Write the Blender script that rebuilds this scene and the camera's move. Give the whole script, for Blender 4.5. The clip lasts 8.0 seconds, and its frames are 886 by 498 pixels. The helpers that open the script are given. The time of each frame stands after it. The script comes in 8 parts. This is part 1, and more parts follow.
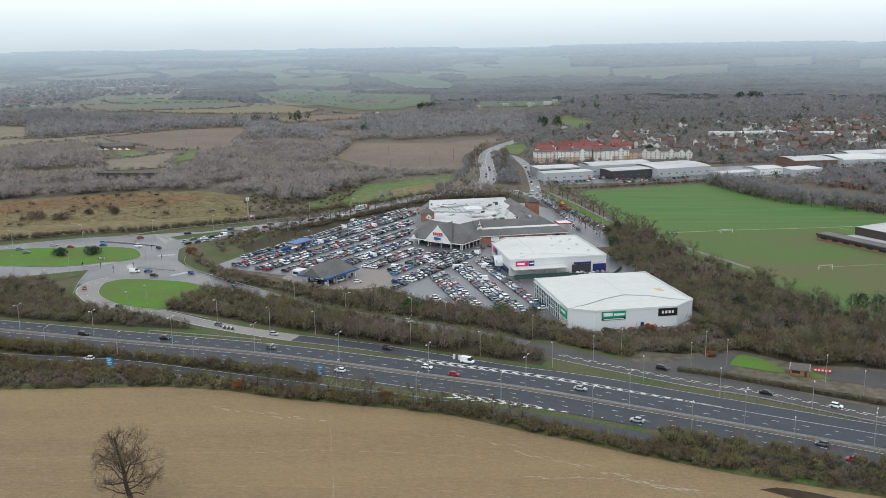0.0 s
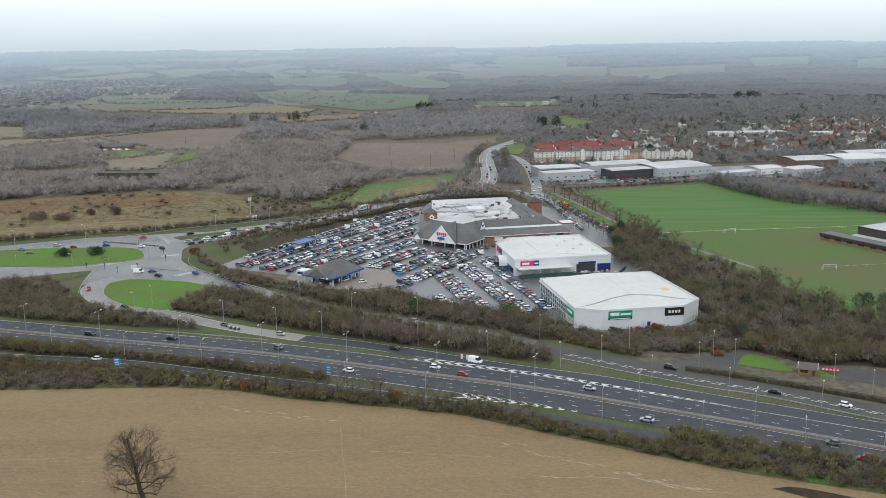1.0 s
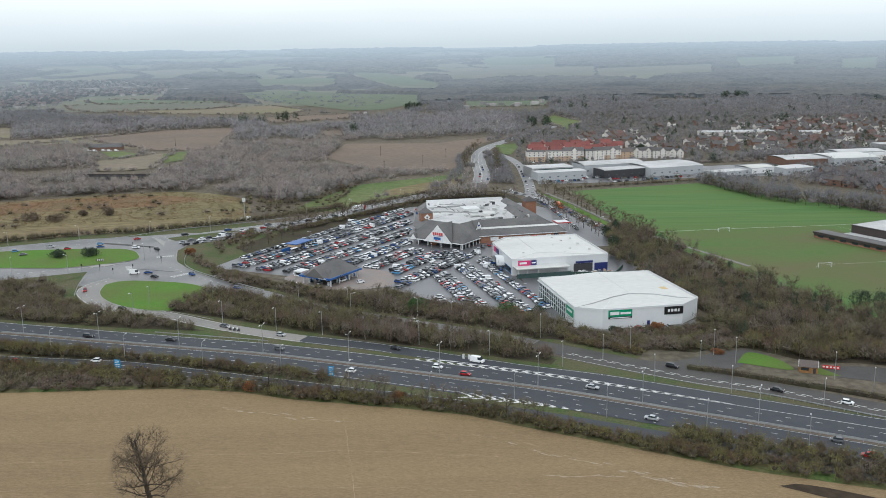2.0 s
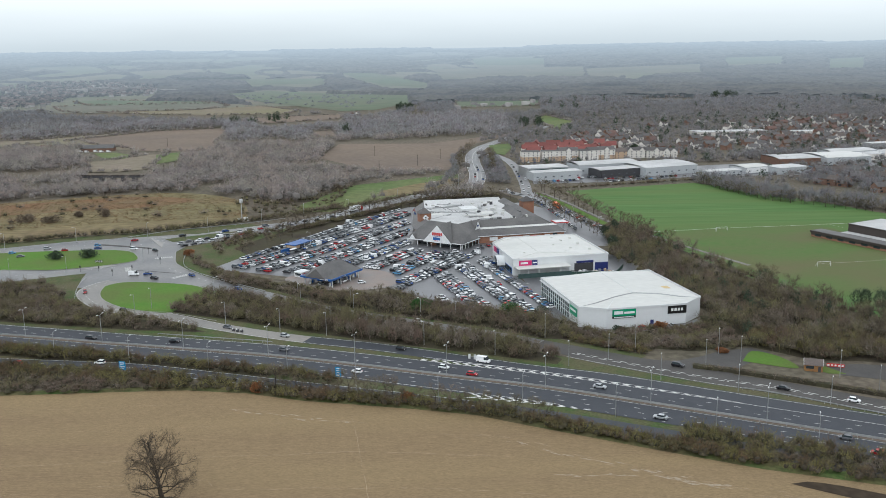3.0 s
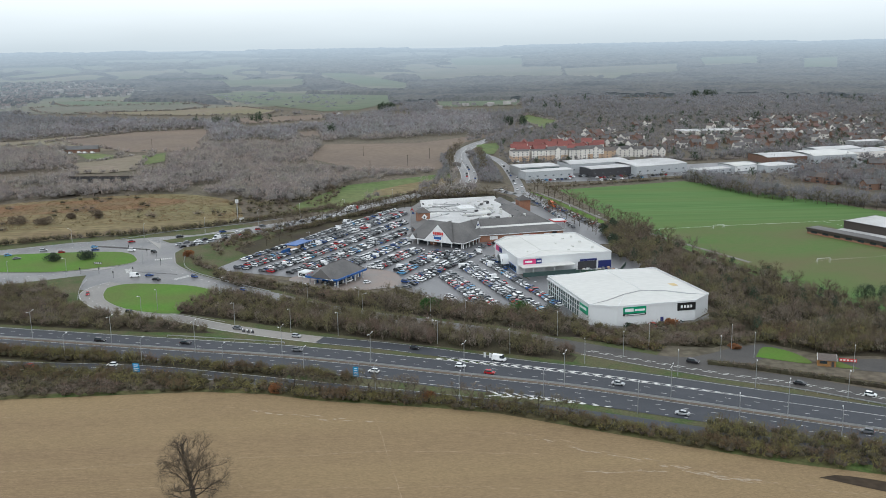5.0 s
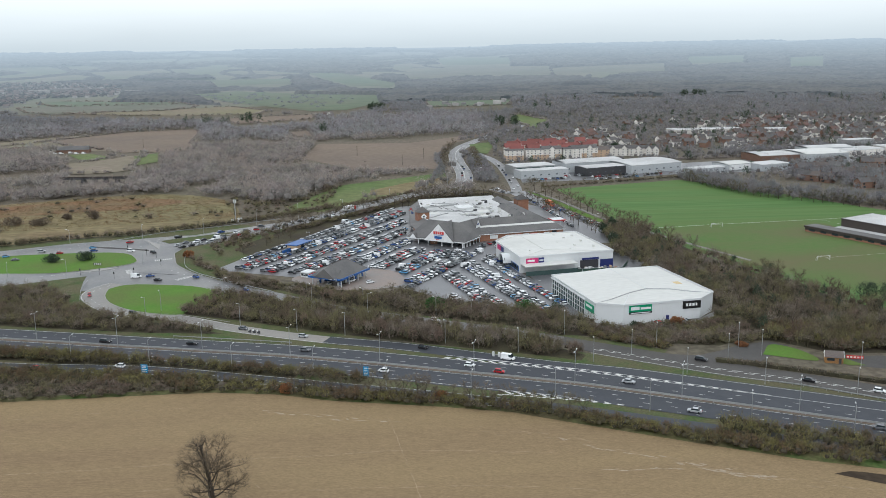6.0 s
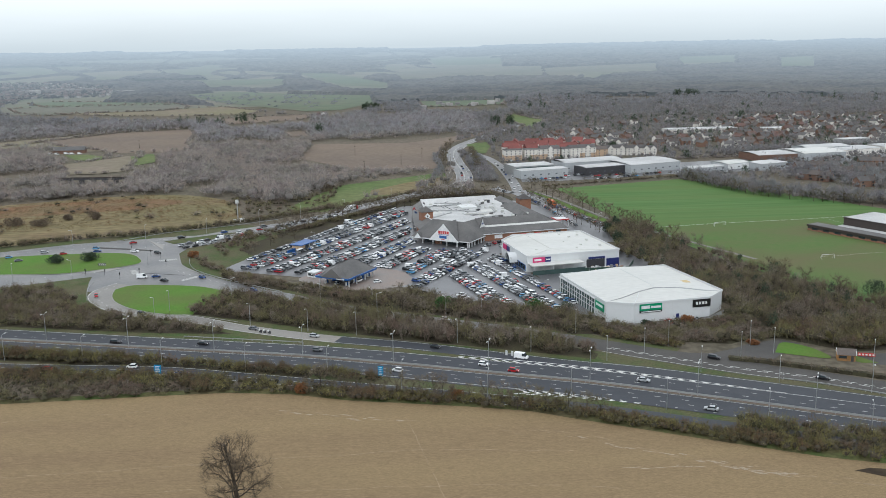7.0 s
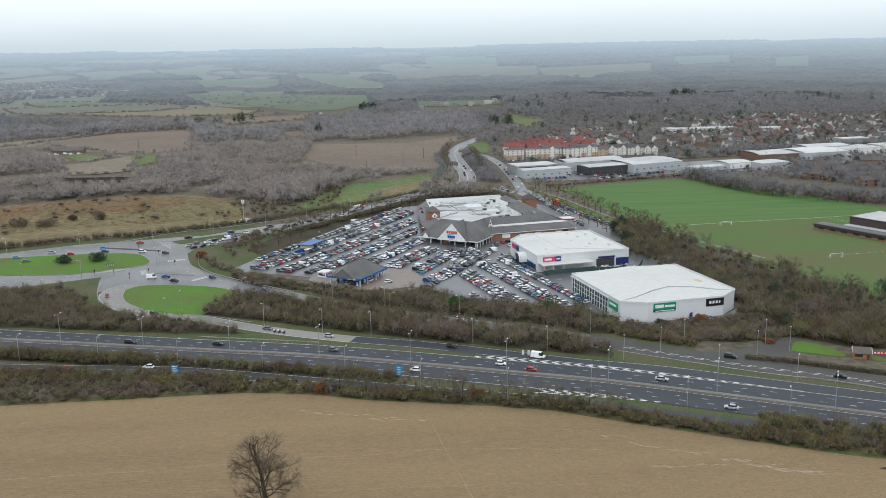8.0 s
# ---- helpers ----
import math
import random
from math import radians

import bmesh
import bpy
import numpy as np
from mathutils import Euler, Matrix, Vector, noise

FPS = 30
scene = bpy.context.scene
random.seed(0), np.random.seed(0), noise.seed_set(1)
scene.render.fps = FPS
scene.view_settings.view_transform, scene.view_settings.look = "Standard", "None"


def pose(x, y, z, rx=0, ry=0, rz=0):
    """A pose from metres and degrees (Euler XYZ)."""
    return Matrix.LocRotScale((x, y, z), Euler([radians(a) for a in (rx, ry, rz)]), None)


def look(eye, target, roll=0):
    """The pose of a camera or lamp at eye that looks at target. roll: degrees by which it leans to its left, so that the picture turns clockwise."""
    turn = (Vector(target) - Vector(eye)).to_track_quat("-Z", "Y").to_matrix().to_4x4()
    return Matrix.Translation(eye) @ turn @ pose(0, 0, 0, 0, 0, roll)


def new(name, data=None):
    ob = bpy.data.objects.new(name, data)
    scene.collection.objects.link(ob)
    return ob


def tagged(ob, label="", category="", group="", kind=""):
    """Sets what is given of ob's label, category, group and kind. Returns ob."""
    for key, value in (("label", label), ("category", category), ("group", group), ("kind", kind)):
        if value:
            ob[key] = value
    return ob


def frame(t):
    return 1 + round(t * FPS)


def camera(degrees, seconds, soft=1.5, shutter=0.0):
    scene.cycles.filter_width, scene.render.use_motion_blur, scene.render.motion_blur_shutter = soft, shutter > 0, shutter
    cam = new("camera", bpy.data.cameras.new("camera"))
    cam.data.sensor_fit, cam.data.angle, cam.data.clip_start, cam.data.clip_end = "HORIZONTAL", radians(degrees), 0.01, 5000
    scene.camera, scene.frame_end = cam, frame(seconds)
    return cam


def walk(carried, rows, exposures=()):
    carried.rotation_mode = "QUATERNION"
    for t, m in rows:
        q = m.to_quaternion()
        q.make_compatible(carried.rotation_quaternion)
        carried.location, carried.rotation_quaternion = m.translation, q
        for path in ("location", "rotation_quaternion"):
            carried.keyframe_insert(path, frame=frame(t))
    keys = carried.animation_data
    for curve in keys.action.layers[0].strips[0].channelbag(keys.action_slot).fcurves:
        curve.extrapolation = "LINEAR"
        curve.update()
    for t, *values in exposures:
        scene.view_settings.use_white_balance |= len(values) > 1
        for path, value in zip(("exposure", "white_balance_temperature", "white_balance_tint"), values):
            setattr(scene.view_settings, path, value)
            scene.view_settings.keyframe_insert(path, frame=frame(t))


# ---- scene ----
cam = camera(51.4, 8.0, soft=0.3)
METRES, EYE, TILT, LEAN, TURN = 56.2, 116.3, -12.5, 0.6, 0.0
ROWS = [
    (0.0, 0.0, 0.0, 0.0, 0.0, 0.0, -0.0),
    (0.5, -0.0347, -0.0006, 0.0005, 0.002, 0.0, 0.018),
    (1.0, -0.075, 0.0014, -0.0012, -0.215, -0.0, 0.067),
    (1.5, -0.1211, 0.0026, -0.0023, -0.633, 0.0, 0.176),
    (3.0, -0.2862, 0.0081, -0.0028, -1.744, 0.02, 0.497),
    (3.5, -0.3477, 0.0107, -0.0035, -2.111, 0.02, 0.588),
    (4.0, -0.4124, 0.0137, -0.0059, -2.468, 0.02, 0.68),
    (4.5, -0.4783, 0.0171, -0.0075, -2.854, 0.02, 0.772),
    (6.0, -0.6917, 0.0326, -0.0091, -4.073, -0.02, 1.122),
    (6.5, -0.7658, 0.0388, -0.011, -4.47, -0.02, 1.216),
    (7.0, -0.8417, 0.0452, -0.0124, -4.666, -0.02, 1.281),
    (7.5, -0.9191, 0.0514, -0.0135, -4.842, -0.01, 1.326),
    (8.0, -0.9976, 0.0576, -0.0117, -5.087, -0.03, 1.382),
]
walk(cam, [(t, pose(0, 0, EYE, TILT, LEAN, TURN) @ pose(METRES * x, METRES * y, METRES * z, 90 + pitch, roll, yaw)) for t, x, y, z, yaw, pitch, roll in ROWS], [(0.0, 0.23, 5980, 8)])

# ---- sky and light: bright overcast ----
sky_world = bpy.data.worlds.new("overcast_sky")
scene.world = sky_world
sky_world.use_nodes = True
wn, wl = sky_world.node_tree.nodes, sky_world.node_tree.links
wn.clear()
w_out = wn.new("ShaderNodeOutputWorld")
w_bg = wn.new("ShaderNodeBackground")
w_sky = wn.new("ShaderNodeTexSky")
w_sky.sky_type = "NISHITA"
w_sky.sun_disc = False
w_sky.sun_elevation, w_sky.sun_rotation = radians(38), radians(200)
w_sky.air_density, w_sky.dust_density = 1.0, 4.0
w_hsv = wn.new("ShaderNodeHueSaturation")
w_hsv.inputs["Saturation"].default_value = 0.25
w_hsv.inputs["Value"].default_value = 0.07
w_geo = wn.new("ShaderNodeTexCoord")
w_sep = wn.new("ShaderNodeSeparateXYZ")
w_ramp = wn.new("ShaderNodeValToRGB")
for e, (p, c) in zip([w_ramp.color_ramp.elements[0], w_ramp.color_ramp.elements[1], w_ramp.color_ramp.elements.new(0.05), w_ramp.color_ramp.elements.new(0.5)],
                     [(0.0, (0.64, 0.69, 0.70, 1)), (1.0, (1.0, 1.0, 1.0, 1)), (0.065, (1.10, 1.11, 1.07, 1)), (0.35, (1.0, 1.0, 1.0, 1))]):
    e.position, e.color = p, c
w_cloud = wn.new("ShaderNodeTexNoise")
w_cloud.inputs["Scale"].default_value = 5.0
w_cloud.inputs["Detail"].default_value = 4.0
w_map = wn.new("ShaderNodeMapping")
w_map.inputs["Scale"].default_value = (1, 1, 7)
w_mr = wn.new("ShaderNodeMapRange")
for k, v in (("To Min", 0.95), ("To Max", 1.06)):
    w_mr.inputs[k].default_value = v
w_mul = wn.new("ShaderNodeMix")
w_mul.data_type, w_mul.blend_type = "RGBA", "MULTIPLY"
w_mul.inputs[0].default_value = 1.0
w_add = wn.new("ShaderNodeMix")
w_add.data_type = "RGBA"
w_add.inputs[0].default_value = 0.12
wl.new(w_geo.outputs["Generated"], w_sep.inputs[0])
wl.new(w_sep.outputs["Z"], w_ramp.inputs[0])
wl.new(w_geo.outputs["Generated"], w_map.inputs[0])
wl.new(w_map.outputs[0], w_cloud.inputs["Vector"])
wl.new(w_cloud.outputs["Fac"], w_mr.inputs["Value"])
wl.new(w_ramp.outputs[0], w_mul.inputs[6])
wl.new(w_mr.outputs[0], w_mul.inputs[7])
wl.new(w_sky.outputs[0], w_hsv.inputs["Color"])
wl.new(w_mul.outputs[2], w_add.inputs[6])
wl.new(w_hsv.outputs[0], w_add.inputs[7])
wl.new(w_add.outputs[2], w_bg.inputs[0])
w_bg.inputs[1].default_value = 1.0
wl.new(w_bg.outputs[0], w_out.inputs[0])
sun = new("sun", bpy.data.lights.new("sun", "SUN"))
sun.data.energy, sun.data.angle, sun.data.color = 0.7, radians(25), (1.0, 0.99, 0.97)
sun.matrix_world = look((0, 0, 300), (60, 165, 100))


# ---- materials ----
def material(name, c1, c2=None, scale=1.0, rough=0.8, metal=0.0, bump=0.0, vary=0.0, island=0.0, thing=0.0, c3=None, scale3=0.1, stretch=(1, 1, 1), space="world", spec=0.5, lo=0.35, hi=0.65, crown=()):
    """Two colours mixed by noise, a third at a larger scale, and variation piece by piece or thing by thing.
    crown: colours among which each plant of a thicket has its own, by the tint that its mesh carries."""
    m = bpy.data.materials.new(name)
    m.use_nodes = True
    n, l = m.node_tree.nodes, m.node_tree.links
    b = n["Principled BSDF"]
    b.inputs["Roughness"].default_value, b.inputs["Metallic"].default_value = rough, metal
    b.inputs["Specular IOR Level"].default_value = spec if rough < 0.9 else 0.22
    m.diffuse_color = (*c1, 1)
    if space == "world":
        geo = n.new("ShaderNodeNewGeometry")
        vec = geo.outputs["Position"]
    else:
        vec = n.new("ShaderNodeTexCoord").outputs["Object"]
    mp = n.new("ShaderNodeMapping")
    mp.inputs["Scale"].default_value = stretch
    l.new(vec, mp.inputs[0])

    def mix(fac, a, bcol, kind="MIX"):
        x = n.new("ShaderNodeMix")
        x.data_type, x.blend_type = "RGBA", kind
        for sock, val in ((x.inputs[0], fac), (x.inputs[6], a), (x.inputs[7], bcol)):
            if isinstance(val, (int, float)):
                sock.default_value = val
            elif isinstance(val, tuple):
                sock.default_value = (*val, 1)
            else:
                l.new(val, sock)
        return x.outputs[2]

    def noisy(s, d=5.0, a=0.35, z=0.65):
        t = n.new("ShaderNodeTexNoise")
        t.inputs["Scale"].default_value, t.inputs["Detail"].default_value = s, d
        l.new(mp.outputs[0], t.inputs["Vector"])
        r = n.new("ShaderNodeMapRange")
        r.inputs["From Min"].default_value, r.inputs["From Max"].default_value = a, z
        l.new(t.outputs["Fac"], r.inputs["Value"])
        return r.outputs[0]

    fine = noisy(scale, a=lo, z=hi)
    col = mix(fine, c1, c2 or c1)
    if c3:
        col = mix(noisy(scale3, 3.0), col, c3)
    if crown:
        own = n.new("ShaderNodeAttribute")
        own.attribute_name = "tint"
        ramp = n.new("ShaderNodeValToRGB")
        ramp.color_ramp.elements[0].color, ramp.color_ramp.elements[-1].color = (*crown[0], 1), (*crown[-1], 1)
        for k in range(1, len(crown) - 1):
            ramp.color_ramp.elements.new(k / (len(crown) - 1)).color = (*crown[k], 1)
        l.new(own.outputs["Fac"], ramp.inputs[0])
        col = mix(0.8, col, ramp.outputs[0])

    def scaled(source, amount):
        r = n.new("ShaderNodeMapRange")
        r.inputs["To Min"].default_value, r.inputs["To Max"].default_value = 1 - amount, 1 + amount
        l.new(source, r.inputs["Value"])
        return mix(1.0, col, r.outputs[0], "MULTIPLY")

    if vary:
        col = scaled(noisy(scale * 6, 2.0), vary)
    if island:
        col = scaled(n.new("ShaderNodeNewGeometry").outputs["Random Per Island"], island)
    if thing:
        col = scaled(n.new("ShaderNodeObjectInfo").outputs["Random"], thing)
    l.new(col, b.inputs["Base Color"])
    if bump:
        bp = n.new("ShaderNodeBump")
        bp.inputs["Strength"].default_value = bump
        bp.inputs["Distance"].default_value = 0.1
        l.new(fine, bp.inputs["Height"])
        l.new(bp.outputs[0], b.inputs["Normal"])
    return m


def plain(name, c, rough=0.6, metal=0.0, amount=0.12, scale=0.7, space="object"):
    """Paint, plastic or metal with slight soiling."""
    d = tuple(v * (1 - amount) for v in c)
    return material(name, c, d, scale=scale, rough=rough, metal=metal, vary=amount * 0.4, space=space)


M_GROUND = material("rough_grassland", (0.112, 0.10, 0.07), (0.086, 0.079, 0.056), 0.05, 0.95, vary=0.25, c3=(0.125, 0.104, 0.078), scale3=0.008)
# leaf litter, its colour taken darker for the shade under the shrubs
M_LITTER = material("leaf_litter", (0.05, 0.038, 0.027), (0.036, 0.029, 0.021), 0.3, 0.95, vary=0.25, c3=(0.06, 0.055, 0.03), scale3=0.06)
M_VERGE = material("verge_grass", (0.055, 0.09, 0.026), (0.078, 0.088, 0.036), 0.2, 0.95, vary=0.2, c3=(0.10, 0.092, 0.05), scale3=0.05)
M_LAWN = material("mown_grass", (0.076, 0.172, 0.02), (0.09, 0.178, 0.026), 0.15, 0.95, vary=0.07, c3=(0.10, 0.14, 0.035), scale3=0.04)
M_PITCH = material("playing_field_grass", (0.048, 0.127, 0.03), (0.10, 0.188, 0.058), 0.19, 0.95, vary=0.05, c3=(0.092, 0.145, 0.042), scale3=0.03, stretch=(0.05, 1.0, 1))
M_WORN = material("worn_pitch_turf", (0.07, 0.138, 0.032), (0.09, 0.138, 0.04), 0.4, 0.95, vary=0.05, c3=(0.118, 0.112, 0.052), scale3=0.017, stretch=(0.6, 1.1, 1))
M_PASTURE = material("pasture", (0.10, 0.145, 0.048), (0.085, 0.125, 0.042), 0.03, 0.95, vary=0.15, c3=(0.13, 0.15, 0.06), scale3=0.01)
M_CHAFF = material("pale_wet_chaff", (0.31, 0.255, 0.18), (0.25, 0.19, 0.12), 0.6, 0.7, vary=0.2)
M_STUBBLE = material("stubble_field", (0.232, 0.164, 0.092), (0.177, 0.125, 0.07), 1.2, 0.95, vary=0.22, c3=(0.236, 0.172, 0.092), scale3=0.03, stretch=(0.16, 1.5, 1), bump=0.25)
M_WHEEL = material("wheel_track_soil", (0.285, 0.215, 0.135), (0.235, 0.172, 0.1), 0.12, 0.95, vary=0.15)
M_MARGIN = material("rank_field_margin", (0.11, 0.102, 0.043), (0.06, 0.10, 0.025), 0.12, 0.95, vary=0.2, c3=(0.10, 0.085, 0.042), scale3=0.05)
M_WETSOIL = material("dark_wet_soil", (0.032, 0.023, 0.015), (0.055, 0.04, 0.025), 0.3, 0.95, bump=0.5)
M_TILTH = material("bare_tilth", (0.165, 0.13, 0.102), (0.14, 0.112, 0.09), 0.03, 0.95, vary=0.1, c3=(0.18, 0.14, 0.105), scale3=0.006)
M_PALE = material("pale_winter_field", (0.205, 0.17, 0.13), (0.18, 0.152, 0.115), 0.02, 0.95, vary=0.1, c3=(0.18, 0.165, 0.10), scale3=0.005)
M_MARSH = material("dead_marsh_grass", (0.20, 0.155, 0.082), (0.155, 0.112, 0.06), 0.04, 0.95, vary=0.25, c3=(0.16, 0.14, 0.07), scale3=0.015, stretch=(0.5, 1.2, 1))
M_RUST = material("rusty_bracken", (0.20, 0.11, 0.055), (0.15, 0.085, 0.045), 0.07, 0.95, vary=0.25, c3=(0.16, 0.12, 0.065), scale3=0.03)
M_ROAD = material("wet_dark_asphalt", (0.027, 0.031, 0.040), (0.038, 0.042, 0.051), 0.3, 0.7, vary=0.1, c3=(0.030, 0.034, 0.042), scale3=0.05)
M_ROAD_OLD = material("worn_grey_asphalt", (0.115, 0.116, 0.12), (0.078, 0.08, 0.085), 0.12, 0.42, vary=0.14, c3=(0.165, 0.16, 0.153), scale3=0.06)
M_LOOP = material("pale_worn_asphalt", (0.185, 0.175, 0.16), (0.15, 0.143, 0.133), 0.15, 0.5, vary=0.1, c3=(0.205, 0.192, 0.172), scale3=0.06)
M_SERVICE = material("old_brown_asphalt", (0.058, 0.054, 0.05), (0.047, 0.044, 0.041), 0.25, 0.8, vary=0.12, c3=(0.072, 0.067, 0.061), scale3=0.05)
M_CONCRETE_ROAD = material("pale_concrete_surfacing", (0.27, 0.25, 0.225), (0.23, 0.215, 0.195), 0.3, 0.8, vary=0.08, c3=(0.24, 0.23, 0.21), scale3=0.06)
M_CARPARK = material("wet_car_park_asphalt", (0.095, 0.096, 0.10), (0.068, 0.07, 0.075), 0.2, 0.34, vary=0.12, c3=(0.125, 0.125, 0.13), scale3=0.05)
M_FORECOURT = material("brick_paving_forecourt", (0.24, 0.19, 0.16), (0.20, 0.16, 0.14), 0.5, 0.6, vary=0.1, c3=(0.19, 0.17, 0.155), scale3=0.1)
M_PATH = material("tarmac_path", (0.19, 0.18, 0.165), (0.16, 0.15, 0.14), 0.5, 0.8, vary=0.1)
M_KERB = plain("kerb_concrete", (0.34, 0.33, 0.31), 0.9)
M_PAINT = material("road_marking_paint", (0.66, 0.66, 0.63), (0.54, 0.54, 0.51), 1.2, 0.6, vary=0.1)
M_GALV = plain("galvanised_steel", (0.42, 0.43, 0.43), 0.45, 0.6)
M_LANTERN = plain("lantern_grey", (0.62, 0.63, 0.62), 0.4)
M_WHITE = plain("white_cladding", (0.62, 0.635, 0.635), 0.45, 0.0, 0.03, 0.15)
M_ROOFW = material("pale_metal_roof", (0.535, 0.535, 0.50), (0.485, 0.487, 0.457), 0.15, 0.5, vary=0.05, c3=(0.56, 0.56, 0.53), scale3=0.03, stretch=(0.3, 1, 1))
M_MEMB = material("grey_roof_membrane", (0.44, 0.44, 0.43), (0.33, 0.33, 0.325), 0.2, 0.6, vary=0.1, c3=(0.52, 0.52, 0.51), scale3=0.05)
M_SLATE = material("dark_grey_roof_tile", (0.092, 0.089, 0.087), (0.072, 0.070, 0.069), 0.5, 0.6, vary=0.15, c3=(0.12, 0.115, 0.11), scale3=0.1)
M_BRICK = material("orange_red_brick", (0.27, 0.125, 0.07), (0.22, 0.10, 0.06), 0.8, 0.85, vary=0.12, c3=(0.25, 0.13, 0.085), scale3=0.15)
M_GLASS = plain("dark_window_glass", (0.03, 0.04, 0.045), 0.12)
M_GLASSG = plain("green_tinted_glazing", (0.05, 0.085, 0.08), 0.1)
M_DARKM = plain("dark_painted_metal", (0.05, 0.05, 0.055), 0.5)
M_BLUE = plain("blue_fascia", (0.02, 0.10, 0.32), 0.4)
M_GREEN = plain("green_sign", (0.0, 0.27, 0.13), 0.4)
M_BLACK = plain("black_sign", (0.012, 0.012, 0.012), 0.35)
M_PINK = plain("magenta_sign", (0.55, 0.03, 0.15), 0.4)
M_NAVY = plain("navy_sign", (0.02, 0.03, 0.14), 0.4)
M_RED = plain("red_sign", (0.5, 0.03, 0.03), 0.4)
M_SIGNBLUE = plain("motorway_sign_blue", (0.0, 0.24, 0.50), 0.4)
M_SIGNWHITE = plain("sign_white", (0.75, 0.76, 0.75), 0.4)
M_YELLOW = plain("faded_yellow_sheet", (0.55, 0.42, 0.2), 0.6)
M_TIMBER = plain("orange_timber", (0.34, 0.17, 0.05), 0.7)
M_BROWNROOF = material("brown_roof_tile", (0.10, 0.081, 0.072), (0.088, 0.074, 0.066), 0.5, 0.85, vary=0.15, thing=0.25)
M_REDROOF = material("red_roof_tile", (0.20, 0.062, 0.052), (0.155, 0.055, 0.048), 0.4, 0.85, vary=0.12, thing=0.15)
M_GREYROOF = material("grey_concrete_tile", (0.10, 0.093, 0.09), (0.08, 0.075, 0.072), 0.4, 0.85, vary=0.12, thing=0.2)
M_RENDER = material("cream_render", (0.70, 0.67, 0.62), (0.64, 0.61, 0.56), 0.3, 0.85, vary=0.06, thing=0.1)
M_OCHRE = material("ochre_brick", (0.50, 0.36, 0.245), (0.44, 0.315, 0.215), 0.4, 0.85, vary=0.1)
M_BRICKH = material("house_brick", (0.20, 0.12, 0.085), (0.16, 0.10, 0.075), 0.5, 0.9, vary=0.12, thing=0.25)
M_BARK = material("bark", (0.075, 0.06, 0.045), (0.05, 0.042, 0.034), 1.5, 0.95, space="object", bump=0.4)
M_TWIG = material("bare_twigs", (0.19, 0.155, 0.118), (0.14, 0.115, 0.09), 0.25, 0.95, island=0.35, thing=0.2, c3=(0.11, 0.098, 0.05), scale3=0.05)
M_TWIG_OAK = material("dark_bare_twigs", (0.135, 0.108, 0.075), (0.10, 0.08, 0.056), 0.6, 0.95, island=0.3, space="object")
M_BELT = material("shrub_belt_twigs", (0.115, 0.088, 0.062), (0.085, 0.068, 0.05), 0.10, 0.95, island=0.2, c3=(0.105, 0.10, 0.05), scale3=0.05,
                  crown=((0.15, 0.117, 0.09), (0.195, 0.134, 0.108), (0.115, 0.094, 0.07), (0.215, 0.195, 0.092), (0.138, 0.118, 0.078), (0.192, 0.178, 0.085), (0.168, 0.13, 0.105), (0.27, 0.228, 0.195), (0.15, 0.117, 0.09)))
M_HEDGE = material("hedge_twigs", (0.125, 0.115, 0.055), (0.10, 0.09, 0.045), 0.12, 0.95, island=0.25, c3=(0.12, 0.088, 0.055), scale3=0.06,
                   crown=((0.11, 0.085, 0.053), (0.165, 0.152, 0.055), (0.215, 0.19, 0.072), (0.15, 0.138, 0.053), (0.098, 0.075, 0.05), (0.17, 0.105, 0.062), (0.11, 0.085, 0.053)))
def crowns(name, tint):
    """Bare winter crowns of one general colour, mauve, grey, buff and olive among one another."""
    r, g, b = tint
    return material(name, (r, g, b), (r * 0.82, g * 0.82, b * 0.82), 0.09, 0.95, island=0.12,
                    crown=((r * 0.84, g * 0.82, b * 0.8), (r * 1.0, g * 0.88, b * 0.9), (r * 0.68, g * 0.7, b * 0.72), (r * 1.26, g * 1.24, b * 1.2), (r * 0.95, g * 0.98, b * 0.84), (r * 0.66, g * 0.68, b * 0.64), (r * 1.22, g * 1.08, b * 0.98), (r * 0.84, g * 0.82, b * 0.8)))


M_WOOD = crowns("winter_crowns", (0.318, 0.29, 0.272))
# farther crowns greyer and bluer: distance haze put into their base colour
M_WOODMID = crowns("hazed_valley_crowns", (0.292, 0.29, 0.308))
M_WOODTOWN = crowns("hazed_town_crowns", (0.215, 0.218, 0.232))
# crown and shrub cores: the shade inside the plants put into a darker colour
M_HEART = material("shade_dark_crown_core", (0.155, 0.142, 0.132), (0.125, 0.114, 0.106), 0.15, 0.95, island=0.2)
M_HEARTBELT = material("shade_dark_shrub_core", (0.064, 0.053, 0.038), (0.05, 0.043, 0.03), 0.5, 0.95, island=0.35, c3=(0.046, 0.044, 0.024), scale3=0.05)


HAZE_GLOW = (0.57, 0.66, 0.725)


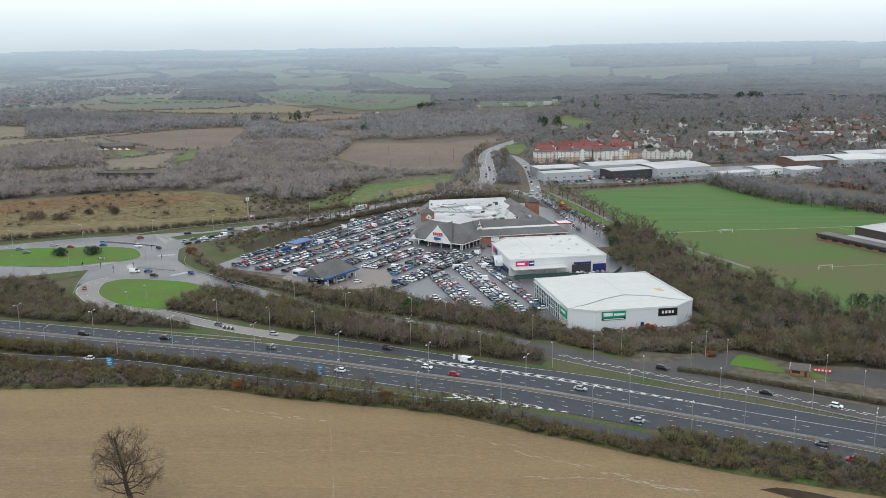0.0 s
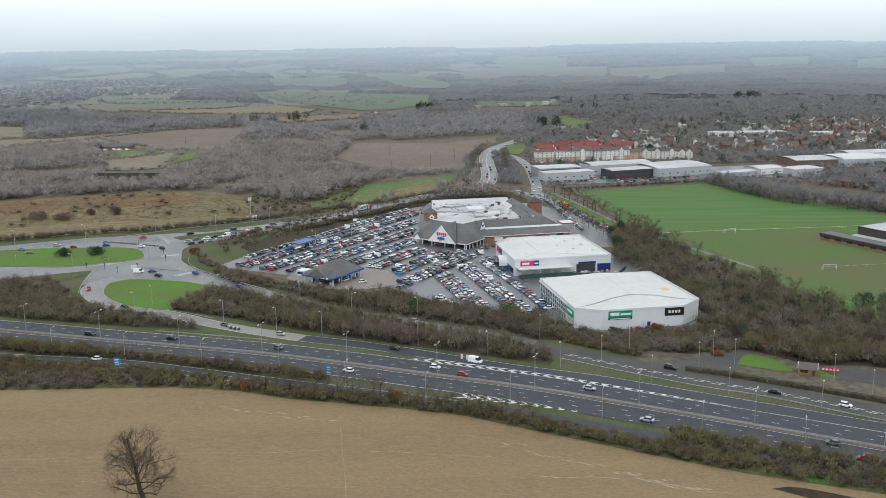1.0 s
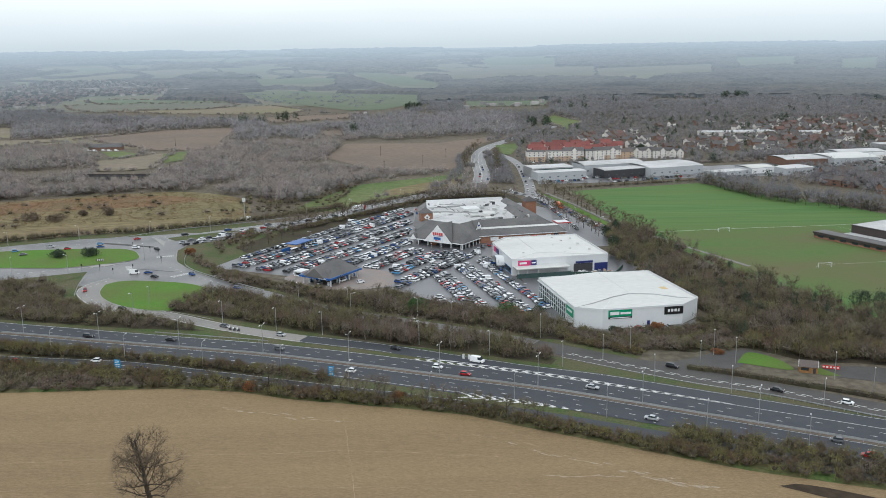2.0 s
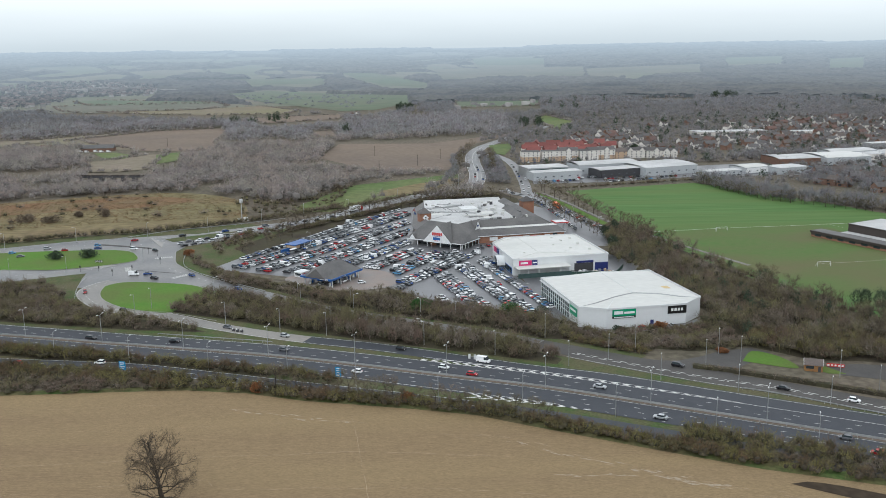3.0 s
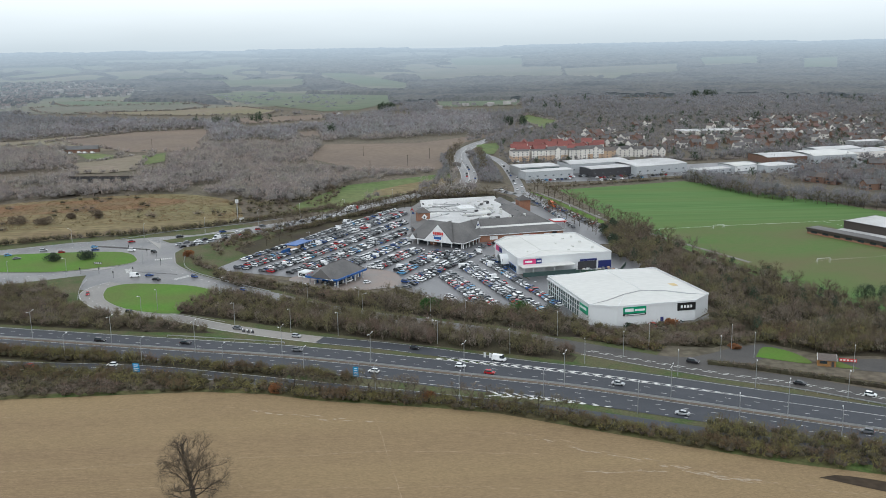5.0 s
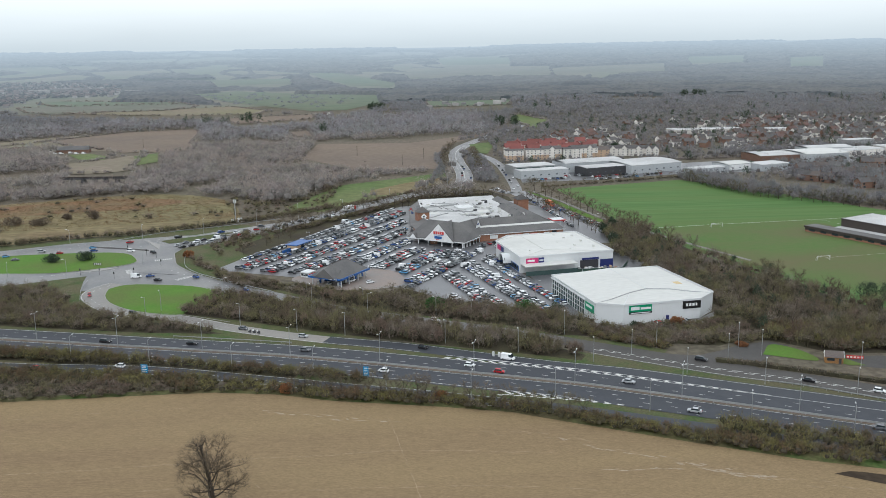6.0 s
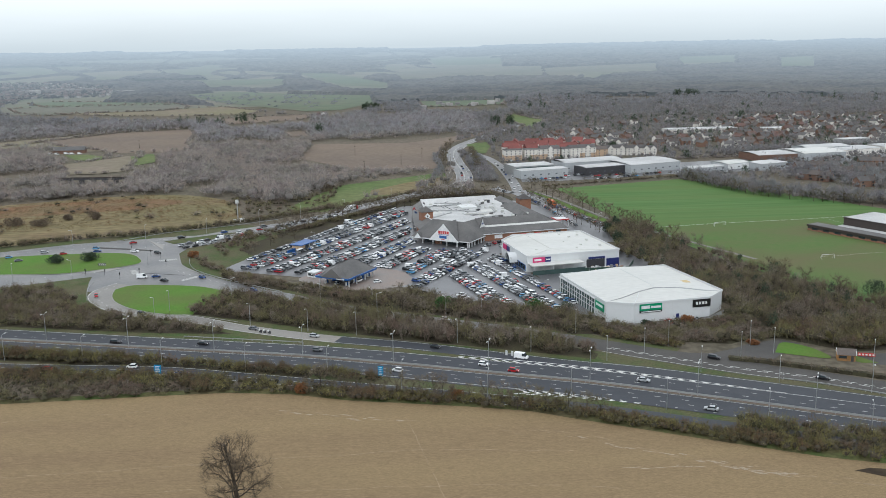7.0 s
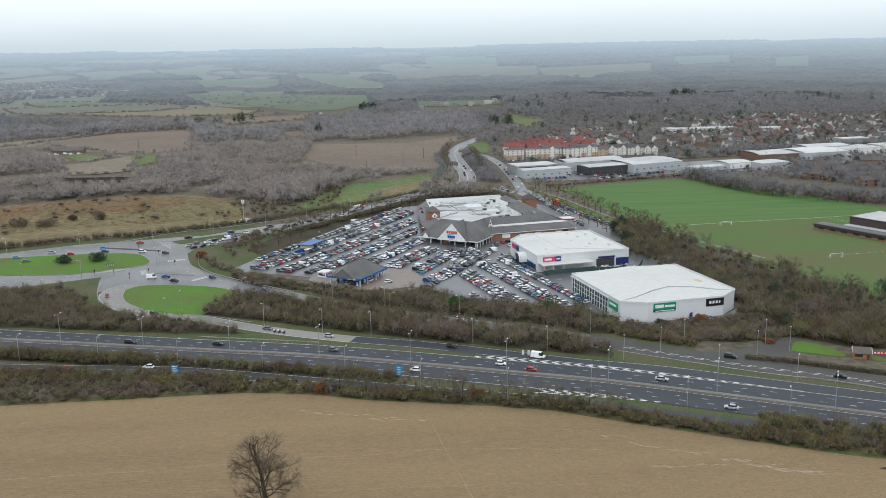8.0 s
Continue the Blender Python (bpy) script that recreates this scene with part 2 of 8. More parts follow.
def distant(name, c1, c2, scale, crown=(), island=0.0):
    """The backdrop of far land, its haze painted in: surface colour dimmer, pale emission stronger with distance."""
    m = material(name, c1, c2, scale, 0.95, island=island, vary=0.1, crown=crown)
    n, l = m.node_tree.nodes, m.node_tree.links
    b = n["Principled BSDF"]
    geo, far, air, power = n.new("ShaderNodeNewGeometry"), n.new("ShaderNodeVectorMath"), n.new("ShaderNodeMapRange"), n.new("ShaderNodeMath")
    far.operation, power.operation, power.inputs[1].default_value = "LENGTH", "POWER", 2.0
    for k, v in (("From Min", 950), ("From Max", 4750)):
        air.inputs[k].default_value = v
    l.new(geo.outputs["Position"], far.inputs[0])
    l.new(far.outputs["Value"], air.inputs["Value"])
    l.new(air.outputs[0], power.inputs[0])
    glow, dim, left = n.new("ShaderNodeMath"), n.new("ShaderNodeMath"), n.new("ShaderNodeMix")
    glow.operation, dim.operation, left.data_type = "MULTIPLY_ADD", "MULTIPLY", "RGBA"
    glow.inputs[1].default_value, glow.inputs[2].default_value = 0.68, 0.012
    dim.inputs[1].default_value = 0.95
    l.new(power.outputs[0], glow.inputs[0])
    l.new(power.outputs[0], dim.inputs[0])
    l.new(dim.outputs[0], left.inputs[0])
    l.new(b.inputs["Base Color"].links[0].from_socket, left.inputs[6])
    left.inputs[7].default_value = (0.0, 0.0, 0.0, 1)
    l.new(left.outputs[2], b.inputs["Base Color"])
    b.inputs["Emission Color"].default_value = (*HAZE_GLOW, 1)
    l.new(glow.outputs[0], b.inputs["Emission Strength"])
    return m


# haze painted into colour and emission; M_BACKWOOD also darkened for missing crown shade
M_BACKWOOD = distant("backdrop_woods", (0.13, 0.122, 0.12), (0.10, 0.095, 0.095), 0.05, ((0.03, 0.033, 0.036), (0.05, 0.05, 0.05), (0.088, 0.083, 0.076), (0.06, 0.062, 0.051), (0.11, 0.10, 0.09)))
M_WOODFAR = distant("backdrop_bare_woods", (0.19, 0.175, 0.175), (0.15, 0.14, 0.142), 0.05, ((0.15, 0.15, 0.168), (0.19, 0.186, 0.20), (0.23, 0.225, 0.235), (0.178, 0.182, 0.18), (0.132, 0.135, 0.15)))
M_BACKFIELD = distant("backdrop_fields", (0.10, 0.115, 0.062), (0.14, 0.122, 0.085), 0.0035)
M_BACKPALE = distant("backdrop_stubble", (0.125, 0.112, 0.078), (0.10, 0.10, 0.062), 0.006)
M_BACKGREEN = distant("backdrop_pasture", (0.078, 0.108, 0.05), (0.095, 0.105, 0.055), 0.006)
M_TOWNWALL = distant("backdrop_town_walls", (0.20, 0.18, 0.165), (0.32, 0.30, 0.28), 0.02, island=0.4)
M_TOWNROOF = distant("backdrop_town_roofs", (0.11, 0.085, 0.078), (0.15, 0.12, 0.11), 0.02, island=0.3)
M_WORKS = plain("grey_white_cladding", (0.42, 0.44, 0.45), 0.5)
M_EVER = material("evergreen_foliage", (0.06, 0.082, 0.05), (0.042, 0.062, 0.04), 0.3, 0.9, island=0.4)
M_IVY = material("bright_evergreen_foliage", (0.05, 0.12, 0.03), (0.035, 0.085, 0.025), 0.3, 0.9, island=0.4)
M_TUSSOCK = material("marsh_tussock_grass", (0.19, 0.145, 0.08), (0.15, 0.115, 0.065), 0.1, 0.95, island=0.25, crown=((0.16, 0.11, 0.062), (0.21, 0.125, 0.065), (0.23, 0.175, 0.095), (0.17, 0.14, 0.07), (0.22, 0.165, 0.09), (0.16, 0.11, 0.062)))
M_RUSTLEAF = material("rust_brown_leaves", (0.26, 0.12, 0.05), (0.19, 0.09, 0.045), 0.3, 0.95, island=0.4)
M_TYRE = plain("tyre_rubber", (0.018, 0.018, 0.018), 0.8)


# ---- building helpers ----
class Geo:
    """Collects vertices and faces for one mesh."""

    def __init__(self):
        self.v, self.f = [], []

    def add(self, verts, faces):
        k = len(self.v)
        self.v += [tuple(p) for p in verts]
        self.f += [tuple(i + k for i in f) for f in faces]
        return self

    def quad(self, a, b, c, d):
        return self.add((a, b, c, d), ((0, 1, 2, 3),))

    def tri(self, a, b, c):
        return self.add((a, b, c), ((0, 1, 2),))

    def box(self, x, y, z, sx, sy, sz, turn=0.0):
        """A box whose base centre is at (x, y, z)."""
        c, s = math.cos(radians(turn)), math.sin(radians(turn))
        pts = []
        for dz in (0, sz):
            for dx, dy in ((-1, -1), (1, -1), (1, 1), (-1, 1)):
                px, py = dx * sx / 2, dy * sy / 2
                pts.append((x + px * c - py * s, y + px * s + py * c, z + dz))
        return self.add(pts, ((3, 2, 1, 0), (4, 5, 6, 7), (0, 1, 5, 4), (1, 2, 6, 5), (2, 3, 7, 6), (3, 0, 4, 7)))

    def prism(self, poly, z0, z1, cap=True):
        k = len(poly)
        pts = [(x, y, z0) for x, y in poly] + [(x, y, z1) for x, y in poly]
        faces = [(i, (i + 1) % k, k + (i + 1) % k, k + i) for i in range(k)]
        if cap:
            faces += [tuple(range(k, 2 * k)), tuple(reversed(range(k)))]
        return self.add(pts, faces)

    def tube(self, a, b, r0, r1, sides=6, cap=True):
        a, b = Vector(a), Vector(b)
        q = (b - a).to_track_quat("Z", "Y")
        pts = []
        for p, r in ((a, r0), (b, r1)):
            for i in range(sides):
                t = 2 * math.pi * i / sides
                pts.append(p + q @ Vector((r * math.cos(t), r * math.sin(t), 0)))
        faces = [(i, (i + 1) % sides, sides + (i + 1) % sides, sides + i) for i in range(sides)]
        return self.add(pts, faces + ([tuple(range(sides, 2 * sides)), tuple(reversed(range(sides)))] if cap else []))

    def wheel(self, x, y, z, r, w):
        """A short cylinder along y."""
        return self.tube((x, y - w / 2, z), (x, y + w / 2, z), r, r, 10)

    def mesh(self, name, *mats):
        me = bpy.data.meshes.new(name)
        me.from_pydata(self.v, [], self.f)
        for m in mats:
            me.materials.append(m)
        me.update()
        return me

    def put(self, name, mat, parent=None, label=""):
        ob = new(name, self.mesh(name, mat))
        if parent:
            ob.parent = parent
        return tagged(ob, label)


def thing(name, label, category, x=0.0, y=0.0, z=0.0, turn=0.0, group="", kind=""):
    """A top-level Empty at the base of a thing."""
    ob = new(name)
    ob.matrix_basis = pose(x, y, z, 0, 0, turn)
    return tagged(ob, label, category, group, kind)


def smooth(u):
    u = min(1.0, max(0.0, u))
    return u * u * (3 - 2 * u)


def height(x, y):
    """Level by the junction, a shallow valley beyond it, hills at the skyline."""
    r = math.hypot(x, y)
    s = x / max(r, 1.0) if y > 0 else 0.0
    z = -16 * smooth((r - 900) / 800) * (1 - 0.65 * smooth((s - 0.02) / 0.2))
    u = max(0.0, (r - 2900) / 1900)
    roll = 5.0 * noise.noise((x / 900, y / 900, 3.1)) * smooth((r - 3300) / 900)
    return z + 116 * min(u, 1.0) ** 1.4 - 60 * max(0.0, u - 1.0) + roll


def curve_points(points, step=4.0):
    """A smooth line through a few points (Catmull-Rom)."""
    p = [Vector(q).to_2d() if len(q) > 2 else Vector(q) for q in points]
    p = [2 * p[0] - p[1]] + p + [2 * p[-1] - p[-2]]
    out = []
    for a, b, c, d in zip(p, p[1:], p[2:], p[3:]):
        k = max(1, int((c - b).length / step))
        for i in range(k):
            t = i / k
            out.append(0.5 * ((2 * b) + (c - a) * t + (2 * a - 5 * b + 4 * c - d) * t * t + (3 * b - a - 3 * c + d) * t ** 3))
    out.append(p[-2])
    return out


class Line:
    """A road's centre line, with points told by distance along it and to its left."""

    def __init__(self, points, step=4.0):
        self.p = curve_points(points, step)
        self.s = [0.0]
        for a, b in zip(self.p, self.p[1:]):
            self.s.append(self.s[-1] + (b - a).length)
        self.length = self.s[-1]

    def at(self, s, off=0.0):
        s = min(max(s, 0.0), self.length)
        i = min(max(np.searchsorted(self.s, s) - 1, 0), len(self.p) - 2)
        a, b = self.p[i], self.p[i + 1]
        d = (b - a).normalized()
        q = a + d * (s - self.s[i])
        return Vector((q.x - d.y * off, q.y + d.x * off))

    def turn(self, s):
        a, b = self.at(s - 2), self.at(s + 2)
        return math.degrees(math.atan2(b.y - a.y, b.x - a.x))

    def near(self, x, y):
        d = [(p.x - x) ** 2 + (p.y - y) ** 2 for p in self.p]
        return self.s[int(np.argmin(d))]


def strip(geo, line, o0, o1, z, s0=0.0, s1=None, step=4.0):
    """A band along a line between two offsets."""
    s1 = line.length if s1 is None else s1
    k = max(1, int((s1 - s0) / step))
    f0 = o0 if callable(o0) else (lambda s: o0)
    f1 = o1 if callable(o1) else (lambda s: o1)
    pts = []
    for i in range(k + 1):
        s = s0 + (s1 - s0) * i / k
        for f in (f1, f0):
            q = line.at(s, f(s))
            pts.append((q.x, q.y, z + height(q.x, q.y)))
    return geo.add(pts, [(2 * i, 2 * i + 1, 2 * i + 3, 2 * i + 2) for i in range(k)])


def dashes(geo, line, off, mark, gap, z, s0=0.0, s1=None, w=0.2):
    s1 = line.length if s1 is None else s1
    s = s0
    while s + mark < s1:
        strip(geo, line, off - w / 2, off + w / 2, z, s, s + mark, mark)
        s += mark + gap


def inside(x, y, poly):
    """Which of the points lie in a polygon (numpy)."""
    x, y = np.asarray(x), np.asarray(y)
    hit = np.zeros(x.shape, bool)
    for (x0, y0), (x1, y1) in zip(poly, poly[1:] + poly[:1]):
        if y0 != y1:
            hit ^= ((y0 > y) != (y1 > y)) & (x < (x1 - x0) * (y - y0) / (y1 - y0) + x0)
    return hit


def sheet(name, poly, mat, z, label, category, cell=0.0, rounded=0):
    """A piece of ground with its own surface. cell: the net's size where the land is not level."""
    if rounded:
        poly = [tuple(p) for p in curve_points(list(poly) + [poly[0]], rounded)][:-1]
    if sum(a[0] * b[1] - b[0] * a[1] for a, b in zip(poly, poly[1:] + poly[:1])) < 0:
        poly = poly[::-1]
    bm = bmesh.new()
    bm.faces.new([bm.verts.new((x, y, 0)) for x, y in poly])
    bm.normal_update()
    bmesh.ops.triangulate(bm, faces=bm.faces[:], ngon_method="EAR_CLIP")
    if cell:
        xs, ys = [p[0] for p in poly], [p[1] for p in poly]
        for axis, lo, hi in (((1, 0, 0), min(xs), max(xs)), ((0, 1, 0), min(ys), max(ys))):
            for k in range(1, int((hi - lo) / cell) + 1):
                co = Vector(axis) * (lo + k * cell)
                bmesh.ops.bisect_plane(bm, geom=bm.verts[:] + bm.edges[:] + bm.faces[:], plane_co=co, plane_no=axis)
    for v in bm.verts:
        v.co.z = height(v.co.x, v.co.y) + z
    me = bpy.data.meshes.new(name)
    bm.to_mesh(me)
    bm.free()
    me.materials.append(mat)
    return tagged(new(name, me), label, category, kind="structure")


def triangles(name, tris, mat, label, category, kind="stuff", tint=None):
    """One mesh out of loose triangles, an array of n x 3 x 3. tint: a number for each, 0 to 1."""
    n = len(tris)
    me = bpy.data.meshes.new(name)
    me.vertices.add(n * 3)
    me.vertices.foreach_set("co", np.ascontiguousarray(tris, np.float32).reshape(-1))
    me.loops.add(n * 3)
    me.loops.foreach_set("vertex_index", np.arange(n * 3, dtype=np.int32))
    me.polygons.add(n)
    me.polygons.foreach_set("loop_start", np.arange(0, n * 3, 3, dtype=np.int32))
    me.materials.append(mat)
    me.update(calc_edges=True)
    if tint is not None:
        me.attributes.new("tint", "FLOAT", "FACE").data.foreach_set("value", np.ascontiguousarray(tint, np.float32))
    return tagged(new(name, me), label, category, kind=kind) if label else new(name, me)


def fans(rng, centres, radius, tall, count, width, low=0.0, bole=0.3, droop=0.5, spray=0.62):
    """Bare crowns out of thin upright twigs that fan out from the middle of each plant to its rounded, uneven top.
    spray: the share of short twigs at the tips."""
    c = np.repeat(centres, count, 0)
    r, h = np.repeat(radius, count), np.repeat(tall, count)
    m = len(c)
    a = rng.uniform(0, 2 * np.pi, m)
    rho = np.sqrt(rng.uniform(0, 1, m))
    phase = np.repeat(rng.uniform(0, 6.28, len(centres)), count)
    lump = 1 + 0.22 * np.sin(3 * a + phase) + 0.16 * np.sin(7 * a + 2.3 * phase)
    reach = r * rho * lump
    top = h * ((1 - droop) + droop * np.sqrt(np.maximum(0, 1 - rho ** 2))) * rng.uniform(0.72, 1.08, m) * (1 + 0.1 * np.sin(5 * a - phase))
    tip = c + np.stack([reach * np.cos(a), reach * np.sin(a), top], 1)
    foot = rng.uniform(low, bole, m)
    root = c + np.stack([0.35 * reach * np.cos(a), 0.35 * reach * np.sin(a), np.minimum(foot * h, top * 0.6)], 1) + rng.normal(size=(m, 3)) * np.array([1, 1, 0.2]) * (0.12 * r)[:, None]
    fine = rng.uniform(0, 1, m) < spray
    start = root + (tip - root) * np.where(fine, rng.uniform(0.72, 0.95, m), rng.uniform(0, 0.6, m))[:, None]
    tip += rng.normal(size=(m, 3)) * (np.where(fine, 0.22, 0.07) * r)[:, None]
    d = tip - start
    side = np.cross(d, rng.normal(size=(m, 3)))
    side /= np.linalg.norm(side, axis=1)[:, None] + 1e-6
    w = (width * rng.uniform(0.5, 1.5, m))[:, None]
    return np.stack([start - side * w, start + side * w, tip], 1)


def tints(rng, centres, cell=15.0, spread=0.15):
    """A number from 0 to 1 for each plant, alike among neighbours."""
    t = np.array([noise.noise((x / cell, y / cell, 7.7)) + 0.5 * noise.noise((x / cell * 0.23, y / cell * 0.23, 1.7)) for x, y, z in centres])
    return (0.5 + 1.1 * t + rng.normal(size=len(centres)) * spread) % 1.0


def tufts(rng, centres, radius, tall, count, length, width, low=0.15, shell=0.0, size=1.0, deep=0.62, jitter=0.16):
    """Twig tufts that fill bushy crowns: centres n x 3 at their feet, radius and tall per crown.
    shell: the share of broad tufts that lie round the crown, size their width."""
    made = []
    for part_count, broad in ((count - int(count * shell), False), (int(count * shell), True)):
        if not part_count:
            continue
        c = np.repeat(centres, part_count, 0)
        r = np.repeat(radius, part_count)
        h = np.repeat(tall, part_count)
        m = len(c)
        d = rng.normal(size=(m, 3))
        if broad:
            d[:, 2] = np.abs(d[:, 2]) * 1.1 - 0.35
        d /= np.linalg.norm(d, axis=1)[:, None]
        k = rng.uniform(deep, deep + 0.28, m) if broad else rng.uniform(0.4, 1.0, m) ** 0.5
        lump = 1 + 0.25 * np.sin(5 * np.arctan2(d[:, 1], d[:, 0]) + c[:, 0])
        p = c + np.stack([d[:, 0] * r * k * lump, d[:, 1] * r * k * lump, h * (low + (1 - low) * (0.5 + 0.5 * d[:, 2] * k))], 1)
        if broad:
            nrm = d * np.array([1, 1, 0.8]) + rng.normal(size=(m, 3)) * jitter + np.array([0, 0, 0.15])
            nrm /= np.linalg.norm(nrm, axis=1)[:, None]
            side = np.cross(nrm, rng.normal(size=(m, 3)))
            side /= np.linalg.norm(side, axis=1)[:, None] + 1e-6
            out = np.cross(nrm, side)
            ln = (size * rng.uniform(0.7, 1.5, m))[:, None]
            w = ln * rng.uniform(0.35, 0.7, m)[:, None]
        else:
            out = d * np.array([1, 1, 0.6]) + np.array([0, 0, 0.7]) + rng.normal(size=(m, 3)) * 0.45
            out /= np.linalg.norm(out, axis=1)[:, None]
            side = np.cross(out, rng.normal(size=(m, 3)))
            side /= np.linalg.norm(side, axis=1)[:, None] + 1e-6
            ln = (length * rng.uniform(0.6, 1.4, m))[:, None]
            w = (width * rng.uniform(0.6, 1.4, m))[:, None]
        made.append(np.stack([p - side * w - out * ln * 0.35, p + side * w - out * ln * 0.35, p + out * ln * 0.65], 1))
    return np.concatenate(made)


def dome():
    """Corners and faces of a small round mass, without its underside."""
    bm = bmesh.new()
    bmesh.ops.create_icosphere(bm, subdivisions=1, radius=1.0)
    bmesh.ops.delete(bm, geom=[v for v in bm.verts if v.co.z < -0.75], context="VERTS")
    bm.verts.index_update()
    v = np.array([tuple(p.co) for p in bm.verts])
    f = np.array([[p.index for p in q.verts] for q in bm.faces])
    bm.free()
    return v, f


DOME = dome()


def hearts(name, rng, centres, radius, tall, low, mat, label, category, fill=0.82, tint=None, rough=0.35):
    """A solid core in the middle of each crown, uneven and knobbly, mostly in a colour darkened for inner shade."""
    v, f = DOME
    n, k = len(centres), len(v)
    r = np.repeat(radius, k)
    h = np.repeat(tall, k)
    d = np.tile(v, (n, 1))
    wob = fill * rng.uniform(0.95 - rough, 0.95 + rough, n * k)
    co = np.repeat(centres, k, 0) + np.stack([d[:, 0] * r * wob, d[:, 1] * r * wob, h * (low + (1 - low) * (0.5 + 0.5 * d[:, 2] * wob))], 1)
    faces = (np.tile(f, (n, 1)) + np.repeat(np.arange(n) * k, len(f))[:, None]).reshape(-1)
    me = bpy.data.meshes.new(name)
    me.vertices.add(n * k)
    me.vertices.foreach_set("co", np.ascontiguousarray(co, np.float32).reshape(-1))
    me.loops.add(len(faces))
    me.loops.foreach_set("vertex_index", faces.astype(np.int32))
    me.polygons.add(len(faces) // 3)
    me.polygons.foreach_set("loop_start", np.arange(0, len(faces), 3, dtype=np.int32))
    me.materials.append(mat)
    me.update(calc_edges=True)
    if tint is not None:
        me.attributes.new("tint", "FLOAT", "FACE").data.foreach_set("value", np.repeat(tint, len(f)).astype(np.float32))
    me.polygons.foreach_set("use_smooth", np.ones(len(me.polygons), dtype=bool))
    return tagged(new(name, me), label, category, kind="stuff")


def spread_out(rng, poly, area, keep_off=()):
    """Points on a shaken grid, about one to each area of a polygon, clear of others."""
    xs, ys = [p[0] for p in poly], [p[1] for p in poly]
    c = math.sqrt(area)
    gx, gy = np.meshgrid(np.arange(min(xs), max(xs), c), np.arange(min(ys), max(ys), c))
    x = gx.ravel() + rng.uniform(-0.42, 0.42, gx.size) * c
    y = gy.ravel() + rng.uniform(-0.42, 0.42, gx.size) * c
    ok = inside(x, y, poly)
    for q in keep_off:
        ok &= ~inside(x, y, q)
    return x[ok], y[ok]


def scatter(rng, poly, area, keep_off=()):
    """Points about one to each area of a polygon, clear of others."""
    xs, ys = [p[0] for p in poly], [p[1] for p in poly]
    n = int((max(xs) - min(xs)) * (max(ys) - min(ys)) / area)
    x, y = rng.uniform(min(xs), max(xs), n), rng.uniform(min(ys), max(ys), n)
    ok = inside(x, y, poly)
    for q in keep_off:
        ok &= ~inside(x, y, q)
    return x[ok], y[ok]


def feet(x, y):
    return np.array([(a, b, height(a, b)) for a, b in zip(x, y)]).reshape(-1, 3)


def along(rng, line, o0, o1, area, s0=0.0, s1=None):
    """Points scattered in a band along a line."""
    s1 = line.length if s1 is None else s1
    n = int((s1 - s0) * abs(o1 - o0) / area)
    pts = [line.at(s, o) for s, o in zip(rng.uniform(s0, s1, n), rng.uniform(min(o0, o1), max(o0, o1), n))]
    return np.array([p.x for p in pts]), np.array([p.y for p in pts])


# ---- ground: one sheet to the skyline ----
rings = [0.0] + [30.0 * k for k in range(1, 25)] + [720 + 45.0 * k for k in range(1, 94)]
SECTORS = 144
g = Geo()
g.v.append((0, 0, 0))
for r in rings[1:]:
    for k in range(SECTORS):
        a = 2 * math.pi * k / SECTORS
        x, y = r * math.cos(a), r * math.sin(a)
        g.v.append((x, y, height(x, y)))
for k in range(SECTORS):
    g.f.append((0, 1 + k, 1 + (k + 1) % SECTORS))
near_faces, g_back = g.f, Geo()
for i in range(len(rings) - 2):
    r_mid = (rings[i + 1] + rings[i + 2]) / 2
    g.f = near_faces if r_mid < 2150 else g_back.f
    a0, b0 = 1 + i * SECTORS, 1 + (i + 1) * SECTORS
    for k in range(SECTORS):
        k2 = (k + 1) % SECTORS
        g.f.append((a0 + k, b0 + k, b0 + k2, a0 + k2))
g.f, g_back.v = near_faces, g.v
ground = g.put("ground", M_GROUND)
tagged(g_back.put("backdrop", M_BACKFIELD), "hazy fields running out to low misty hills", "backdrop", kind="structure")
tagged(ground, "rough winter grassland running out to low wooded hills", "ground", kind="structure")

# fields and grass
FIELD = [(-600, 296), (-330, 301), (-240, 303), (-160, 304), (-117, 305), (-97, 305), (-76, 301), (-56, 293), (-36, 288), (-17, 283), (2, 277),
         (19, 267), (51, 249), (79, 234), (114, 220), (180, 182), (330, 80), (330, -300), (-600, -300)]
sheet("stubble_field", FIELD, M_STUBBLE, 0.06, "tan stubble field with faint drill lines", "field")
PITCH = [(112, 660), (105, 732), (218, 765), (262, 700), (300, 620), (340, 540), (340, 385), (240, 336), (184, 360), (168, 400), (152, 442), (141, 480), (134, 520), (126, 560), (118, 600)]
sheet("playing_field", PITCH, M_PITCH, 0.05, "bright green mown playing field with stripes", "grass")
sheet("worn_pitch", [(135, 558), (180, 570), (238, 573), (250, 545), (262, 500), (290, 440), (270, 372), (220, 366), (190, 392), (166, 440), (150, 490)], M_WORN, 0.10, "worn brownish football pitch turf", "grass", rounded=6)
sheet("pasture", [(-110, 655), (-102, 690), (-71, 781), (-20, 815), (23, 846), (23, 790), (-12, 735), (-60, 690), (-78, 655)], M_PASTURE, 0.08, "green pasture with bare earth along its edge", "field", cell=40)
sheet("bare_strip", [(-45, 748), (-13, 787), (22, 815), (22, 782), (-12, 738), (-43, 722)], M_MARSH, 0.13, "bare tan earth strip at the pasture edge", "field", rounded=8)
sheet("brown_field", [(-118, 985), (-112, 1163), (10, 1150), (129, 1290), (146, 1345), (60, 1140), (30, 1000), (24, 876), (-45, 853)], M_TILTH, 0.25, "brown bare winter field", "field", cell=50)
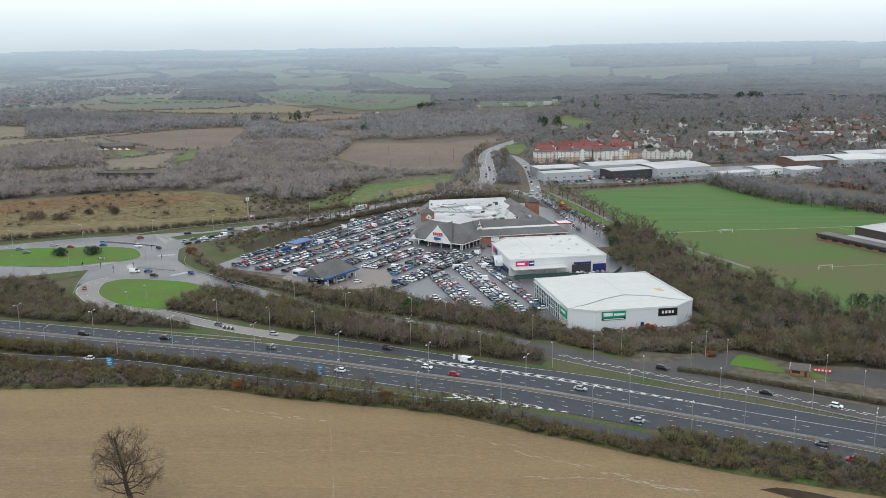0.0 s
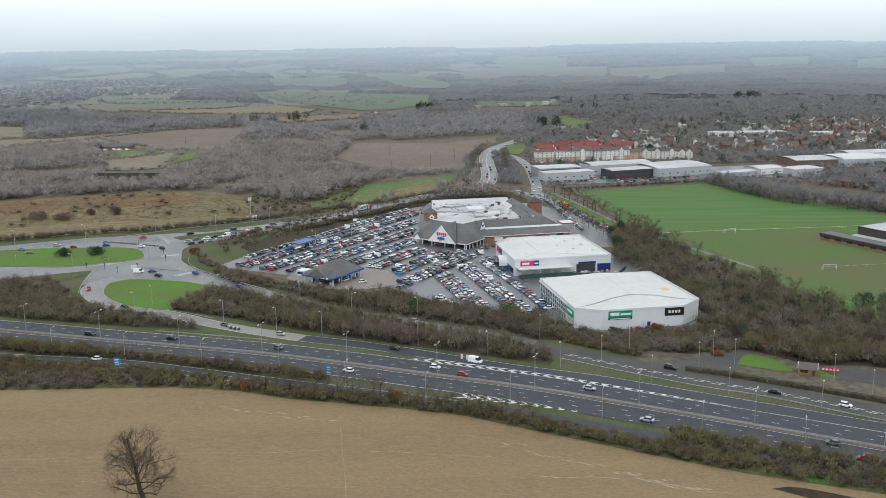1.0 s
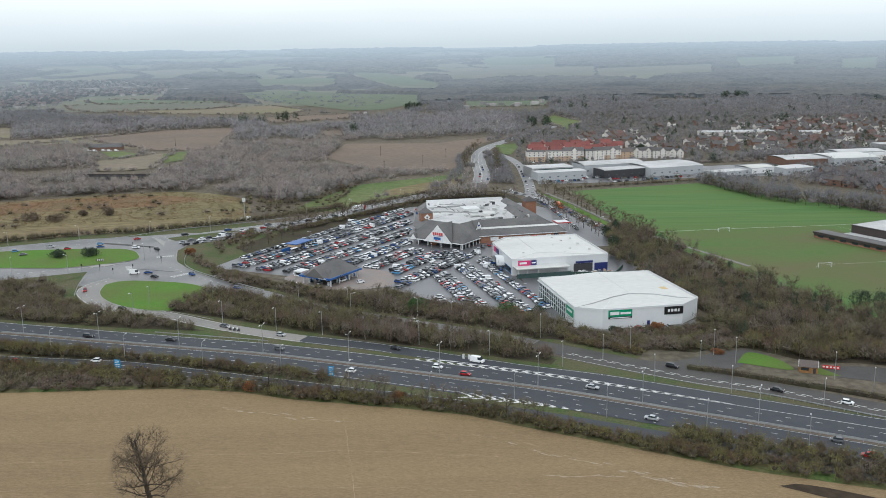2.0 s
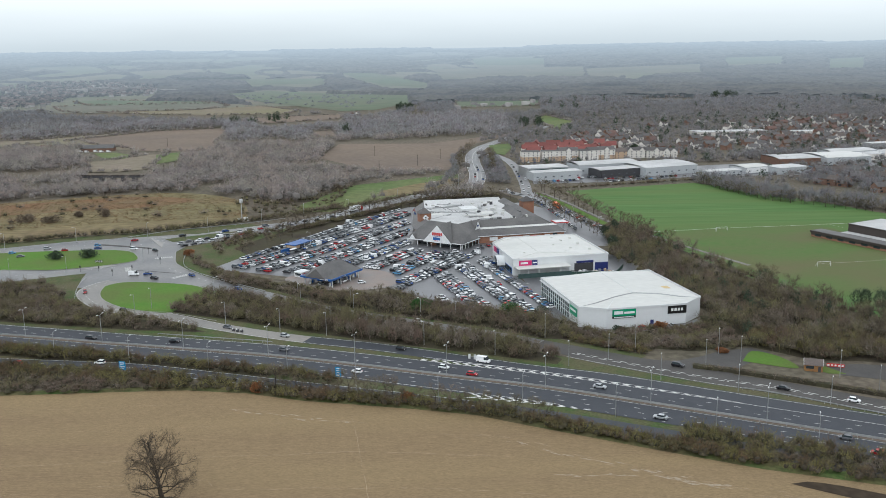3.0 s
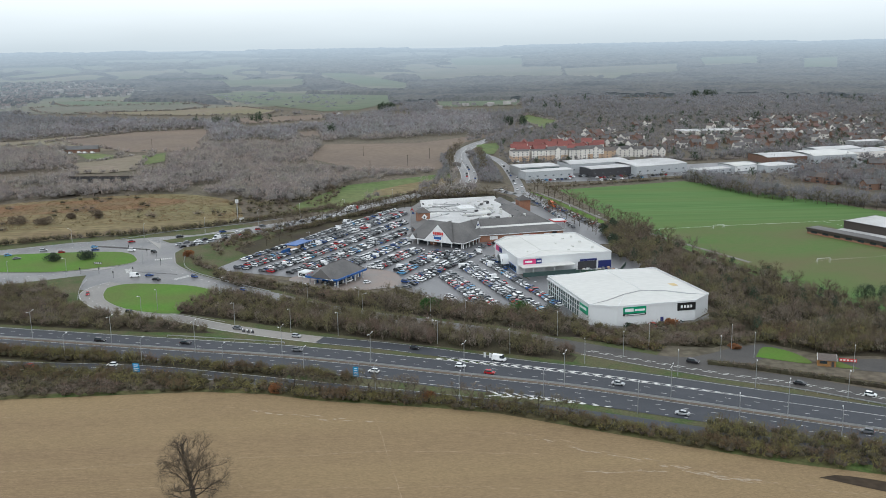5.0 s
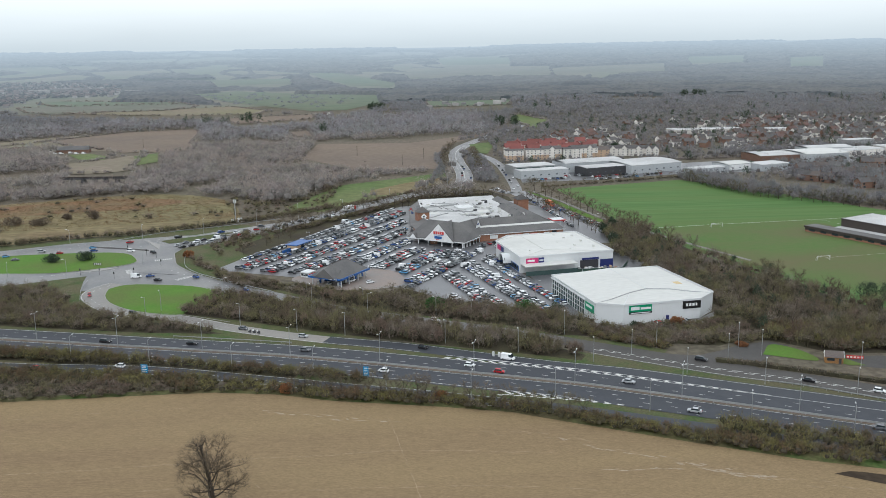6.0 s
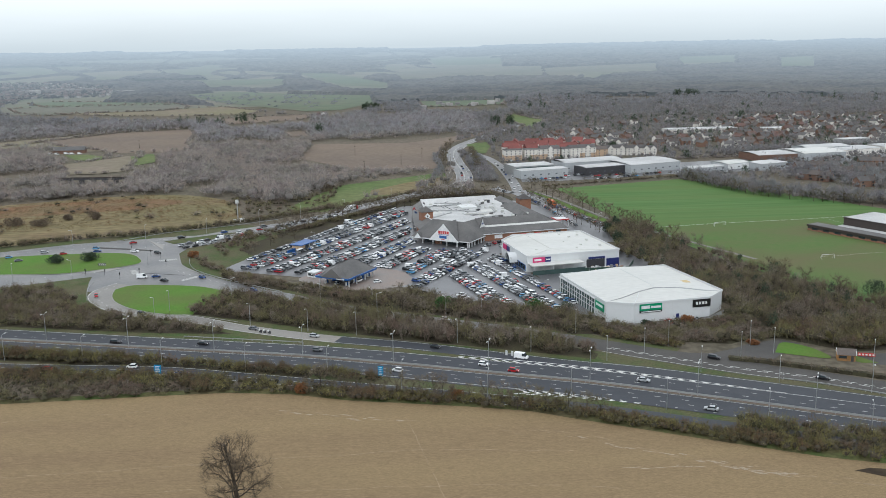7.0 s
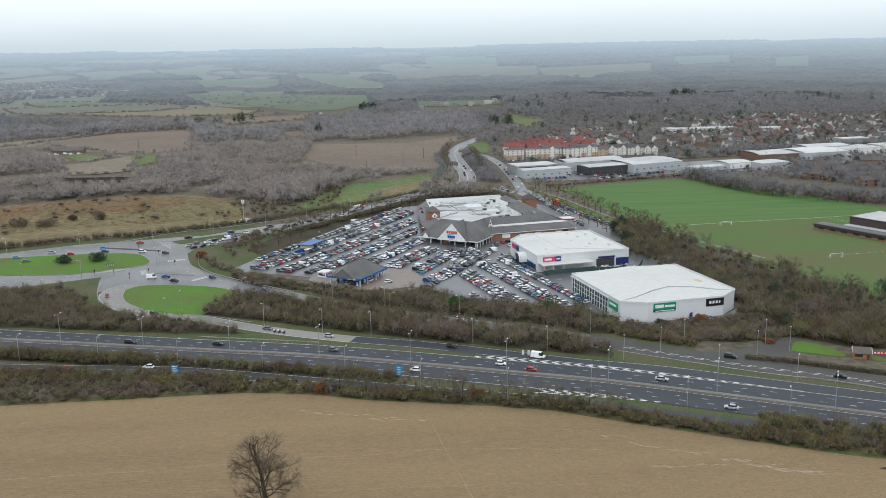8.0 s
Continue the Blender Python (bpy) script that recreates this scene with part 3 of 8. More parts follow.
sheet("plough_field", [(-558, 1236), (-493, 1374), (-330, 1521), (-253, 1126), (-379, 1151)], M_PALE, 0.3, "pale winter field behind the farm", "field", cell=60)
sheet("marsh", [(-420, 540), (-420, 690), (-345, 715), (-227, 757), (-160, 722), (-135, 640), (-150, 613), (-192, 594), (-228, 584), (-270, 566), (-330, 550)], M_MARSH, 0.06, "tan dead marsh grass and scrub", "marsh", rounded=12)
sheet("bracken_strip", [(-420, 660), (-345, 700), (-250, 738), (-190, 722), (-215, 690), (-300, 668), (-400, 625)], M_RUST, 0.10, "rust-brown bracken along the marsh", "marsh", rounded=12)
FAR_FIELDS = [
    ("pale_field", [(-827, 1606), (-781, 1633), (-728, 1616), (-655, 1455), (-675, 1406), (-716, 1386)], M_PALE),
    ("pale_field", [(-693, 1339), (-653, 1359), (-574, 1370), (-531, 1436), (-442, 1525), (-514, 1377), (-514, 1321), (-559, 1303), (-580, 1203), (-617, 1189)], M_PALE),
    ("brown_field", [(-508, 1362), (-438, 1511), (-336, 1553), (-309, 1457), (-283, 1247), (-254, 1129), (-303, 1106), (-340, 1115), (-401, 1198), (-453, 1263)], M_TILTH),
    ("green_field", [(-398, 1104), (-371, 1105), (-345, 1071), (-334, 1022), (-363, 1033)], M_PASTURE),
    ("pale_field", [(-367, 992), (-343, 1011), (-318, 1065), (-300, 1070), (-289, 963), (-276, 917), (-303, 897), (-333, 896)], M_PALE),
    ("green_field", [(-312, 1060), (-292, 1089), (-269, 987), (-284, 957)], M_PASTURE),
    ("brown_field", [(-179, 1425), (-138, 1444), (-128, 1324), (-158, 1319)], M_TILTH),
    ("pale_field", [(-865, 2217), (-810, 2292), (-512, 2327), (-456, 2227), (-491, 2111), (-669, 2066), (-716, 2020), (-810, 2107)], M_PALE),
    ("green_field", [(-893, 2426), (-858, 2496), (-528, 2404), (-497, 2324), (-810, 2297)], M_PASTURE),
    ("pale_field", [(-696, 2017), (-499, 2037), (-451, 2103), (-369, 2147), (-271, 2015), (-280, 1930), (-425, 1921), (-552, 1959)], M_PALE),
    ("brown_field", [(-328, 1771), (-247, 1816), (-156, 1846), (-161, 1773), (-234, 1717), (-292, 1686)], M_TILTH),
    ("green_field", [(-562, 2754), (-458, 2895), (-228, 2647), (-34, 2542), (-24, 2232), (-101, 2004), (-173, 1981), (-278, 2151), (-403, 2354)], M_PASTURE),
    ("green_field", [(74, 2215), (277, 2124), (248, 1993), (81, 2044)], M_PASTURE),
    ("green_field", [(218, 1668), (246, 1499), (195, 1360), (180, 1540)], M_PASTURE),
    ("green_field", [(72, 1100), (99, 1122), (95, 1060), (80, 985), (68, 1000)], M_PASTURE),
    ("valley_meadow", [(-300, 3640), (-160, 3600), (40, 3250), (10, 3080), (-120, 3180)], M_PASTURE),
    ("stubble", [(243, 3824), (649, 3645), (606, 3398), (248, 3565)], M_PALE),
    ("stubble", [(632, 3546), (1095, 3599), (1039, 3409), (625, 3391)], M_PALE),
    ("green_field", [(1604, 3627), (1750, 3629), (1620, 3364), (1498, 3381)], M_PASTURE),
    ("green_field", [(242, 4207), (558, 4110), (533, 3922), (255, 4008)], M_PASTURE),
    ("pale_field", [(77, 3609), (259, 3715), (255, 3511), (94, 3435)], M_PALE),
    ("green_field", [(-620, 3371), (-339, 3407), (-327, 3288), (-580, 3255)], M_PASTURE),
    ("green_field", [(1259, 3837), (1504, 3816), (1439, 3649), (1223, 3657)], M_PASTURE),
]
def nearer(poly):
    """Carries a far field's near edge on under the tree tops before it."""
    rr = [math.hypot(*v) for v in poly]
    mean = sum(rr) / len(rr)
    k = 0.03 if mean > 2900 else 0.02 if mean > 1500 else 0.0
    return [(x * (1 - k), y * (1 - k)) if r < mean else (x, y) for (x, y), r in zip(poly, rr)]


FAR_FIELDS = [(nm, nearer(poly), m) for nm, poly, m in FAR_FIELDS]
for i, (nm, poly, m) in enumerate(FAR_FIELDS):
    far = math.hypot(*poly[0])
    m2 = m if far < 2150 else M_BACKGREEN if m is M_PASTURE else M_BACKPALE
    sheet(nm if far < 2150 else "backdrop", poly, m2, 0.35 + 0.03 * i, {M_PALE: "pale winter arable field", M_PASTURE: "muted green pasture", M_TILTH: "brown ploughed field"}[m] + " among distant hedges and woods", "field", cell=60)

# ---- roads ----
MEDIAN = Line([(-420, 428), (-340, 410), (-260, 393), (-181, 371), (-144, 360), (-109, 350), (-75, 340), (-40, 327), (-6, 313), (28, 299), (61, 282), (95, 264), (130, 245), (200, 205), (300, 142), (400, 75)])
SLIP_NEAR = Line([(-420, 376), (-330, 365), (-250, 354), (-173, 339), (-126, 330.5), (-92, 319), (-58, 306.5), (-20, 293), (18, 278), (50, 262.5), (95, 239), (130, 220)])
SLIP_FAR = Line([(-172, 463), (-178.5, 452), (-178.5, 440), (-171, 426), (-160, 413.5), (-145, 404), (-128, 397.5), (-99, 378), (-66, 361), (-30, 346.5), (10, 326), (40, 311), (80, 289), (134, 259), (200, 222)], 2.5)
SERVICE = Line([(-170, 505), (-152, 482), (-127, 457), (-104, 440), (-90, 430), (-60, 404), (-21, 380), (12, 361), (35, 345), (65, 323.5), (88, 308), (110, 296), (141, 274), (200, 236), (300, 168)])
NORTH = Line([(-180, 562), (-150, 577), (-136, 588), (-116, 601), (-89, 622), (-61, 657), (-25, 705), (5, 738), (31, 770), (40, 830), (42, 930), (48, 1010), (62, 1080), (84, 1150), (140, 1300), (190, 1420)])
EAST = Line([(31, 760), (52, 745), (71, 720), (80, 860), (78, 940), (70, 1000), (80, 1060)])
APPROACH = Line([(-165, 544), (-150, 556), (-136, 567), (-122, 581), (-104, 603), (-88, 622)])
STORE_ROAD = Line([(71, 725), (80, 680), (88, 630), (96, 590), (104, 560), (108, 540)])

JUNCTION = [(-420, 488), (-330, 520), (-270, 547), (-228, 567), (-192, 575), (-165, 582), (-148, 582), (-152, 560), (-157, 530), (-150, 502), (-137, 481), (-120, 462), (-105, 448),
            (-89, 432), (-94, 426), (-116, 439), (-133, 452), (-161, 458), (-166, 452), (-186, 450), (-190, 468), (-192, 481), (-208, 474), (-231, 464), (-300, 440), (-420, 405)]
sheet("junction_roads", JUNCTION, M_ROAD_OLD, 0.10, "worn grey tarmac of a signalled roundabout", "road")
CARPARK = [(-127, 486), (-114, 515), (-86, 565), (-60, 616), (-22, 668), (62, 680), (84, 640), (100, 560), (98, 525), (78, 524), (34, 515), (25, 503), (36, 450), (46, 415), (52, 372), (36, 389), (16, 397), (-8, 413), (-28, 436), (-56, 452), (-86, 466)]
sheet("car_park", CARPARK, M_CARPARK, 0.12, "wet dark tarmac of a large busy car park", "car park")
sheet("service_yard", [(36, 462), (40, 420), (98, 432), (104, 470), (92, 505), (60, 470)], M_CARPARK, 0.10, "wet tarmac yard between the retail sheds", "car park")
sheet("forecourt", [(-50, 482), (-31, 470), (-27, 446), (-40, 436), (-58, 436), (-76, 450), (-84, 462), (-66, 480)], M_FORECOURT, 0.15, "brownish paved petrol station forecourt", "paving", rounded=4)
sheet("yard", [(84, 317), (80, 324), (90, 328), (98, 333), (112, 337), (118, 331), (108, 322), (96, 311)], M_SERVICE, 0.09, "old tarmac lay-by yard", "road")
sheet("yard", [(132, 316), (146, 316), (160, 312), (190, 285), (160, 285), (146, 300), (134, 305)], M_SERVICE, 0.09, "old tarmac lay-by yard", "road")
sheet("lawn_patch", [(104, 322), (112, 333), (120, 325), (121, 313)], M_LAWN, 0.13, "small green lawn by the timber kiosk", "grass", rounded=2)
sheet("lawn_patch", [(126, 312), (131, 316), (136, 306), (130, 307)], M_LAWN, 0.14, "small green lawn by the timber kiosk", "grass")
sheet("island_lawn", [(-173, 452), (-170, 457), (-161, 460), (-133, 453), (-115, 439), (-118, 425), (-126, 407), (-127, 402), (-139, 405), (-153, 413), (-165, 426), (-171, 439)], M_LAWN, 0.22, "bright green lawn inside the slip road loop", "grass", rounded=3)
sheet("island_lawn", [(-330, 497), (-300, 520), (-268, 533), (-236, 538), (-192, 537), (-177, 521), (-177, 505), (-210, 490), (-246, 492), (-290, 484)], M_LAWN, 0.22, "long green lawn in the middle of the roundabout", "grass", rounded=3)
sheet("island_lawn", [(-192, 470), (-195, 479), (-208, 473), (-231, 463), (-240, 452), (-205, 455)], M_VERGE, 0.18, "grass verge beside the roundabout", "grass", rounded=3)
sheet("island_lawn", [(-173, 567), (-164, 573), (-152, 579), (-136, 588), (-128, 590), (-142, 574), (-154, 563), (-166, 558.5)], M_VERGE, 0.20, "small grass island between roads", "grass")
sheet("verge", [(-146, 548), (-130, 575), (-104, 598), (-88, 612), (-100, 588), (-118, 552), (-130, 518), (-140, 500), (-150, 520)], M_VERGE, 0.13, "grass verge at the car park entrance", "grass", rounded=4)
sheet("leaf_litter", [(-128, 545), (-112, 575), (-90, 604), (-62, 642), (-30, 686), (0, 722), (24, 748), (50, 735), (62, 700), (62, 680), (-22, 668), (-60, 616), (-86, 565), (-114, 515)], M_LITTER, 0.045, "dark leaf litter under shrubs between car park and road", "ground")
sheet("verge", [(-420, 402), (-300, 432), (-200, 390), (-130, 380), (-60, 352), (-40, 360), (-90, 432), (-120, 470), (-150, 520), (-130, 560), (-110, 600), (-130, 615), (-200, 590), (-300, 556), (-420, 520)], M_VERGE, 0.03, "rough grass round the signalled junction", "grass")
sheet("verge", [(-150, 520), (-128, 545), (-112, 516), (-125, 486), (-116, 468), (-137, 483), (-148, 503)], M_VERGE, 0.05, "grass bank beside the car park entrance", "grass")
sheet("works_yard", [(84, 772), (150, 778), (232, 800), (330, 802), (430, 846), (560, 900), (480, 960), (330, 890), (250, 872), (190, 884), (92, 880)], M_CARPARK, 0.04, "wet grey tarmac yard among the industrial units", "road", cell=60)


def road(name, line, o0, o1, mat, z, label, s0=0.0, s1=None):
    return tagged(strip(Geo(), line, o0, o1, z, s0, s1).put(name, mat), label, "road", kind="structure")

# grass shoulders of the motorway, then its carriageways
road("verge", MEDIAN, -24, 27, M_VERGE, 0.05, "grassy verge along the dual carriageway")
road("carriageway", MEDIAN, 1.0, 13.2, M_ROAD, 0.16, "dark wet carriageway with three lanes")
road("carriageway", MEDIAN, -14.0, -1.0, M_ROAD, 0.16, "dark wet carriageway with three lanes")
road("central_reserve", MEDIAN, -1.0, 1.0, M_TILTH, 0.20, "narrow grassy central reserve")
road("slip_road", SLIP_NEAR, -4.2, 4.2, M_ROAD, 0.13, "dark slip road joining the carriageway")
s_loop = SLIP_FAR.near(-150, 407)
road("slip_road", SLIP_FAR, -4.3, lambda s: 7.2 - 3.2 * smooth((s - s_loop + 14) / 20), M_LOOP, 0.13, "pale worn slip road curling down from the roundabout", 0, SLIP_FAR.near(-99, 378))
road("slip_road", SLIP_FAR, -4.2, 4.2, M_CONCRETE_ROAD, 0.14, "pale concrete stretch of slip road", SLIP_FAR.near(-102, 380), SLIP_FAR.near(-61, 358.5))
road("slip_road", SLIP_FAR, -4.4, lambda s: 4.4 + 2.6 * smooth((s - SLIP_FAR.near(20, 321)) / 40), M_ROAD, 0.14, "dark slip road merging into the carriageway", SLIP_FAR.near(-61, 358.5))
s_wide = SERVICE.near(30, 348)
road("service_road", SERVICE, -5.0, 5.0, M_ROAD_OLD, 0.12, "worn grey service road through the tree belts", 20, SERVICE.near(38, 343))
s_bell, s_end = SERVICE.near(66, 322.5), SERVICE.near(88, 308)
road("service_road", SERVICE, lambda s: -5 - 4 * smooth((s - s_wide) / 30), lambda s: 5 + 5 * smooth((s - s_bell) / 18) - 6.2 * smooth((s - s_end) / 8), M_SERVICE, 0.125, "wide brown-grey road with central hatching", SERVICE.near(30, 348))
road("verge", SERVICE, -17, -8.8, M_VERGE, 0.055, "grassy verge between carriageway and service road", SERVICE.near(30, 348))
road("verge", SERVICE, 4.8, 9.5, M_VERGE, 0.06, "narrow grassy verge under the shrubs", 40, SERVICE.near(64, 324))
road("north_road", NORTH, -7.5, 7.5, M_ROAD_OLD, 0.14, "grey dual road leading north")
road("north_road", APPROACH, -6.0, 6.0, M_ROAD_OLD, 0.155, "grey approach road with traffic queueing at the signals")
road("north_road", EAST, -4.5, 4.5, M_ROAD_OLD, 0.19, "grey side road with queueing traffic", 30)
road("store_road", STORE_ROAD, -8, 8, M_CARPARK, 0.16, "wet service road beside the superstore")

# markings
g = Geo()
for o in (1.55, -1.55):
    strip(g, MEDIAN, o - 0.1, o + 0.1, 0.19)
strip(g, MEDIAN, 12.5, 12.75, 0.19)
strip(g, MEDIAN, -12.75, -12.5, 0.19, 0, MEDIAN.near(36, 295))
for o in (5.3, 8.95, -5.3, -8.95):
    dashes(g, MEDIAN, o, 2.0, 7.0, 0.19, 3 + 2 * abs(o) % 5)
dashes(g, MEDIAN, -12.6, 1.0, 5.0, 0.19, MEDIAN.near(40, 293))
strip(g, SLIP_FAR, 3.7, 3.9, 0.17, SLIP_FAR.near(-61, 358.5), SLIP_FAR.near(20, 321))
strip(g, SLIP_FAR, lambda s: 3.7 + 2.4 * smooth((s - SLIP_FAR.near(20, 321)) / 40), lambda s: 3.9 + 2.4 * smooth((s - SLIP_FAR.near(20, 321)) / 40), 0.17, SLIP_FAR.near(20, 321))
strip(g, SLIP_FAR, -3.9, -3.7, 0.17, 0, SLIP_FAR.near(-24, 343))
strip(g, SLIP_FAR, 3.5, 3.7, 0.17, SLIP_FAR.near(-140, 402), SLIP_FAR.near(-102, 380))
for o in (-3.9, 3.9):
    strip(g, SLIP_NEAR, o - 0.1, o + 0.1, 0.165, 0, SLIP_NEAR.near(0, 286))
dashes(g, SLIP_NEAR, 0.0, 4.0, 5.0, 0.165, 0, SLIP_NEAR.near(20, 277))
s_sv = SERVICE.near(44, 339)
dashes(g, SERVICE, -3.9, 3.4, 2.2, 0.15, s_sv, None, 0.34)
dashes(g, SERVICE, -2.6, 3.4, 2.2, 0.15, s_sv + 1.6, None, 0.34)
strip(g, SERVICE, -8.3, -8.1, 0.15, s_sv)
# chevrons where the far slip road runs in
s0, s1 = MEDIAN.near(-22, 322), MEDIAN.near(84, 272)
k = s0
while k < s1:
    f = (k - s0) / (s1 - s0)
    w = 3.6 * (1 - f) ** 0.8 * min(1.0, 0.45 + f * 7)
    mid = 12.9 + w / 2
    for o in (-1, 1):
        a, b = MEDIAN.at(k + w * 0.9, mid + o * w / 2), MEDIAN.at(k + 1.7 + w * 0.9, mid + o * w / 2)
        c, d = MEDIAN.at(k + 1.7, mid), MEDIAN.at(k, mid)
        quad = [(a.x, a.y, 0.195), (d.x, d.y, 0.195), (c.x, c.y, 0.195), (b.x, b.y, 0.195)]
        g.quad(*(quad if o > 0 else quad[::-1]))
    k += 4.2
strip(g, MEDIAN, lambda s: 12.9 + 3.6 * (1 - (s - s0) / (s1 - s0)) ** 0.8, lambda s: 13.1 + 3.6 * (1 - (s - s0) / (s1 - s0)) ** 0.8, 0.195, s0, s1)
# chevrons at the near slip road
s0, s1 = MEDIAN.near(4, 309), MEDIAN.near(45, 290)
k = s0
while k < s1:
    f = (k - s0) / (s1 - s0)
    w = 4.2 * (1 - f) + 0.4
    mid = -13.0 - w / 2
    for o in (-1, 1):
        a, b = MEDIAN.at(k, mid + o * w / 2), MEDIAN.at(k + 1.8, mid + o * w / 2)
        c, d = MEDIAN.at(k + 1.8 + w * 0.9, mid), MEDIAN.at(k + w * 0.9, mid)
        quad = [(a.x, a.y, 0.195), (d.x, d.y, 0.195), (c.x, c.y, 0.195), (b.x, b.y, 0.195)]
        g.quad(*(quad if o > 0 else quad[::-1]))
    k += 4.6
# north road and junction
for o in (-0.25, 0.25, -7.1, 7.1):
    strip(g, NORTH, o - 0.1, o + 0.1, 0.17)
for o in (-3.6, 3.6):
    dashes(g, NORTH, o, 2.0, 4.0, 0.17)
tagged(g.put("lane_markings", M_PAINT), "white painted lane lines, dashes and chevrons", "road marking", kind="structure")

# pale streaks left by the drill and by standing water, broken and uneven
streak = random.Random(8)


def chaff(pts, w, share, band):
    ln, g, s = Line(pts), Geo(), 0.0
    while s < ln.length - 2:
        run = streak.uniform(1.0, 7.0)
        if streak.random() < share:
            o = streak.gauss(0, band)
            e = min(s + run, ln.length)
            h = w * streak.uniform(0.6, 2.0) / 2
            mid = (s + e) / 2
            a, b, c, d = ln.at(s, o), ln.at(mid, o - h), ln.at(e, o + streak.gauss(0, 0.15)), ln.at(mid, o + h)
            z = streak.uniform(0.066, 0.08)
            g.quad((a.x, a.y, z), (b.x, b.y, z), (c.x, c.y, z), (d.x, d.y, z))
        s += run * streak.uniform(0.35, 0.9)
    return g


for pts, w, share, band, m in (([(-300, 270), (-160, 288), (-125, 291), (-96, 292), (-79, 288), (-63, 283), (-50, 278), (-32, 273)], 0.30, 0.7, 0.35, M_WHEEL), ([(-79, 287), (-63, 281.5), (-50, 276.5), (-38, 273)], 0.5, 0.8, 0.7, M_CHAFF),
                               ([(-260, 244), (-109, 249), (-83, 251), (-57, 251), (-34, 252), (10, 246)], 0.35, 0.8, 0.25, M_WHEEL), ([(-220, 214), (-140, 228), (-81, 237), (-73, 232), (-59, 230), (-31, 229), (10, 224), (60, 204)], 0.35, 0.75, 0.3, M_WHEEL),
                               ([(-240, 262), (-118, 271), (-90, 273), (-50, 275), (-20, 272)], 0.2, 0.5, 0.4, M_WHEEL), ([(-39, 284), (-36, 266), (-33, 244), (-30, 223), (-27, 200)], 0.22, 0.85, 0.06, M_WHEEL),
                               ([(-10, 266), (15, 255), (25, 247), (35, 242), (43, 237), (51, 232), (66, 225), (100, 208)], 0.5, 0.9, 1.3, M_WHEEL), ([(12, 256), (25, 247), (35, 242), (43, 237), (51, 232), (66, 225)], 0.45, 0.7, 1.0, M_CHAFF),
                               ([(20, 234), (27, 233), (36, 233), (44, 232)], 0.5, 0.7, 0.4, M_CHAFF), ([(42, 236), (56, 228), (67, 224)], 0.9, 0.8, 0.8, M_CHAFF)):
    tagged(chaff(pts, w, share, band).put("field_streak", m), "pale broken streaks of chaff on the stubble", "field", kind="structure")
sheet("wet_hollow", [(83, 225), (88, 226), (96, 223), (108, 216), (124, 206), (138, 196), (136, 190), (118, 201), (102, 212), (90, 220)], M_WETSOIL, 0.12, "dark wet trampled soil at the field corner", "field", rounded=3)
sheet("field_margin", [(-330, 301), (-240, 303), (-160, 304), (-117, 305), (-97, 305), (-76, 301), (-56, 293), (-36, 288), (-17, 283), (2, 277), (19, 267), (51, 249), (79, 234), (114, 220), (180, 182),
                       (182, 188), (116, 226), (82, 240), (54, 255), (22, 272), (4, 282), (-15, 288), (-36, 293), (-56, 298), (-76, 305), (-97, 309), (-117, 309), (-155, 308), (-330, 305)], M_MARGIN, 0.09, "rough grass margin along the hedge foot", "grass")

# parking strip before the shed, and its kerb
sheet("parking_strip", [(50, 363.5), (62, 358.5), (99, 364.5), (109, 375), (107, 380), (97, 370.5), (62, 364.5), (51.5, 368.5)], M_ROAD_OLD, 0.11, "tarmac parking strip before the retail shed", "road")


# ---- buildings ----
M_FENCE = plain("dark_green_fence", (0.03, 0.07, 0.05), 0.6)
M_HALL = plain("dark_brown_cladding", (0.045, 0.035, 0.03), 0.6)
def part(name, geo, mat, parent, label=""):
    return geo.put(name, mat, parent, label)


def wall_strip(p, q, z0, z1, out=0.05):
    """A panel laid on the wall from p to q (plan points), standing out a little to its right."""
    p, q = Vector(p), Vector(q)
    d = (q - p).normalized()
    n = Vector((d.y, -d.x)) * out
    g = Geo()
    a, b = p + n, q + n
    pts = [(p.x, p.y, z0), (q.x, q.y, z0), (b.x, b.y, z0), (a.x, a.y, z0)]
    pts += [(x, y, z1) for x, y, _ in pts]
    return g.add(pts, ((0, 1, 2, 3), (7, 6, 5, 4), (3, 2, 6, 7), (1, 0, 4, 5), (0, 3, 7, 4), (2, 1, 5, 6)))


def lerp(p, q, f):
    return (p[0] + (q[0] - p[0]) * f, p[1] + (q[1] - p[1]) * f)


# retail shed with the green and black signs
NX = [(42, 419), (51, 369), (62, 365), (97, 371), (106, 381), (96, 430)]
shed = thing("retail_shed", "white metal-clad retail shed with a shallow pale roof", "store")
part("wall", Geo().prism(NX, 0, 8.5, False), M_WHITE, shed)
cx, cy = 73.5, 398.0
ridge_a, ridge_b = (70.5, 424.8, 9.7), (77.5, 386.5, 9.8)
e = [(x, y, 8.3) for x, y in NX]
ARC = [(52, 370.5, 8.4), (59.5, 374.5, 8.9), (69, 381.5, 9.5), (77.5, 386, 9.8), (88, 385, 9.6), (97, 381.5, 9.1), (104.5, 380.6, 8.5)]
low_arc = [(x, y - 0.1, z - (0.45 if 0 < k < 6 else 0.1)) for k, (x, y, z) in enumerate(ARC)]
g = Geo()
g.quad(e[0], e[1], ARC[0], ridge_a)
for k in range(3):
    g.tri(ARC[k], ARC[k + 1], ridge_a)
for k in range(3, 6):
    g.tri(ARC[k], ARC[k + 1], e[5] if k > 3 else ridge_a)
g.tri(ARC[4], e[5], ridge_a).tri(e[5], e[0], ridge_a).tri(e[4], e[5], ARC[6])
part("roof", g, M_ROOFW, shed)
g = Geo()
g.tri(e[1], e[2], low_arc[0])
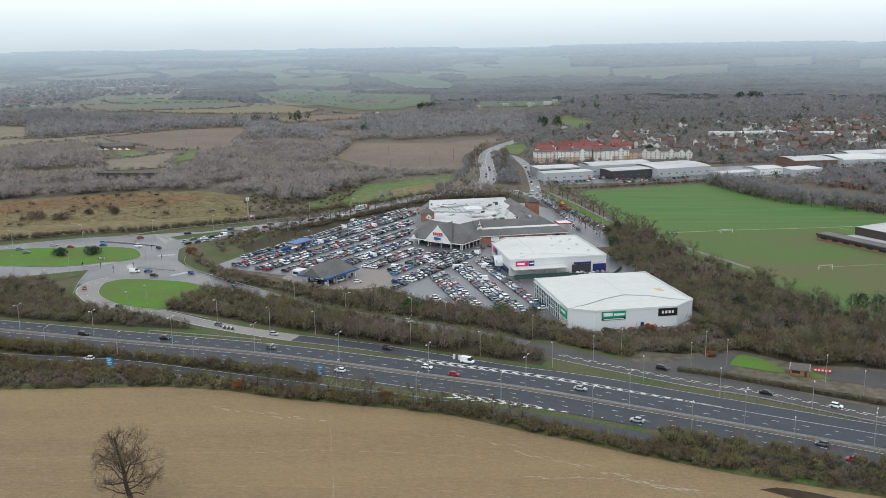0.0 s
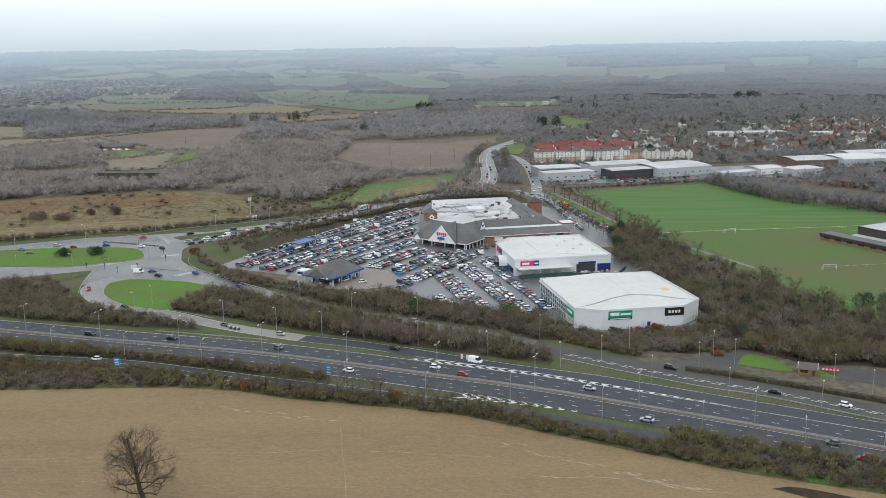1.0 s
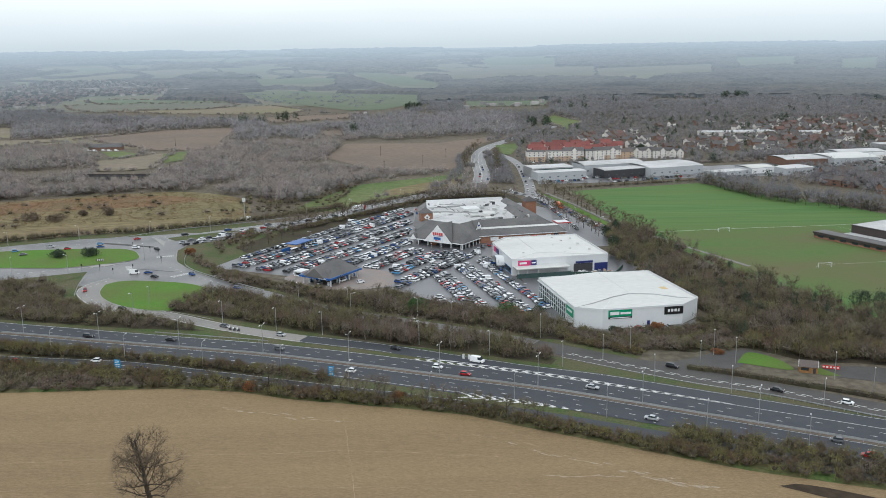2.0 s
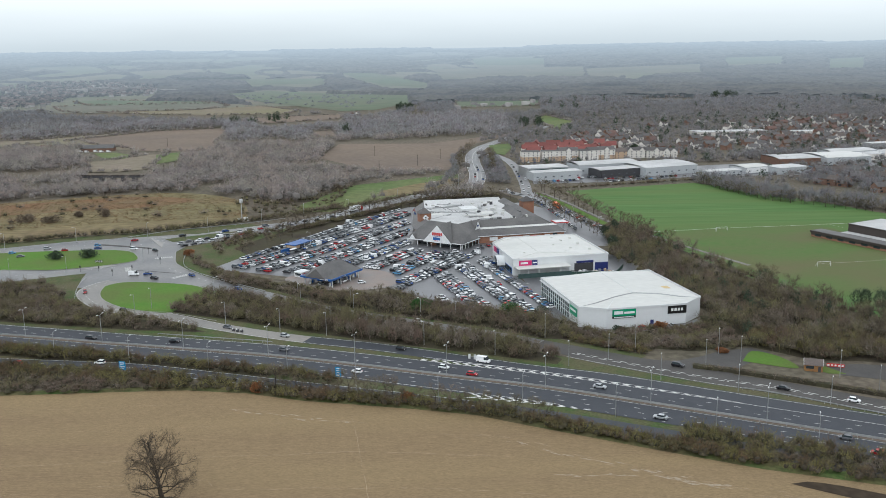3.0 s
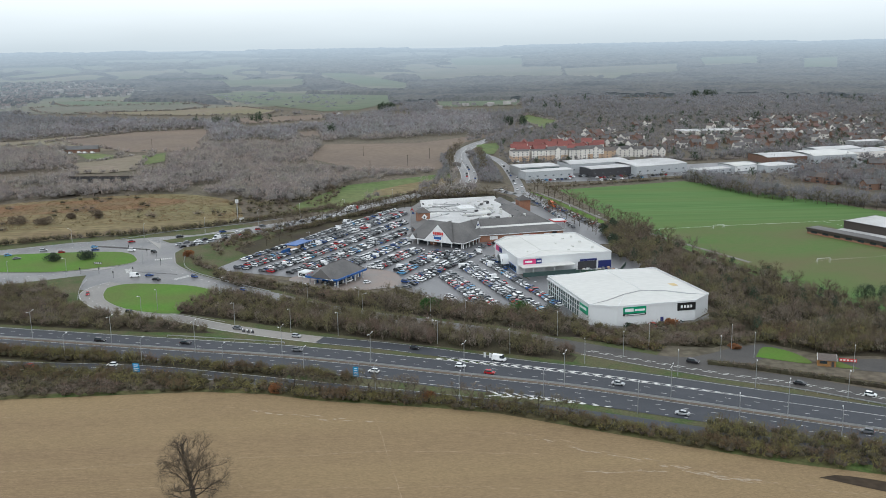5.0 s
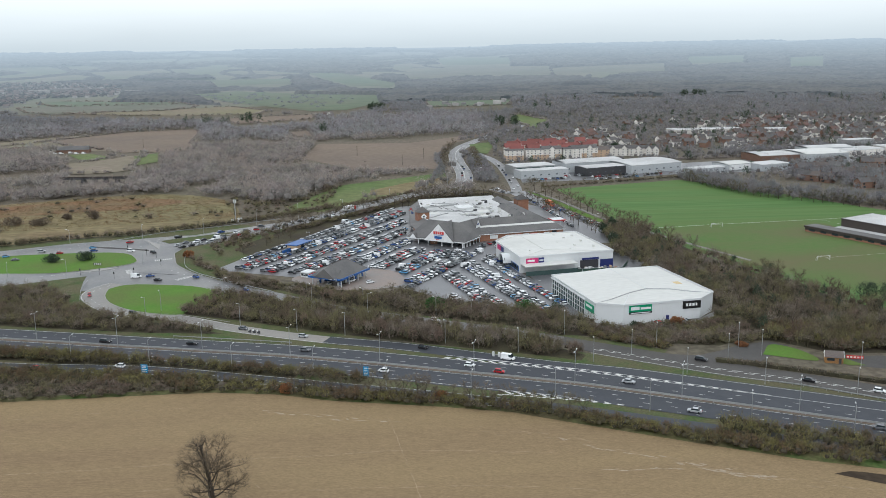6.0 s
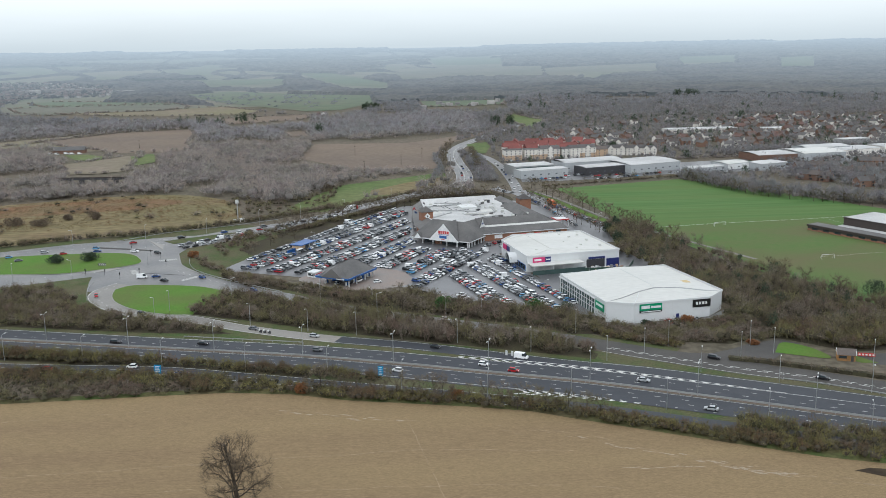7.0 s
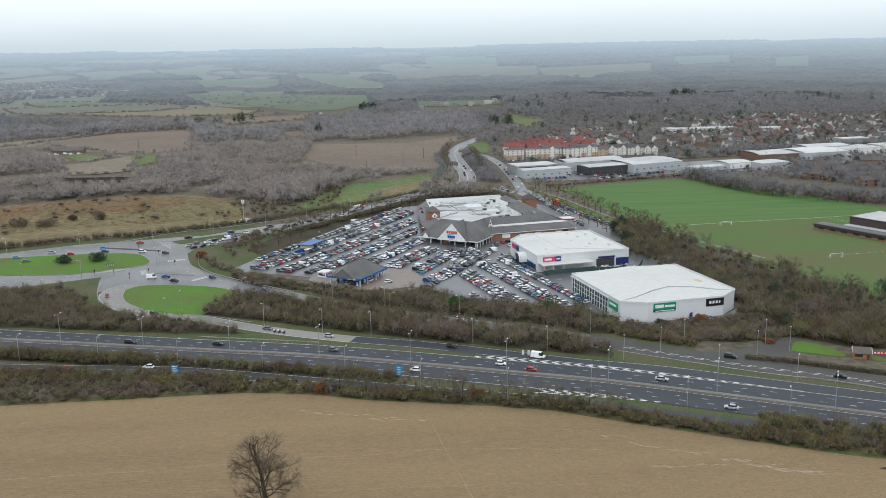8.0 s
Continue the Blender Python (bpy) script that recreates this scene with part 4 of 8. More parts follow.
for k in range(6):
    g.tri(low_arc[k + 1], low_arc[k], e[2] if k < 2 else e[3])
g.tri(e[2], e[3], low_arc[2]).tri(e[3], e[4], low_arc[6])
part("roof_skirt", g, M_ROOFW, shed)
g = Geo()
for a, b, c, d in zip(low_arc, low_arc[1:], ARC[1:], ARC):
    g.quad(a, b, c, d)
part("roof_step", g, M_GALV, shed, "grey flashing between roof planes")
for a, b in zip(NX, NX[1:] + NX[:1]):
    part("parapet", wall_strip(a, b, 8.1, 8.9, 0.25), M_WHITE, shed)
sg = part("sign", wall_strip(lerp(NX[2], NX[3], 0.07), lerp(NX[2], NX[3], 0.36), 5.2, 8.0, 0.3), M_GREEN, shed, "green shop sign")
part("lettering", wall_strip(lerp(NX[2], NX[3], 0.09), lerp(NX[2], NX[3], 0.20), 6.0, 7.4, 0.36), M_SIGNWHITE, sg, "pale lettering as a plain bar")
part("lettering", wall_strip(lerp(NX[2], NX[3], 0.215), lerp(NX[2], NX[3], 0.345), 6.1, 7.0, 0.36), M_SIGNWHITE, sg)
part("lower_band", wall_strip(lerp(NX[2], NX[3], 0.07), lerp(NX[2], NX[3], 0.36), 4.3, 5.15, 0.3), M_BLACK, sg)
part("lettering", wall_strip(lerp(NX[2], NX[3], 0.09), lerp(NX[2], NX[3], 0.34), 4.55, 4.9, 0.36), M_SIGNWHITE, sg)
sg = part("sign", wall_strip(lerp(NX[2], NX[3], 0.765), lerp(NX[2], NX[3], 1.0), 4.7, 8.0, 0.3), M_BLACK, shed, "black shop sign")
for f0, f1 in ((0.805, 0.832), (0.846, 0.874), (0.888, 0.916), (0.93, 0.952)):
    part("lettering", wall_strip(lerp(NX[2], NX[3], f0), lerp(NX[2], NX[3], f1), 5.8, 7.0, 0.36), M_SIGNWHITE, sg)
sg = part("sign", wall_strip(lerp(NX[0], NX[1], 0.80), lerp(NX[0], NX[1], 0.97), 3.6, 7.0, 0.3), M_GREEN, shed, "green shop sign")
part("lettering", wall_strip(lerp(NX[0], NX[1], 0.82), lerp(NX[0], NX[1], 0.95), 5.2, 6.2, 0.36), M_SIGNWHITE, sg)
glz = part("glazing", wall_strip(lerp(NX[0], NX[1], 0.02), lerp(NX[0], NX[1], 0.78), 0.3, 7.2, 0.1), M_GLASSG, shed, "tall green-tinted shopfront glazing")
for k in range(15):
    f = 0.02 + 0.76 * k / 14
    part("mullion", wall_strip(lerp(NX[0], NX[1], f), lerp(NX[0], NX[1], f + 0.006), 0.2, 7.3, 0.3), M_WHITE, glz)
for z in (2.8, 5.0):
    part("transom", wall_strip(lerp(NX[0], NX[1], 0.02), lerp(NX[0], NX[1], 0.78), z, z + 0.2, 0.2), M_WHITE, glz)
part("canopy", wall_strip(lerp(NX[0], NX[1], 0.0), lerp(NX[0], NX[1], 0.8), 7.3, 7.7, 0.7), M_WHITE, shed)
part("door", wall_strip(lerp(NX[2], NX[3], 0.55), lerp(NX[2], NX[3], 0.59), 0.0, 2.6, 0.12), M_NAVY, shed, "blue service door")
part("roof_sheet", Geo().box(93, 396, 8.95, 7, 4, 0.12, 10), M_YELLOW, shed, "faded yellow roof patch")
for k in range(1, 10):
    f = k / 10
    part("cladding_joint", wall_strip(lerp(NX[2], NX[3], f), lerp(NX[2], NX[3], f + 0.002), 0.1, 8.0, 0.015), M_LANTERN, shed)
for a, b in ((NX[2], low_arc[2]), (ridge_a, ridge_b)):
    p = (a[0], a[1], a[2] if len(a) > 2 else 8.3)
    part("roof_ridge", Geo().tube((p[0], p[1], p[2] + 0.05), (b[0], b[1], b[2] + 0.05), 0.14, 0.14, 4), M_WHITE, shed)

# middle retail shed with a canopy and garden centre
MD = [(26, 500), (33, 458), (84, 468), (75, 519), (34, 513)]
mid = thing("retail_shed", "white retail shed with a magenta sign and glass canopy", "store")
part("wall", Geo().prism(MD, 0, 8.5, False), M_WHITE, mid)
g = Geo()
e = [(x, y, 8.3) for x, y in MD]
ra, rb = (40, 505, 10.2), (47, 467, 10.2)
g.quad(e[0], e[1], rb, ra).tri(e[0], ra, e[4]).tri(e[1], e[2], rb).quad(e[2], e[3], ra, rb).tri(e[3], e[4], ra)
part("roof", g, M_ROOFW, mid)
for a, b in zip(MD, MD[1:] + MD[:1]):
    part("parapet", wall_strip(a, b, 8.1, 8.9, 0.25), M_WHITE, mid)
sg = part("sign", wall_strip(lerp(MD[1], MD[2], 0.06), lerp(MD[1], MD[2], 0.19), 5.0, 7.6, 0.3), M_PINK, mid, "magenta shop sign")
part("lettering", wall_strip(lerp(MD[1], MD[2], 0.075), lerp(MD[1], MD[2], 0.15), 5.8, 6.8, 0.36), M_SIGNWHITE, sg)
sg = part("sign", wall_strip(lerp(MD[1], MD[2], 0.193), lerp(MD[1], MD[2], 0.25), 5.0, 7.6, 0.3), M_NAVY, mid, "navy shop sign")
part("lettering", wall_strip(lerp(MD[1], MD[2], 0.20), lerp(MD[1], MD[2], 0.243), 6.0, 6.6, 0.36), M_SIGNWHITE, sg)
part("sign", wall_strip(lerp(MD[0], MD[1], 0.08), lerp(MD[0], MD[1], 0.22), 5.0, 7.6, 0.3), M_PINK, mid)
part("sign", wall_strip(lerp(MD[0], MD[1], 0.23), lerp(MD[0], MD[1], 0.33), 5.0, 7.6, 0.3), M_NAVY, mid)
part("window", wall_strip(lerp(MD[0], MD[1], 0.25), lerp(MD[0], MD[1], 0.95), 0.4, 3.6, 0.12), M_BLUE, mid, "blue-framed shop windows")
for k in range(8):
    f = 0.27 + 0.085 * k
    part("pane", wall_strip(lerp(MD[0], MD[1], f), lerp(MD[0], MD[1], f + 0.07), 0.8, 3.3, 0.16), M_GLASS, mid)
g = Geo()
for k in range(9):
    a0, a1 = math.pi * k / 9, math.pi * (k + 1) / 9
    c = Vector(lerp(MD[0], MD[1], 0.55))
    d = (Vector(MD[1]) - Vector(MD[0])).normalized()
    n = Vector((d.y, -d.x))
    p = [c + d * (4.2 * math.cos(a)) for a in (a0, a1)]
    z = [2.2 + 4.6 * math.sin(a) for a in (a0, a1)]
    q = [v - n * -4.5 for v in p]
    g.quad((p[0].x, p[0].y, z[0]), (p[1].x, p[1].y, z[1]), (q[1].x, q[1].y, z[1]), (q[0].x, q[0].y, z[0]))
part("entrance_vault", g, M_WHITE, mid, "white barrel-vaulted entrance canopy")
c = Vector(lerp(MD[0], MD[1], 0.55))
gd = (Vector(MD[1]) - Vector(MD[0])).normalized()
gn = Vector((gd.y, -gd.x))
part("entrance_glass", wall_strip(c - gd * 4 + gn * 3.5, c + gd * 4 + gn * 3.5, 0.2, 5.0, 0.1), M_GLASS, mid)
for a, b in ((e[1], rb), (e[2], rb), (ra, rb), (e[0], ra), (e[3], ra), (e[4], ra)):
    part("roof_ridge", Geo().tube((a[0], a[1], a[2] + 0.06), (b[0], b[1], b[2] + 0.06), 0.12, 0.12, 4), M_ROOFW, mid)
for x, y in ((52, 498), (58, 488), (64, 500), (66, 480), (72, 492), (60, 508), (70, 506), (50, 484), (76, 478), (40, 470), (44, 488), (62, 472)):
    part("roof_vent", Geo().box(x, y, 8.5, 1.3, 1.3, 1.2), M_ROOFW, mid)
# canopy in front
pc = [lerp(MD[1], MD[2], 0.01), lerp(MD[1], MD[2], 0.56)]
dn = Vector((MD[2][1] - MD[1][1], MD[1][0] - MD[2][0])).normalized()
pc += [tuple(Vector(pc[1]) + dn * 7), tuple(Vector(pc[0]) + dn * 7)]
part("canopy", Geo().prism(pc[::-1], 4.6, 5.0), M_ROOFW, mid, "pale translucent canopy roof")
for f in (0.03, 0.2, 0.4, 0.6, 0.8, 0.97):
    q = Vector(lerp(pc[3], pc[2], f)) - dn * 0.4
    part("post", Geo().box(q.x, q.y, 0, 0.25, 0.25, 4.6), M_WHITE, mid)
part("screen", wall_strip(pc[3], pc[2], 0.1, 2.4, 0.1), M_GLASSG, mid, "green mesh and glass screen")
part("wall_band", wall_strip(lerp(MD[1], MD[2], 0.86), lerp(MD[1], MD[2], 1.0), 0.0, 4.2, 0.1), M_NAVY, mid)
part("door", wall_strip(lerp(MD[1], MD[2], 0.64), lerp(MD[1], MD[2], 0.84), 0.0, 4.4, 0.12), M_DARKM, mid, "open loading doors under a lintel")
part("sign", wall_strip(lerp(MD[1], MD[2], 0.66), lerp(MD[1], MD[2], 0.84), 4.6, 5.6, 0.5), M_NAVY, mid)

# garden centre yard beside it
q = random.Random(31)
for k in range(28):
    f, o = q.uniform(0.60, 1.0), q.uniform(1.5, 9.0)
    p = Vector(lerp(MD[1], MD[2], f)) + dn * o
    ob = thing("goods_pallet", "wrapped pallet of garden goods in the yard", "pallet", p.x, p.y, 0.12, 10 + q.uniform(-8, 8), "pallets in the yard")
    part("pallet", Geo().box(0, 0, 0, 1.2, 1.0, 0.15), M_TIMBER, ob)
    part("load", Geo().box(0, 0, 0.15, 1.15, 0.95, q.uniform(0.6, 1.5)), q.choice((M_SIGNWHITE, M_GALV, M_NAVY, M_OCHRE, M_SIGNWHITE, M_BRICK, M_ROOFW)), ob)
fence = thing("mesh_fence", "dark green mesh fence round the yard", "fence")
fa, fb = Vector(lerp(MD[1], MD[2], 1.0)) + dn * 11, Vector(MD[2]) + Vector((9, 4))
for a, b in ((Vector(pc[2]), fa), (fa, fb)):
    part("mesh_panel", wall_strip(a, b, 0.1, 1.8, 0.08), M_FENCE, fence)

# superstore: a main block turned by 12 degrees, a corner entrance under a hipped roof, a clock tower
store = thing("superstore", "brick superstore with grey tiled skirt roofs and white flat roof", "store", 22, 539, 0, 12)
BW, BD = 53.0, 106.0
part("wall", Geo().prism([(-30, 2), (BW, 2), (BW, BD), (-16, BD + 2), (-31, 42)], 0, 4.35, False), M_BRICK, store, "orange brick wall")
part("inner_wall", Geo().prism([(-22, 16), (BW - 9, 16), (BW - 9, BD - 1), (-11, BD), (-22, 42)], 4, 7.2, False), M_BRICK, store)
part("flat_roof", Geo().prism([(-22, 16), (BW - 9, 16), (BW - 9, BD - 1), (-11, BD), (-22, 42)], 7.2, 7.6), M_MEMB, store, "pale grey membrane roof with seams")
# front skirt: lower slope, flat strip, upper slope
part("skirt_roof", Geo().quad((-8, -1.2, 4.3), (BW + 1, -1.2, 4.3), (BW - 2, 6, 7.2), (-4, 6, 7.2)), M_SLATE, store, "dark grey tiled lower roof")
part("front_wall", Geo().box(25.4, 0.6, 0, 55, 2.8, 4.05), M_BRICK, store, "orange brick front below the eave")
for x, w, h, m in ((8, 5, 2.2, M_SIGNWHITE), (17, 3, 1.6, M_GLASS), (24, 4, 1.8, M_RED), (28.6, 4, 1.8, M_SIGNWHITE), (33.4, 4, 1.8, M_RED), (42, 3.5, 1.8, M_SIGNWHITE), (47, 3, 2.4, M_GLASS)):
    part("poster", Geo().box(x, -0.84, 1.3, w, 0.08, h), m, store)
part("gutter", Geo().box(23, -1.3, 4.05, 62, 0.3, 0.35), M_WHITE, store)
part("flat_strip", Geo().quad((-4, 6, 7.15), (BW - 2, 6, 7.15), (BW - 3, 11, 7.3), (-4, 11, 7.3)), M_ROOFW, store)
part("upper_slope", Geo().add([(-14, 11, 7.0), (BW - 3, 11, 7.0), (BW - 10, 18, 10.6), (-10, 18, 10.6), (BW - 10, 20.5, 7.6), (-10, 20.5, 7.6)], ((0, 1, 2, 3), (3, 2, 4, 5))), M_SLATE, store, "dark grey tiled upper roof")
part("side_skirt", Geo().add([(BW + 1, -1.2, 4.3), (BW + 1, BD, 4.3), (BW - 7, BD - 6, 9.8), (BW - 8, 16, 9.8), (BW - 3, 10, 7.0)], ((0, 1, 2, 3, 4),)), M_SLATE, store, "grey tiled side roof")
part("side_skirt_inner", Geo().quad((BW - 7, BD - 6, 9.8), (BW - 12, BD - 6, 7.6), (BW - 12, 18, 7.6), (BW - 8, 16, 9.8)), M_SLATE, store)
part("west_skirt", Geo().add([(-33, 18, 4.3), (-33, 42, 4.3), (-17.5, BD + 2, 4.3), (-11, BD, 8.6), (-24, 42, 8.6), (-24, 18, 8.6)], ((1, 0, 5, 4), (2, 1, 4, 3))), M_SLATE, store, "grey tiled side roof")
part("west_skirt_inner", Geo().add([(-11, BD, 8.6), (-24, 42, 8.6), (-24, 18, 8.6), (-21.5, 18, 7.6), (-21.5, 42, 7.6), (-9, BD, 7.6)], ((0, 1, 4, 5), (1, 2, 3, 4))), M_MEMB, store)
part("rear_parapet", Geo().add([(-11, BD - 6, 7.6), (BW - 9, BD - 8, 7.6), (BW - 9, BD, 9.4), (-11, BD + 1, 9.4), (BW - 9, BD + 1, 4), (-11, BD + 2, 4)], ((0, 1, 2, 3), (3, 2, 4, 5))), M_MEMB, store, "pale grey sloped rear parapet")
part("plant_roof", Geo().add([(33, 26, 7.6), (40, 26, 7.6), (42, 70, 7.6), (35, 70, 7.6), (36.5, 28, 10.6), (38.5, 68, 10.6)], ((0, 1, 4), (1, 2, 5, 4), (2, 3, 5), (3, 0, 4, 5))), M_SLATE, store, "long dark tiled roof ridge")
rnd = random.Random(5)
for k in range(30):
    x, y = (rnd.uniform(-14, 32), rnd.uniform(24, 98)) if k < 24 else (rnd.uniform(14, 34), rnd.uniform(40, 98))
    part("roof_unit", Geo().box(x, y, 7.6, rnd.uniform(0.8, 3.0), rnd.uniform(0.8, 2.6), rnd.uniform(0.4, 1.5), rnd.choice((0, 0, 45))), rnd.choice((M_GALV, M_MEMB, M_ROOFW, M_SLATE)), store)
part("rooflight", Geo().box(12, 72, 7.6, 11, 12, 1.4), M_LANTERN, store, "pale rooflight housing")
for x, y, l, t in ((-12, 50, 22, 40), (2, 62, 26, -28), (14, 46, 18, 8), (-4, 84, 30, 4), (22, 78, 16, 84), (8, 34, 28, 6), (-14, 70, 14, -40), (26, 60, 20, 80), (4, 92, 18, -30)):
    part("roof_step", Geo().box(x, y, 7.6, l, 0.5, 0.7, t), M_GALV, store)
for k in range(7):
    part("roof_duct", Geo().box(rnd.uniform(-8, 30), rnd.uniform(30, 96), 7.7, rnd.uniform(5, 12), 0.7, 0.7, rnd.choice((0, 90, 35))), rnd.choice((M_GALV, M_ROOFW)), store)
for k in range(26):
    x, y, l = rnd.uniform(-16, 30), rnd.uniform(22, 100), rnd.uniform(4, 16)
    part("roof_seam", Geo().box(x, y, 7.6, l, 0.22, 0.25, rnd.choice((2, 92, 2, 92, 47))), rnd.choice((M_SLATE, M_GALV, M_DARKM)), store)
for k in range(22):
    x, y = rnd.uniform(16, 43), rnd.uniform(24, 100)
    part("roof_unit", Geo().box(x, y, 7.6, rnd.uniform(0.8, 2.4), rnd.uniform(0.8, 2.0), rnd.uniform(0.6, 1.9), rnd.choice((0, 10, 90))), rnd.choice((M_GALV, M_ROOFW, M_SLATE, M_DARKM)), store)
for k in range(7):
    x, y = rnd.uniform(-14, 28), rnd.uniform(28, 94)
    part("roof_panel", Geo().box(x, y, 7.6, rnd.uniform(5, 12), rnd.uniform(4, 9), 0.12, rnd.choice((0, 90))), rnd.choice((M_ROOFW, M_MEMB, M_GALV)), store)
# entrance
C0, C1, C2, C3 = (-0.7, -1.4), (-15.5, -16.0), (-43.0, 13.0), (-30.0, 28.0)
cc = (-20.0, 6.5)
ez, tz = 3.5, 12.2
cs = [C0, C1, C2, C3]
top = [(3.5, 13.5), (-13.3, 1.2), (-27.6, 18.2), (-14.2, 30.0)]
g = Geo()
for i in range(4):
    a, b = cs[i], cs[(i + 1) % 4]
    c, d = top[(i + 1) % 4], top[i]
    g.add([(*a, ez), (*b, ez), (*c, tz), (*d, tz)], ((3, 2, 1, 0),))
part("entrance_roof", g, M_SLATE, store, "dark grey hipped entrance roof")
part("entrance_top", Geo().prism(top[::-1], tz - 0.1, tz + 0.2), M_MEMB, store)
for a, b in ((C2, C1), (C1, C0)):
    part("gutter", wall_strip(a, b, ez - 0.45, ez + 0.05, 0.25), M_WHITE, store)
def gable(base, half, h, mat, nm, label, bars, out=0.6, lift=0.0):
    """A white gable standing on the entrance's eave, with its ridge running back."""
    (ax, ay), (bx, by) = base
    mx, my = (ax + bx) / 2, (ay + by) / 2
    d = Vector((bx - ax, by - ay)).normalized()
    n = Vector((d.y, -d.x))
    if (Vector((mx, my)) - Vector(cc)).dot(n) < 0:
        n = -n
    f = Vector((mx, my)) + n * out
    l, r = f - d * half, f + d * half
    z0 = ez + lift
    bk = f - n * (half * 1.5)
    part(nm + "_roof", Geo().add([(l.x, l.y, z0), (f.x, f.y, z0 + h), (bk.x, bk.y, z0 + h), (r.x, r.y, z0)], ((0, 1, 2), (1, 3, 2))), M_SLATE, store)
    g = Geo()
    l2, r2, f2 = l + n * 0.15, r + n * 0.15, f + n * 0.15
    g.tri((l2.x, l2.y, z0 - 0.4), (r2.x, r2.y, z0 - 0.4), (f2.x, f2.y, z0 + h))
    gb = part(nm, g, M_SIGNWHITE, store, label)
    for o, z, w, hh, m in bars:
        p, q = f2 + d * (o - w / 2) + n * 0.05, f2 + d * (o + w / 2) + n * 0.05
        b = Geo()
        b.quad((p.x, p.y, z), (q.x, q.y, z), (q.x, q.y, z + hh), (p.x, p.y, z + hh))
        part("lettering", b, m, gb)
gable(((-20.8, -10.7), (-32.6, 1.9)), 10.2, 10.0, M_SIGNWHITE, "gable_sign", "white triangular gable with red and blue lettering bars",
      [(-2.9, 7.4, 1.2, 1.7, M_RED), (-1.45, 7.4, 1.2, 1.7, M_RED), (0.0, 7.4, 1.2, 1.7, M_RED), (1.45, 7.4, 1.2, 1.7, M_RED), (2.9, 7.4, 1.2, 1.7, M_RED), (0, 6.8, 6.8, 0.3, M_BLUE), (0.4, 4.7, 5.0, 1.6, M_BLUE), (0.6, 4.0, 2.6, 0.4, M_RED)], 1.6)
gable(((2.2, 7.6), (-3.6, 1.9)), 3.4, 4.6, M_SIGNWHITE, "gable_sign", "small white triangular gable", [(0, 9.4, 2.6, 1.0, M_NAVY)], 0.4, 4.6)
gable(((-41, 11), (-37.5, 7.3)), 2.6, 2.8, M_SIGNWHITE, "gable_sign", "small white triangular gable", [])
for f in (0.02, 0.2, 0.38, 0.62, 0.8, 0.98):
    for a, b in ((C1, C2), (C0, C1)):
        x, y = lerp(lerp(a, b, f), cc, 0.03)
        part("column", Geo().box(x, y, 0, 0.5, 0.5, ez, 45), M_WHITE, store)
part("porch_wall", Geo().prism([lerp(q, cc, 0.35) for q in (C3, C2, C1, C0)][::-1], 0, ez, False), M_GLASS, store, "dark glazed entrance screen")
tw = part("tower", Geo().box(-24, 46, 0, 7.4, 7.4, 12.0), M_BRICK, store, "brick clock tower")
part("tower_roof", Geo().add([(-28.2, 41.8, 12), (-19.8, 41.8, 12), (-19.8, 50.2, 12), (-28.2, 50.2, 12), (-24, 46, 15.4)], ((0, 1, 4), (1, 2, 4), (2, 3, 4), (3, 0, 4), (3, 2, 1, 0))), M_GREYROOF, tw, "grey pyramid roof")
part("clock_panel", Geo().add([(-24, 42.2, 7.4), (-22.0, 42.2, 9.4), (-24, 42.2, 11.4), (-26, 42.2, 9.4)], ((0, 1, 2, 3),)), M_SIGNWHITE, tw, "white diamond clock panel")
part("clock_face", Geo().box(-24, 42.16, 8.9, 1.0, 0.1, 1.0), M_DARKM, tw)
tw = part("tower", Geo().box(BW + 4, 82, 0, 8, 8, 10.0), M_BRICK, store, "brick corner tower")
part("tower_roof", Geo().add([(BW - 0.6, 77.4, 10), (BW + 8.6, 77.4, 10), (BW + 8.6, 86.6, 10), (BW - 0.6, 86.6, 10), (BW + 4, 82, 13.2)], ((0, 1, 4), (1, 2, 4), (2, 3, 4), (3, 0, 4), (3, 2, 1, 0))), M_GREYROOF, tw)
part("window_band", Geo().box(20, 1.9, 1.2, 40, 0.3, 1.5), M_GLASS, store, "strip of shop windows")
for k in range(5):
    part("poster", Geo().box(16 + 7 * k, 1.7, 1.0, 3.5, 0.2, 2.2), (M_RED, M_SIGNWHITE, M_RED, M_DARKM, M_RED)[k], store)
part("roof_sign", Geo().add([(-27, 70, 8.4), (-27, 63, 10.8), (-27, 57, 10.4), (-27, 63, 12.2)], ((0, 1, 2, 3), (3, 2, 1, 0))), M_RED, store, "red swoosh sign panel")
part("roof_sign", Geo().add([(-27.2, 62, 8.2), (-27.2, 56, 9.0), (-27.2, 56, 10.0), (-27.2, 62, 9.8)], ((0, 1, 2, 3), (3, 2, 1, 0))), M_BLUE, store)
part("loading_canopy", Geo().box(BW + 8, 28, 4.4, 9, 9, 0.5), M_RED, store, "red-edged canopy")
part("canopy_top", Geo().box(BW + 8, 28, 4.95, 8, 8, 0.1), M_WHITE, store)
for dx, dy in ((-4, -4), (4, -4), (4, 4), (-4, 4)):
    part("canopy_post", Geo().box(BW + 8 + dx, 28 + dy, 0, 0.3, 0.3, 4.4), M_WHITE, store)

